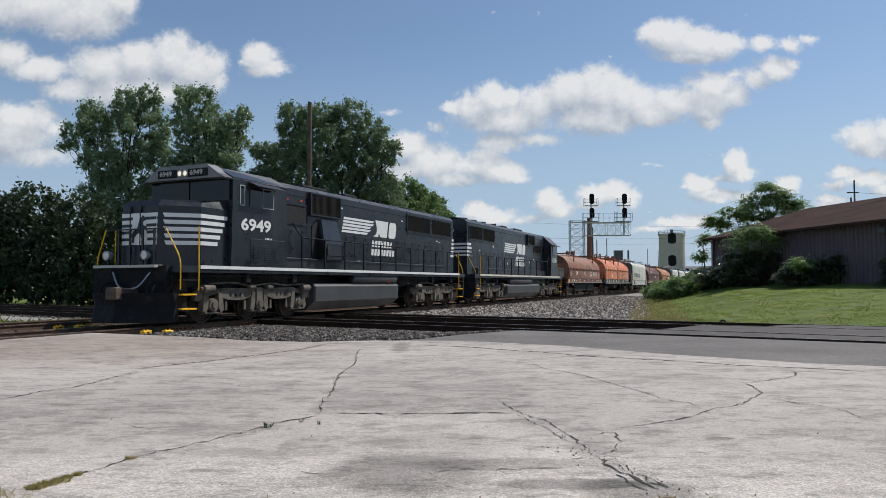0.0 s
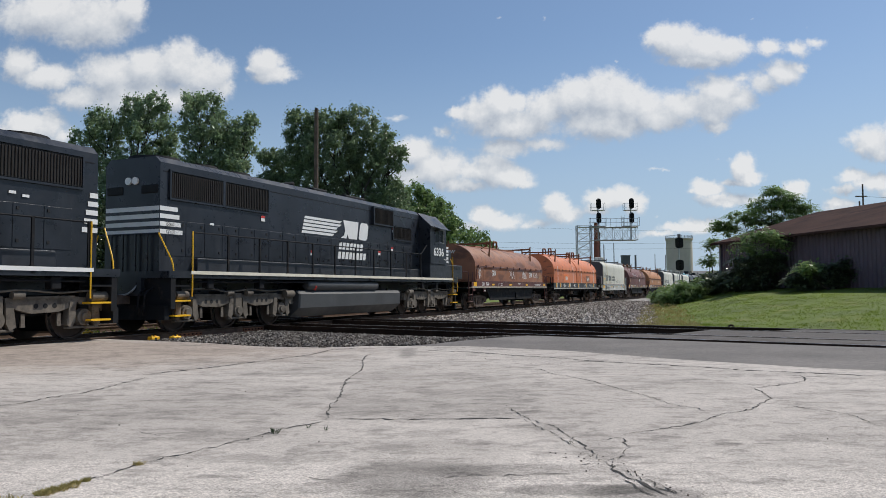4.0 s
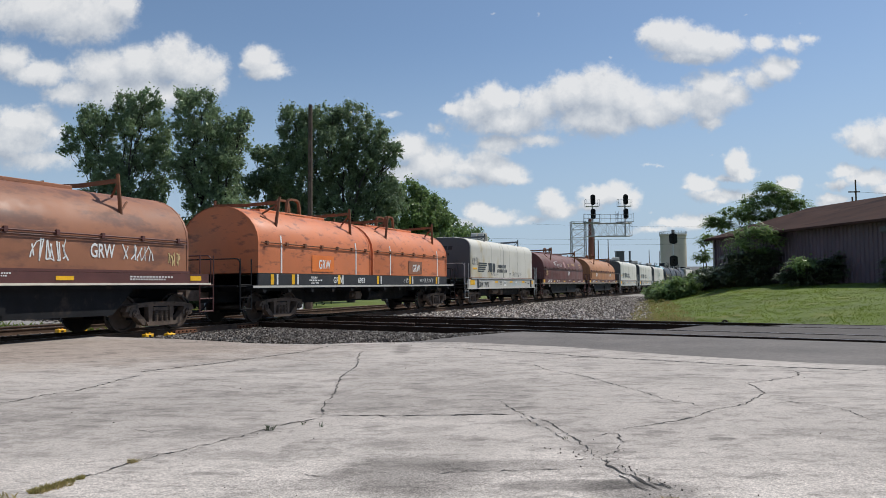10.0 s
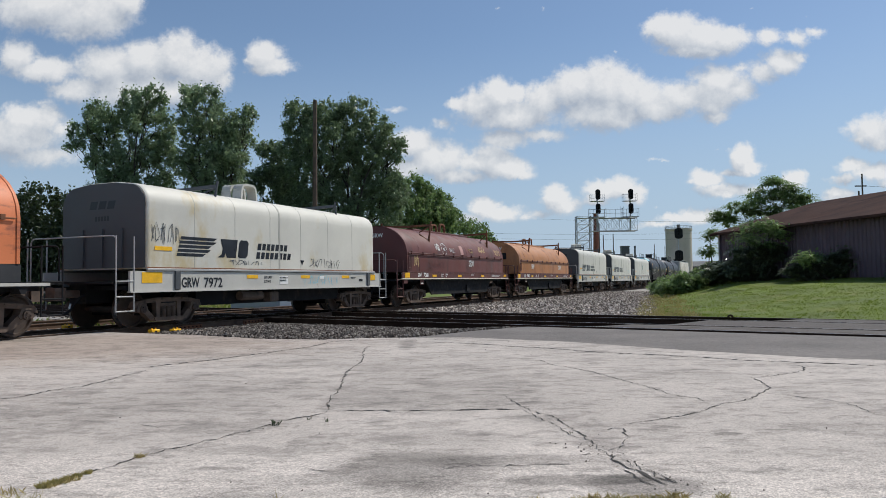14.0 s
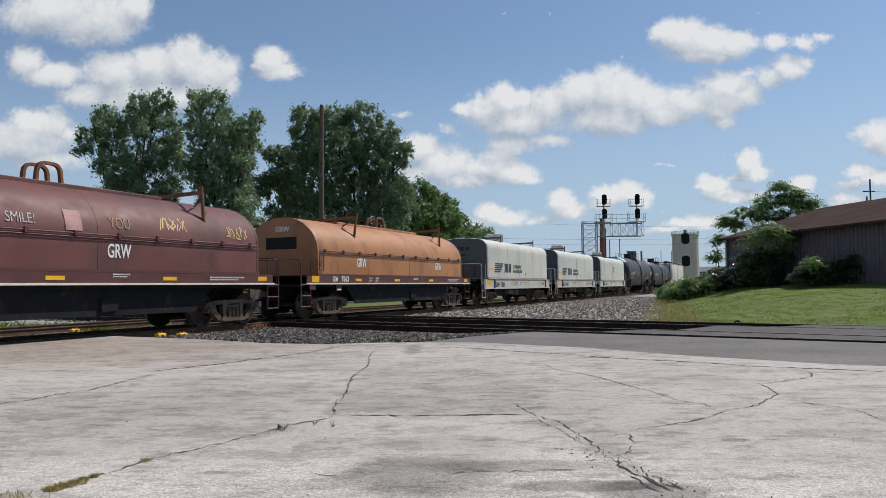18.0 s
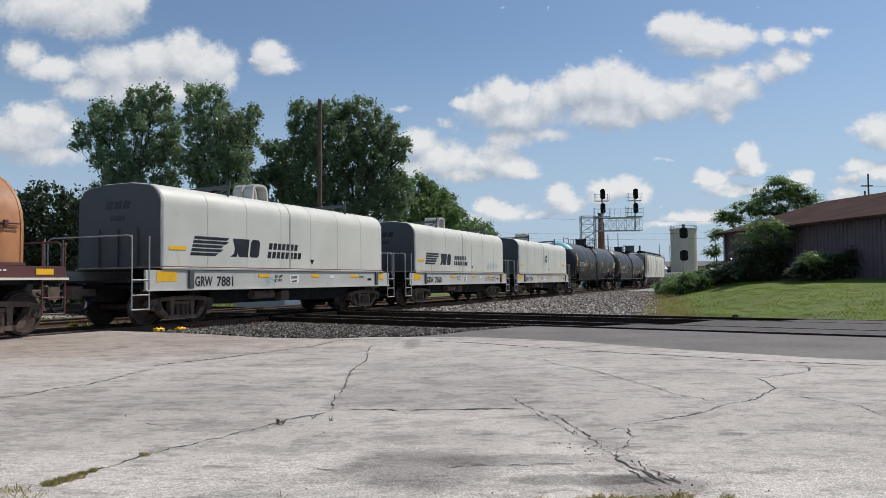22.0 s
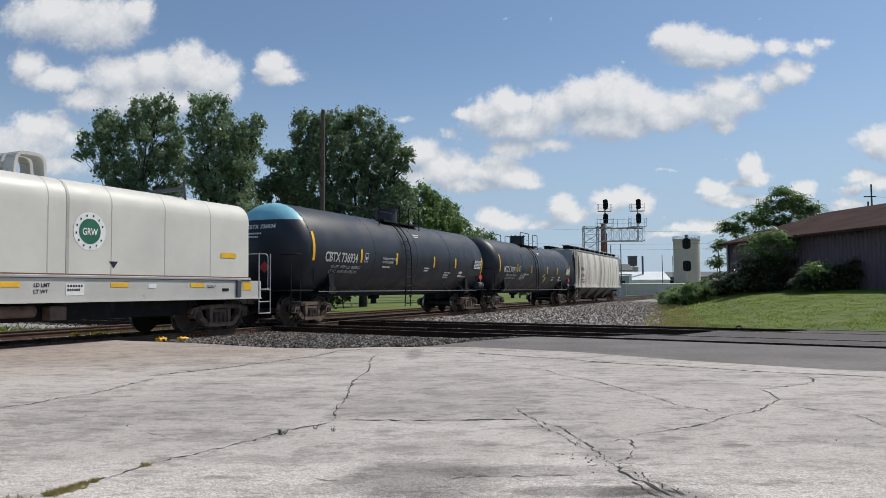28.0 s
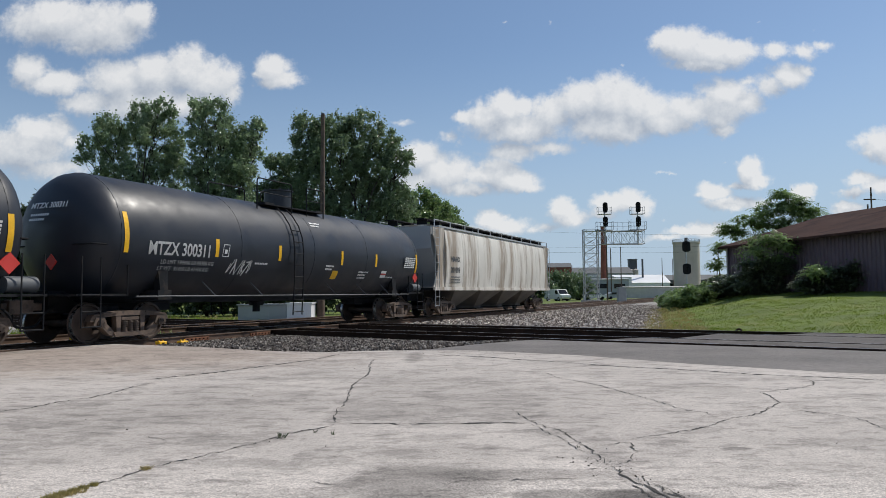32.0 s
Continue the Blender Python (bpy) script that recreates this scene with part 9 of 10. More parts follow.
def build_signals():
    top = thing("signal_bridge", "grey lattice signal gantry reaching over the tracks", "railway signal", m=pose(0, 100, 0))
    bm = bmesh.new()
    lattice(bm, (18.3, 0, -0.3), (18.3, 0, 9.6), 1.9, 1.3, 9, 0.045)
    part("mast", bm, M_STEEL, top)
    bm = bmesh.new()
    lattice(bm, (19.2, 0, 8.45), (25.5, 0, 8.45), 1.3, 1.75, 6, 0.04)
    box(bm, 17.4, 25.5, -0.5, 0.5, 9.34, 9.40)
    part("boom", bm, M_STEEL, top)
    bm = bmesh.new()
    box(bm, 17.0, 19.6, -1.0, 1.0, -0.4, 0.05)
    part("footing", bm, M_CONCRETE, top)
    bm = bmesh.new()
    for k in range(8):
        x = 19.6 + k * 0.75
        tube(bm, [(x, -0.6, 9.4), (x, -0.6, 10.5)], 0.022, 5)
    tube(bm, [(19.4, -0.6, 10.5), (25.4, -0.6, 10.5)], 0.022, 5)
    tube(bm, [(19.4, -0.6, 9.95), (25.4, -0.6, 9.95)], 0.018, 5)
    part("walkway_rail", bm, M_STEEL, top)
    for x in (20.3, 24.75):
        bm = bmesh.new()
        cyl(bm, (x, 0, 7.6), (x, 0, 13.0), 0.10, seg=8)
        part("signal_post", bm, M_STEEL, top)
        signal_head(top, x, 12.55)
        signal_head(top, x, 10.6)
        cage(top, x - 0.9, x + 0.9, -0.3, 0.7, 11.7, 0.95)
        cage(top, x - 1.1, x + 1.1, -0.3, 0.7, 9.55, 1.1)
    ladder(top, 23.3, 23.7, -0.7, 9.4, 10.9, M_STEEL, 5)
    # the low signal before the tower
    mast = thing("signal_mast", "short railway signal with two round-ended heads beside the far track", "railway signal", m=pose(0, 112, 0))
    bm = bmesh.new()
    cyl(bm, (35.0, 0.3, -0.35), (35.0, 0.3, 8.6), 0.09, seg=8)
    part("post", bm, M_STEEL, mast)
    signal_head(mast, 35.0, 7.9, 0.0, 1.15, 1.6)
    signal_head(mast, 35.0, 4.5, 0.0, 1.15, 1.6)
    ladder(mast, 34.8, 35.2, 0.6, 0.0, 7.0, M_STEEL, 14)
    cab = thing("signal_cabinet", "silver steel signal cabinet beside the far track", "equipment cabinet", m=pose(20.56, 92, 0))
    bm = bmesh.new()
    box(bm, -0.5, 0.5, -0.5, 0.5, -0.1, 1.62, 0.02)
    part("case", bm, M_SILVER, cab)
    bm = bmesh.new()
    box(bm, -0.55, 0.55, -0.55, 0.55, 1.62, 1.68)
    part("lid", bm, M_STEEL, cab)
    for x in (-0.24, 0.24):
        bm = bmesh.new()
        box(bm, x - 0.22, x + 0.22, -0.515, -0.50, 0.05, 1.5, 0.006)
        part("cabinet_door", bm, M_SILVER, cab)
    bm = bmesh.new()
    box(bm, -0.6, 0.6, -0.6, 0.6, -0.45, -0.1)
    part("base", bm, M_CONCRETE, cab)
    # grey and white boxes beyond the train
    for name, x, y, w, h, mt, lab in (("equipment_hut", -10.3, 39.5, 2.6, 0.60, M_FARGREY, "low grey equipment hut beyond the tracks"), ("equipment_box", -8.3, 39.3, 1.3, 0.66, M_FARWHITE, "white equipment box beside the grey hut")):
        t = thing(name, lab, "equipment box", m=pose(x, y, 0))
        bm = bmesh.new()
        box(bm, -w / 2, w / 2, -0.6, 0.6, -0.36, h - 0.06, 0.02)
        part("case", bm, mt, t)
        bm = bmesh.new()
        box(bm, -w / 2 - 0.06, w / 2 + 0.06, -0.68, 0.68, h - 0.06, h)
        part("lid", bm, mt, t)
        bm = bmesh.new()
        box(bm, -0.35, 0.35, -0.62, -0.60, -0.2, h - 0.2, 0.006)
        part("hatch", bm, mt, t)
    post = thing("timber_post", "thick dark timber post beyond the tracks", "post", m=pose(-7.4, 40, 0))
    bm = bmesh.new()
    cyl(bm, (0, 0, -0.36), (0, 0, 1.7), 0.22, 0.2, 12)
    part("post", bm, M_WOOD, post, smooth=60)


def simple_house(name, label, cat, x, y, w, d, h, rise, wall, roof, turn=0, windows=0, base=-0.35):
    t = thing(name, label, cat, m=pose(x, y, 0, 0, 0, turn))
    bm = bmesh.new()
    box(bm, -w / 2, w / 2, -d / 2, d / 2, base, h)
    part("wall", bm, wall, t)
    bm = bmesh.new()
    pts0 = [(-w / 2 - 0.3, -d / 2 - 0.3, h), (w / 2 + 0.3, -d / 2 - 0.3, h), (w / 2 + 0.3, d / 2 + 0.3, h), (-w / 2 - 0.3, d / 2 + 0.3, h)]
    pts1 = [(-w / 2 - 0.3, -0.05, h + rise), (w / 2 + 0.3, -0.05, h + rise), (w / 2 + 0.3, 0.05, h + rise), (-w / 2 - 0.3, 0.05, h + rise)]
    loft(bm, [pts0, pts1])
    bmesh.ops.recalc_face_normals(bm, faces=bm.faces)
    part("roof", bm, roof, t)
    for k in range(windows):
        xx = -w / 2 + w * (k + 0.5) / windows
        bm = bmesh.new()
        box(bm, xx - w / windows * 0.3, xx + w / windows * 0.3, -d / 2 - 0.06, -d / 2 + 0.02, h * 0.45, h * 0.72)
        part("window", bm, M_GLASS, t)
    return t


def build_far():
    # the round concrete tower
    t = thing("concrete_tower", "round tan concrete silo tower with a flat rimmed top", "silo", m=pose(56.2, 180, 0))
    bm = bmesh.new()
    lathe(bm, [(-0.4, 3.12), (6.0, 3.10), (12.6, 3.08), (12.7, 3.25), (13.1, 3.25), (13.1, 2.9), (13.0, 0.1)], 40, pose(0, 0, 0, 90, 0, 0))
    part("shaft", bm, M_SILO, t, smooth=30)
    bm = bmesh.new()
    for k in range(26):
        a = 2 * math.pi * k / 26
        tube(bm, [(3.15 * math.cos(a), 3.15 * math.sin(a), 13.1), (3.15 * math.cos(a), 3.15 * math.sin(a), 13.7)], 0.04, 4)
    line = [(3.15 * math.cos(2 * math.pi * k / 26), 3.15 * math.sin(2 * math.pi * k / 26), 13.7) for k in range(27)]
    tube(bm, line, 0.04, 4)
    box(bm, -0.3, 0.3, -0.3, 0.3, 13.0, 14.2)
    part("top_rail", bm, M_FARDARK, t)
    # chimney
    t = thing("chimney", "tall tapering red-brown factory chimney", "chimney", m=pose(52.5, 262, 0))
    bm = bmesh.new()
    lathe(bm, [(-0.4, 1.35), (7, 1.2), (23.6, 0.78), (24.0, 0.9), (24.5, 0.9), (24.5, 0.7), (24, 0.6)], 24, pose(0, 0, 0, 90, 0, 0))
    part("stack", bm, M_BRICK, t, smooth=30)
    # works buildings
    t = simple_house("white_shed", "white sheet-metal shed with a pitched roof", "shed", 63.5, 258, 18, 12, 4.2, 2.9, M_FARWHITE, M_FARWHITE, 6)
    bm = bmesh.new()
    cyl(bm, (1, -2, 5), (1, -2, 12.5), 0.35, seg=8)
    part("flue", bm, M_FARDARK, t)
    t = simple_house("long_shed", "long works shed with a dark roof and light bands", "shed", 55, 300, 30, 14, 8.6, 2.6, M_FARGREY, M_FARDARK, 0, 0)
    for k in range(3):
        bm = bmesh.new()
        box(bm, -15.1, 15.1, -7.1, -6.95, 4.2 + k * 1.5, 4.9 + k * 1.5)
        part("light_band", bm, M_FARWHITE, t)
    simple_house("grey_shed", "grey flat-topped works building", "shed", 46.7, 228, 11, 9, 5.0, 0.3, M_FARGREY, M_FARGREY, 0, 2)
    simple_house("white_annex", "small white works building", "shed", 52.6, 236, 5, 8, 5.8, 0.6, M_FARWHITE, M_FARWHITE, 0, 1)
    t = simple_house("low_store", "long low pale grey store", "shed", 46, 172, 15, 5, 2.2, 0.15, M_SILLGREY, M_SILLGREY, 4, 0)
    simple_house("dark_works", "dark works building behind the tower", "shed", 106, 332, 40, 14, 6.2, 2.4, M_FARDARK, M_FARDARK, 0, 6)
    simple_house("red_roof_house", "small house with an orange-red roof", "house", 72.4, 207, 7, 7, 1.6, 2.4, M_SILO, M_REDROOF, 10, 2)
    simple_house("brick_house", "old brick house with a low roof among trees", "house", 33.5, 240, 7, 8, 9.2, 1.5, M_BRICK, M_FARDARK, 0, 3)
    for k, (x, h) in enumerate(((71.2, 10.4), (73.4, 10.4), (75.5, 10.4))):
        t = thing("storage_silo", "pale concrete storage silo in the works", "silo", "silos of the works", m=pose(x, 310, 0))
        bm = bmesh.new()
        lathe(bm, [(-0.4, 1.05), (h, 1.05), (h + 0.4, 0.2)], 20, pose(0, 0, 0, 90, 0, 0))
        part("shaft", bm, M_SILO, t, smooth=30)
    t = thing("hopper_tower", "green-grey sheeted tower above the silos", "tower", m=pose(74.8, 313, 0))
    bm = bmesh.new()
    box(bm, -1.65, 1.65, -1.5, 1.5, -0.4, 14.7, 0.1)
    part("body", bm, M_ENDGREY, t)
    bm = bmesh.new()
    box(bm, -1.8, 1.8, -1.7, 1.7, 14.7, 15.0)
    part("roof", bm, M_FARDARK, t)
    # parked cars and low clutter along the far road
    for k, (x, y, mt, lab) in enumerate(((21.5, 138, M_FARDARK, "dark parked car far down the line"), (26.5, 142, M_WHITE, "white parked car far down the line"), (31.5, 146, M_FARGREY, "grey parked car far down the line"))):
        c = thing("parked_car", lab, "car", "parked cars", m=pose(x, y, -0.34, 0, 0, 10))
        bm = bmesh.new()
        prism(bm, [(-2.2, 0.3), (2.2, 0.3), (2.2, 0.8), (1.3, 0.95), (0.7, 1.42), (-1.2, 1.42), (-1.9, 0.95), (-2.2, 0.9)], -0.85, 0.85)
        part("body", bm, mt, c)
        bm = bmesh.new()
        prism(bm, [(-1.5, 0.97), (1.0, 0.97), (0.6, 1.36), (-1.1, 1.36)], -0.86, 0.86)
        part("glass", bm, M_GLASS, c)
        for xx in (-1.35, 1.35):
            bm = bmesh.new()
            cyl(bm, (xx, -0.86, 0.31), (xx, 0.86, 0.31), 0.31, seg=14)
            part("wheel_pair", bm, M_UNDER, c)
    # trees and a white van at the far crossing
    for i, (x, y, h, r) in enumerate(((14.6, 128, 5.2, 2.2), (19.0, 132, 5.6, 2.8), (22.4, 134, 5.0, 2.2), (11.0, 128, 6.0, 2.6))):
        tree("tree", (x, y), h, [(0, 0, h * 0.55, r, 2, h * 0.38), (0.8, 0, h * 0.3, r, 2, h * 0.28)], M_LEAF_B, 7000, 0.17, 80 + i, "dark green bushy tree beside the far tracks", 0.15)
    for i, (x, y, h, r) in enumerate(((-60, 90, 9, 6), (-46, 110, 10, 6), (-30, 140, 10, 7), (-10, 160, 10, 7), (10, 200, 9, 7), (110, 260, 9, 8), (130, 250, 9, 8), (-75, 80, 9, 6), (95, 240, 6, 6))):
        tree("tree", (x, y), h, [(0, 0, h * 0.55, r, 4, h * 0.42), (r * 0.7, 0, h * 0.4, r * 0.7, 3, h * 0.32)], M_LEAF_B, 6000, 0.35, 120 + i, "distant green tree on the horizon", 0.25)
    van = thing("van", "white delivery van parked beyond the far end of the train", "van", m=pose(17.1, 125, -0.34, 0, 0, -60))
    bm = bmesh.new()
    prof = [(-2.4, 0.35), (2.0, 0.35), (2.4, 0.6), (2.4, 1.0), (1.7, 1.2), (1.2, 1.95), (-2.3, 2.0), (-2.4, 1.8)]
    prism(bm, prof, -0.95, 0.95)
    part("body", bm, M_WHITE, van)
    for side in (-1, 1):
        bm = bmesh.new()
        prism(bm, [(0.6, 1.2), (1.5, 1.2), (1.1, 1.8), (0.6, 1.8)], side * 0.955 - 0.005, side * 0.955 + 0.005)
        part("side_window", bm, M_GLASS, van)
        for x in (-1.5, 1.5):
            bm = bmesh.new()
            cyl(bm, (x, side * 0.75, 0.33), (x, side * 0.97, 0.33), 0.33, seg=16)
            w = part("wheel", bm, M_UNDER, van)
            bm = bmesh.new()
            cyl(bm, (x, side * 0.96, 0.33), (x, side * 0.98, 0.33), 0.18, seg=12)
            part("rim", bm, M_STEEL, w)
    bm = bmesh.new()
    loft(bm, [[(1.72, -0.85, 1.22), (1.72, 0.85, 1.22), (1.74, 0.85, 1.22), (1.74, -0.85, 1.22)], [(1.23, -0.8, 1.9), (1.23, 0.8, 1.9), (1.25, 0.8, 1.9), (1.25, -0.8, 1.9)]])
    part("windscreen", bm, M_GLASS, van)
    # utility poles and their wires
    for x, y, h, lab in ((50.7, 90, 13.6, 1), (46.9, 84, 10.8, 0), (26.6, 130, 11, 0), (31.5, 150, 10, 0), (38, 170, 11.5, 0), (60, 215, 11, 0), (66, 225, 11, 0)):
        t = thing("utility_pole", "dark timber utility pole in the distance", "utility pole", "far utility poles", m=pose(x, y, 0))
        bm = bmesh.new()
        cyl(bm, (0, 0, -0.4), (0, 0, h), 0.14, 0.09, 8)
        part("pole", bm, M_WOOD, t)
        if lab:
            for z in (h - 1.5,):
                bm = bmesh.new()
                box(bm, -0.9, 0.5, -0.06, 0.06, z - 0.07, z + 0.07)
                part("crossarm", bm, M_WOOD, t)
    wires = thing("overhead_wires", "thin dark wires strung between distant poles", "wires")
    for k, (a, b) in enumerate((((-5, 130, 9.9), (90, 165, 12.5)), ((-5, 130, 9.0), (90, 165, 11.2)), ((50.7, 90, 12.1), (120, 95, 13.0)), ((18, 150, 13.5), (110, 150, 14.0)))):
        bm = bmesh.new()
        a, b = Vector(a), Vector(b)
        tube(bm, [a.lerp(b, t / 12) - Vector((0, 0, 1.2 * 4 * (t / 12) * (1 - t / 12))) for t in range(13)], 0.018, 4)
        part("wire", bm, M_DARK, wires)


build_bank()
build_warehouse()
build_shrubs()
build_signals()
build_far()


# ---- stones, weeds and small hardware ----
def stones(name, places, lo, hi, seed, label, mat):
    """Many small broken stones, each a bent block of its own."""
    g = np.random.default_rng(seed)
    n = len(places)
    cube = np.array([(-1, -1, -1), (1, -1, -1), (1, 1, -1), (-1, 1, -1), (-1, -1, 1), (1, -1, 1), (1, 1, 1), (-1, 1, 1)], dtype=float)
    faces = np.array([(3, 2, 1, 0), (4, 5, 6, 7), (0, 1, 5, 4), (1, 2, 6, 5), (2, 3, 7, 6), (3, 0, 4, 7)])
    size = g.uniform(lo, hi, (n, 1, 1)) * g.uniform(0.6, 1.2, (n, 1, 3))
    v = cube[None] * (1 + g.uniform(-0.45, 0.25, (n, 8, 3))) * size * 0.5
    a = g.normal(size=(n, 4))
    a /= np.linalg.norm(a, axis=1)[:, None]
    w, x, y, z = a.T
    R = np.stack([1 - 2 * (y * y + z * z), 2 * (x * y - w * z), 2 * (x * z + w * y), 2 * (x * y + w * z), 1 - 2 * (x * x + z * z), 2 * (y * z - w * x), 2 * (x * z - w * y), 2 * (y * z + w * x), 1 - 2 * (x * x + y * y)], 1).reshape(n, 3, 3)
    v = np.einsum("nij,nkj->nki", R, v) + np.array(places)[:, None, :]
    f = (faces[None] + 8 * np.arange(n)[:, None, None]).reshape(-1, 4)
    ob = place(name, mesh_np(name, v.reshape(-1, 3), f, mat), None)
    return tagged(ob, label, "gravel", kind="stuff")


def stone_material(k=1.0):
    m = bpy.data.materials.new("broken_stone")
    m.use_nodes = True
    N, L = m.node_tree.nodes, m.node_tree.links
    bs = N["Principled BSDF"]
    geo, ramp = N.new("ShaderNodeNewGeometry"), N.new("ShaderNodeValToRGB")
    e = ramp.color_ramp.elements
    e[0].color, e[1].color = (0.035 * k, 0.027 * k, 0.022 * k, 1), (0.33 * k, 0.30 * k, 0.265 * k, 1)
    mid = ramp.color_ramp.elements.new(0.55)
    mid.color = (0.115 * k, 0.096 * k, 0.08 * k, 1)
    L.new(geo.outputs["Random Per Island"], ramp.inputs[0])
    L.new(ramp.outputs[0], bs.inputs["Base Color"])
    bs.inputs["Roughness"].default_value = 0.9
    return m


def build_stones():
    mat = stone_material(0.95)
    g = random.Random(3)
    inner = [on_track(12.7, 0.80, -0.20), on_track(14.5, 0.80, -0.20), on_track(16.5, 0.80, -0.20), on_track(18.5, 0.85, -0.20)] + [on_cross(18.95, l, -0.20) for l in (2, 4, 6, 8)] + [on_cross(18.95, 9.9, -0.10)]
    outer = [Vector(p) for p in ((-5.4, 15.75, -0.06), (-5.29, 15.70, -0.05), (-4.5, 15.10, -0.045), (-3.72, 14.52, -0.045), (-2.44, 14.17, -0.05), (-1.63, 14.42, -0.05), (-0.93, 14.55, -0.05), (-0.4, 15.0, -0.05), (0.57, 16.4, -0.06))]
    pts = []
    for _ in range(15000):
        k = g.choices(range(8), weights=[1, 1.5, 2.5, 4, 4, 4, 3, 2])[0]
        q, t = g.random(), g.random()
        a, b = inner[k].lerp(inner[k + 1], q), outer[k].lerp(outer[k + 1], q)
        p = b.lerp(a, t) + Vector((0, 0, 0.03 * math.sin(t * math.pi)))
        pts.append((p.x, p.y, p.z + g.uniform(0.0, 0.03)))
    stones("ballast_stones", pts, 0.025, 0.06, 1, "loose broken grey ballast stones beside the crossing", mat)
    pts = []
    for _ in range(15000):
        s = 24.5 + 50 * g.random() ** 1.7
        l = g.uniform(0.9, grass_edge(max(s, 26)) + 0.4)
        if s < 25.4 - CROSS_SLOPE * l:
            continue
        p = on_track(s, l)
        pts.append((p.x, p.y, -0.20 - 0.10 * (l - 1.2) / 9 + g.uniform(0, 0.03)))
    stones("ballast_stones", pts, 0.04, 0.095, 2, "loose broken grey ballast stones beyond the crossing", stone_material(2.4))
    pts = []
    for _ in range(5000):
        s, l = g.uniform(8, 19), g.uniform(-8.5, -0.9)
        if abs(l + 4.25) < 0.95 and g.random() < 0.6:
            continue
        p = on_track(s, l)
        pts.append((p.x, p.y, -0.205 + g.uniform(0, 0.03)))
    for _ in range(3500):
        p = on_cross(g.uniform(18.2, 25.5), g.uniform(-30, 8))
        pts.append((p.x, p.y, -0.20 + g.uniform(0, 0.025)))
    stones("ballast_stones", pts, 0.04, 0.09, 3, "loose ballast stones between the tracks", mat)
    pts = []
    for _ in range(90):
        x, y = g.uniform(-6, 6), g.uniform(3.8, 14)
        pts.append((x, y, -0.030))
    for _ in range(260):
        t = g.random()
        pts.append((-5.2 + 6 * t + g.gauss(0, 0.3), 15.5 - 1.2 * t + g.gauss(0, 0.35) - 0.3, -0.030))
    for _ in range(60):
        t = g.random()
        pts.append((0.85 + 0.5 * t + g.gauss(0, 0.10), 5.0 - 1.2 * t + g.gauss(0, 0.08), -0.031))
    stones("loose_grit", pts, 0.003, 0.010, 4, "scattered grit on the worn concrete", stone_material(1.3))


def blades(name, spots, height, width, seed, mat, label, parent=None):
    """Tufts of bent grass blades at spots (x, y, z, spread, count, tall)."""
    g = np.random.default_rng(seed)
    V = []
    for x, y, z, sp, n, tall in spots:
        n = int(n)
        a = g.uniform(0, 2 * np.pi, n)
        r = sp * np.sqrt(g.uniform(0, 1, n))
        b = np.stack([x + r * np.cos(a), y + r * np.sin(a), np.full(n, z)], 1)
        d = g.normal(size=(n, 3)) * [0.45, 0.45, 0] + [0, 0, 1]
        h = (height * tall * g.uniform(0.4, 1.2, n))[:, None]
        s = np.cross(d, g.normal(size=(n, 3)))
        s /= np.linalg.norm(s, axis=1)[:, None]
        w = width * g.uniform(0.6, 1.3, n)[:, None]
        lean = g.normal(size=(n, 3)) * [0.35, 0.35, 0.0]
        V.append(np.stack([b - s * w, b + s * w, b + d * h * 0.6 + s * w * 0.7 + lean * h * 0.3, b + d * h + lean * h], 1))
    v = np.concatenate(V)
    f = np.arange(len(v) * 4).reshape(-1, 4)
    return place(name, mesh_np(name, v.reshape(-1, 3), f, mat), None, parent)


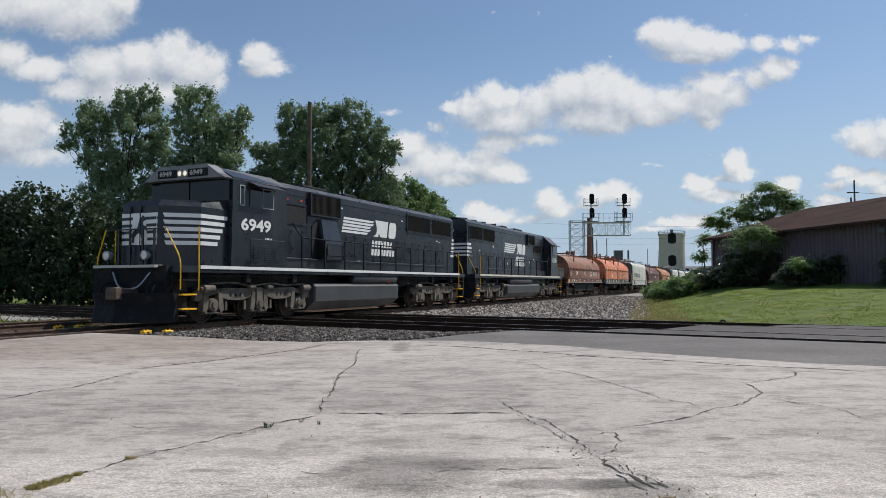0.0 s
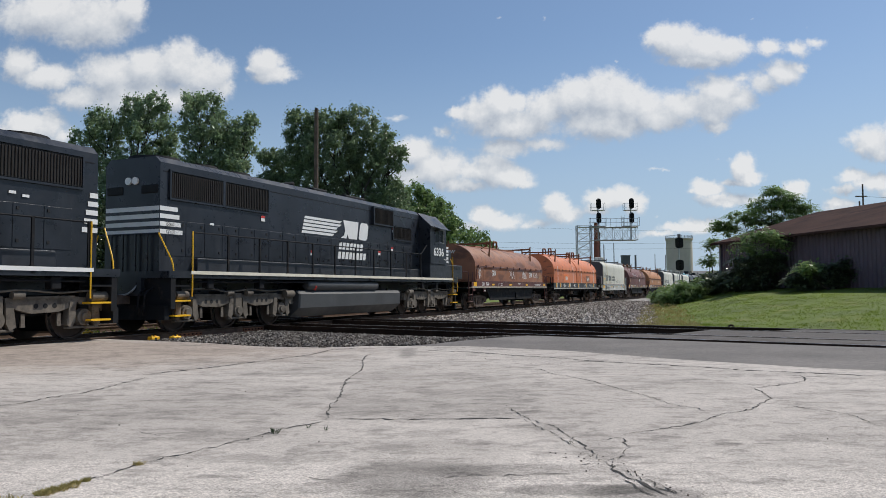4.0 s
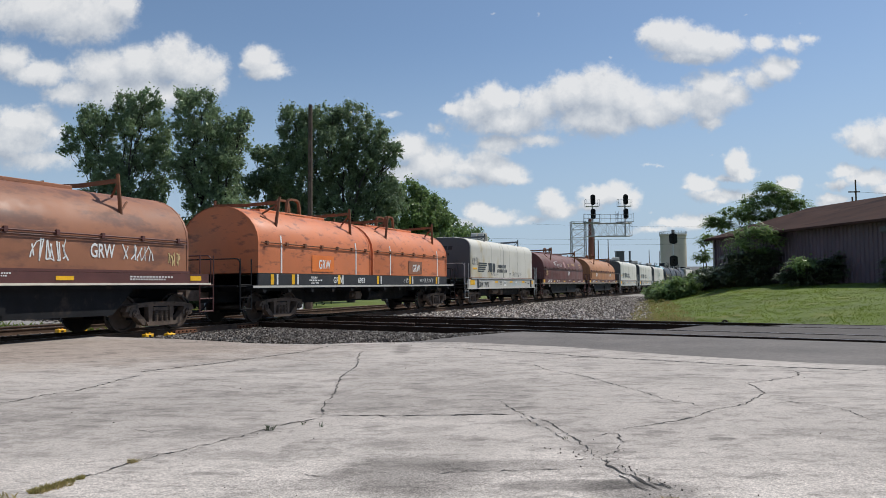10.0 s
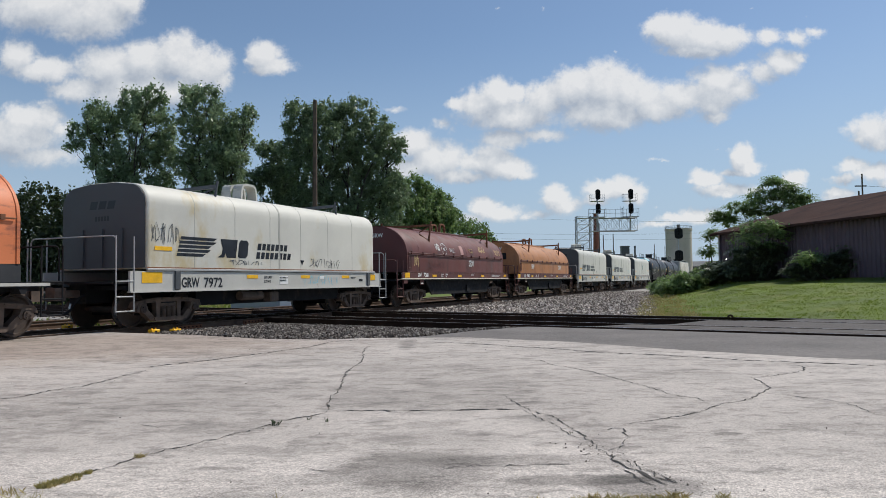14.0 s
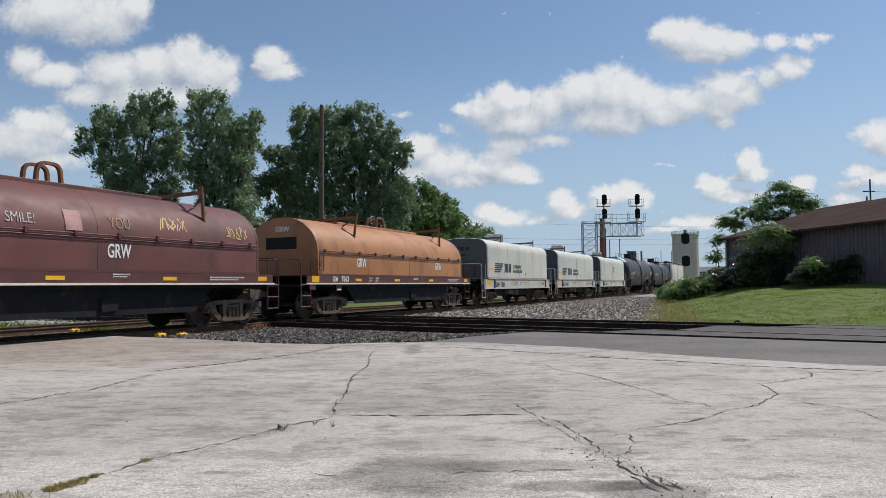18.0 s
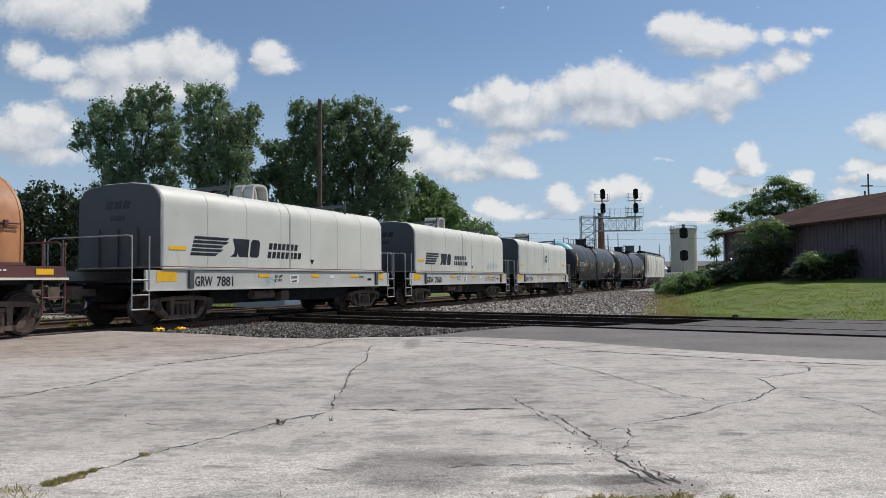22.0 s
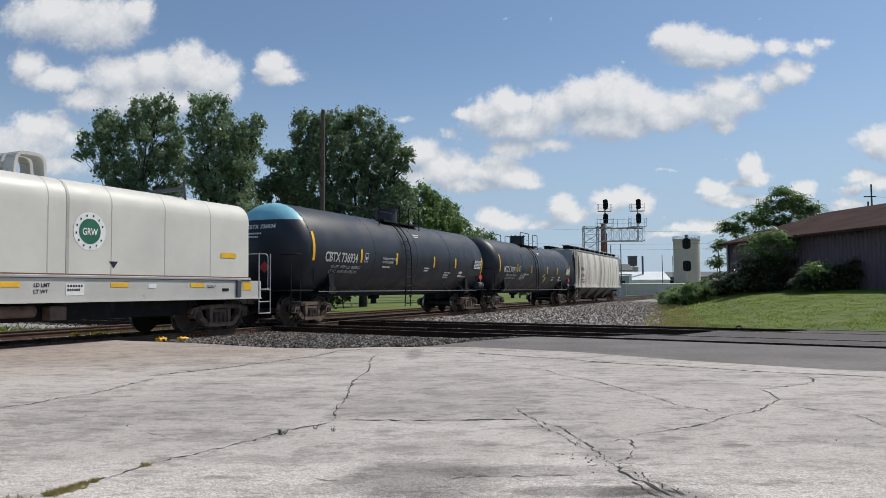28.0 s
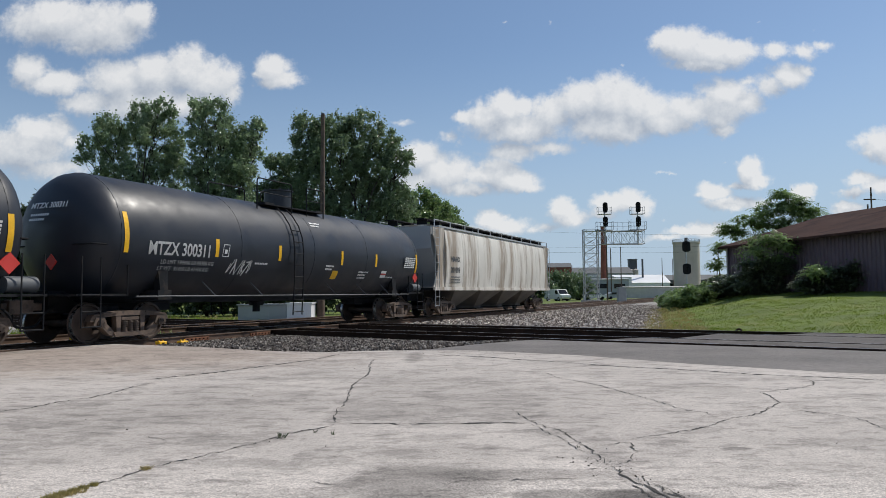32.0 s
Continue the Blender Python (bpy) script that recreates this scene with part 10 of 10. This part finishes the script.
def build_grass():
    g = random.Random(5)
    spots, dry = [], []
    for _ in range(9000):
        l = g.uniform(0, 1) ** 1.2 * 20
        s0 = 25.9 - CROSS_SLOPE * l
        s = s0 + 32 * g.random() ** 1.4
        l += grass_edge(max(26, s)) - 0.3
        s0 = 25.9 - CROSS_SLOPE * l
        if s < s0:
            s = s0 + g.random() * 3
        p = on_track(s, l)
        near = l - grass_edge(max(26, s)) < 1.8 or s - s0 < 1.6
        (dry if near and g.random() < 0.7 else spots).append((p.x, p.y, bank_height(p.x, p.y) - 0.02, 0.26, 14, 1.0 + (0.8 if near and g.random() < 0.2 else 0)))
    tagged(blades("grass", spots, 0.065, 0.007, 1, M_BLADE, ""), "short green grass on the bank", "grass", kind="stuff")
    tagged(blades("dry_grass", dry, 0.09, 0.006, 2, M_STRAW, ""), "dry yellow grass along the foot of the bank", "grass", kind="stuff")
    # weeds beyond the tracks
    spots, dry = [], []
    for _ in range(1500):
        p = on_cross(25.6 + 8 * g.random() ** 1.5, g.uniform(-48, -6))
        (dry if g.random() < 0.35 else spots).append((p.x, p.y, -0.34, 0.3, 8, g.uniform(0.2, 0.6)))
    for _ in range(160):
        p = on_track(g.uniform(13.5, 17.0), g.uniform(-13, -7.4))
        spots.append((p.x, p.y, -0.34, 0.3, 16, g.uniform(0.5, 1.3)))
    for _ in range(120):
        p = on_track(g.uniform(15, 19), g.uniform(-8.5, -2))
        spots.append((p.x, p.y, -0.22, 0.12, 9, g.uniform(0.2, 0.6)))
    tagged(blades("weeds", spots, 0.34, 0.012, 3, M_BLADE, ""), "tall green weeds beyond the crossing track", "weeds", kind="stuff")
    tagged(blades("dry_weeds", dry, 0.38, 0.010, 4, M_STRAW, ""), "tall dry yellow weeds beyond the crossing track", "weeds", kind="stuff")
    # tufts in the cracks
    mat_a, mat_b, edge_a = "mat of yellow-green grass in a crack", "mat of dry grass in a crack", "dry tuft of grass at a broken edge"
    weed = "tiny dark weed in a crack"
    tufts = [(-2.23 + 0.026 * k, 4.06 + 0.066 * k, 0.045 - 0.006 * k, 240 - 30 * k, 0.24, M_DRYGREEN, mat_a) for k in range(5)]
    tufts += [(-2.20 + 0.03 * k, 4.05 + 0.07 * k, 0.04, 70, 0.26, M_STRAW, mat_b) for k in range(3)]
    tufts += [(-2.36, 3.90, 0.10, 70, 0.34, M_STRAW, edge_a), (-2.20, 3.84, 0.08, 40, 0.34, M_DRYGREEN, edge_a), (-1.99, 4.72, 0.035, 90, 0.25, M_STRAW, "small dry tuft of grass in a crack")]
    tufts += [(0.62 + 0.10 * k, 3.70 + 0.02 * (k % 2), 0.06, 120, 0.20 + 0.08 * (k % 3), M_STRAW if k % 2 else M_DRYGREEN, edge_a) for k in range(6)]
    tufts += [(0.42, 3.68, 0.04, 30, 0.35, M_STRAW, edge_a), (1.36, 3.72, 0.06, 110, 0.22, M_DRYGREEN, edge_a), (-0.88, 3.70, 0.015, 7, 0.6, M_STRAW, "thin dry stalks of grass")]
    tufts += [(-1.36, 5.72, 0.03, 26, 0.45, M_LEAF_C, weed), (-1.14, 5.95, 0.02, 12, 0.3, M_LEAF_C, weed), (-0.98, 5.85, 0.015, 8, 0.35, M_LEAF_C, weed), (0.86, 5.30, 0.012, 8, 0.3, M_LEAF_C, weed)]
    for i, (x, y, sp, n, tall, mt, lab) in enumerate(tufts):
        tagged(blades("grass_tuft", [(x, y, -0.036, sp, n, tall)], 0.10, 0.0022, 40 + i, mt, ""), lab, "grass tuft")


def build_hardware():
    # joint bars with bolts on the near rail, tie plates along it, and the yellow marked clips
    for i, s in enumerate((15.6, 18.3, 21.4)):
        t = thing("joint_bar", "rusty bolted joint bar on the rail's side", "joint bar", "joint bars")
        t.matrix_basis = TRACK @ pose(s, -0.7525 - 0.03, 0)
        bm = bmesh.new()
        prism(bm, [(-0.46, -0.145), (0.46, -0.145), (0.46, -0.055), (-0.46, -0.055)], -0.018, 0.012)
        part("bar", bm, M_RUST, t)
        for k in range(6):
            bm = bmesh.new()
            x = -0.38 + 0.152 * k
            cyl(bm, (x, -0.018, -0.10), (x, -0.05, -0.10), 0.02, seg=6)
            part("bolt", bm, M_RAIL, t)
    bm = bmesh.new()
    box(bm, -0.10, 0.10, -0.19, 0.19, -0.187, -0.172, 0.004)
    for y in (-0.12, 0.12):
        box(bm, -0.06, -0.03, y - 0.015, y + 0.015, -0.175, -0.135)
        box(bm, 0.03, 0.06, y - 0.015, y + 0.015, -0.175, -0.135)
    me = mesh_of(bm, "tie_plate", M_RUST)
    host = thing("tie_plates", "rusty spiked tie plates under the near rails", "tie plate", kind="structure")
    for k in range(60):
        s = 10.1 + 0.52 * k
        put("tie_plate", me, host, TRACK @ pose(s, -0.7525, 0))
    for k in range(60):
        put("tie_plate", me, host, TRACK @ pose(10.1 + 0.52 * k, 0.7525, 0))
    for i, (s, l) in enumerate(((13.84, 1.23), (14.17, 1.61), (14.72, -2.84), (15.1, -2.47))):
        t = thing("yellow_clip", "yellow painted bracket clamped beside the rail", "rail bracket", "yellow rail brackets")
        t.matrix_basis = TRACK @ pose(s, -l, 0)
        bm = bmesh.new()
        box(bm, -0.13, 0.13, -0.10, 0.05, -0.15, -0.05, 0.012)
        part("body", bm, M_YELLOW, t)
        for x in (-0.06, 0.06):
            bm = bmesh.new()
            cyl(bm, (x, -0.02, -0.065), (x, -0.02, -0.02), 0.02, seg=8)
            part("bolt", bm, M_YELLOW, t)
        bm = bmesh.new()
        box(bm, -0.035, 0.035, -0.108, -0.10, -0.12, -0.08)
        part("slot", bm, M_DARK, t)
    # a bent iron on the bank
    p = Vector((8.35, 22.1, bank_height(8.35, 22.1)))
    t = thing("bent_iron", "bent dark iron hook sticking out of the grass", "iron hook", m=Matrix.Translation(p))
    bm = bmesh.new()
    tube(bm, rounded([(-0.09, 0, -0.15), (-0.03, 0, 0.24), (0.09, 0, 0.26), (0.13, 0, 0.05)], 0.09, 5), 0.03, 7)
    part("rod", bm, M_RAIL, t, smooth=60)


build_stones()
build_grass()
build_hardware()


# ---- what moves ----
def motions():
    for ob, u0 in TRAIN:
        walk(ob, [(t, TRACK @ pose(s + u0, 0, 0)) for t, s in enumerate(TRAIN_S)])
    # the wheels roll: ten poses a second
    ways = []
    for k in range(321):
        t = k / 10
        i = min(int(t), 31)
        p0, p1, p2, p3 = (TRAIN_S[max(i - 1, 0)], TRAIN_S[i], TRAIN_S[i + 1], TRAIN_S[min(i + 2, 32)])
        q = t - i
        m1, m2 = (p2 - p0) / (2 if i else 1), (p3 - p1) / (2 if i < 31 else 1)
        ways.append((t, (2 * q ** 3 - 3 * q * q + 1) * p1 + (q ** 3 - 2 * q * q + q) * m1 + (3 * q * q - 2 * q ** 3) * p2 + (q ** 3 - q * q) * m2 - TRAIN_S[0]))
    for ob, r in WHEELS:
        base = ob.matrix_basis.copy()
        walk(ob, [(t, base @ Matrix.Rotation(w / r, 4, "Y")) for t, w in ways])


motions()
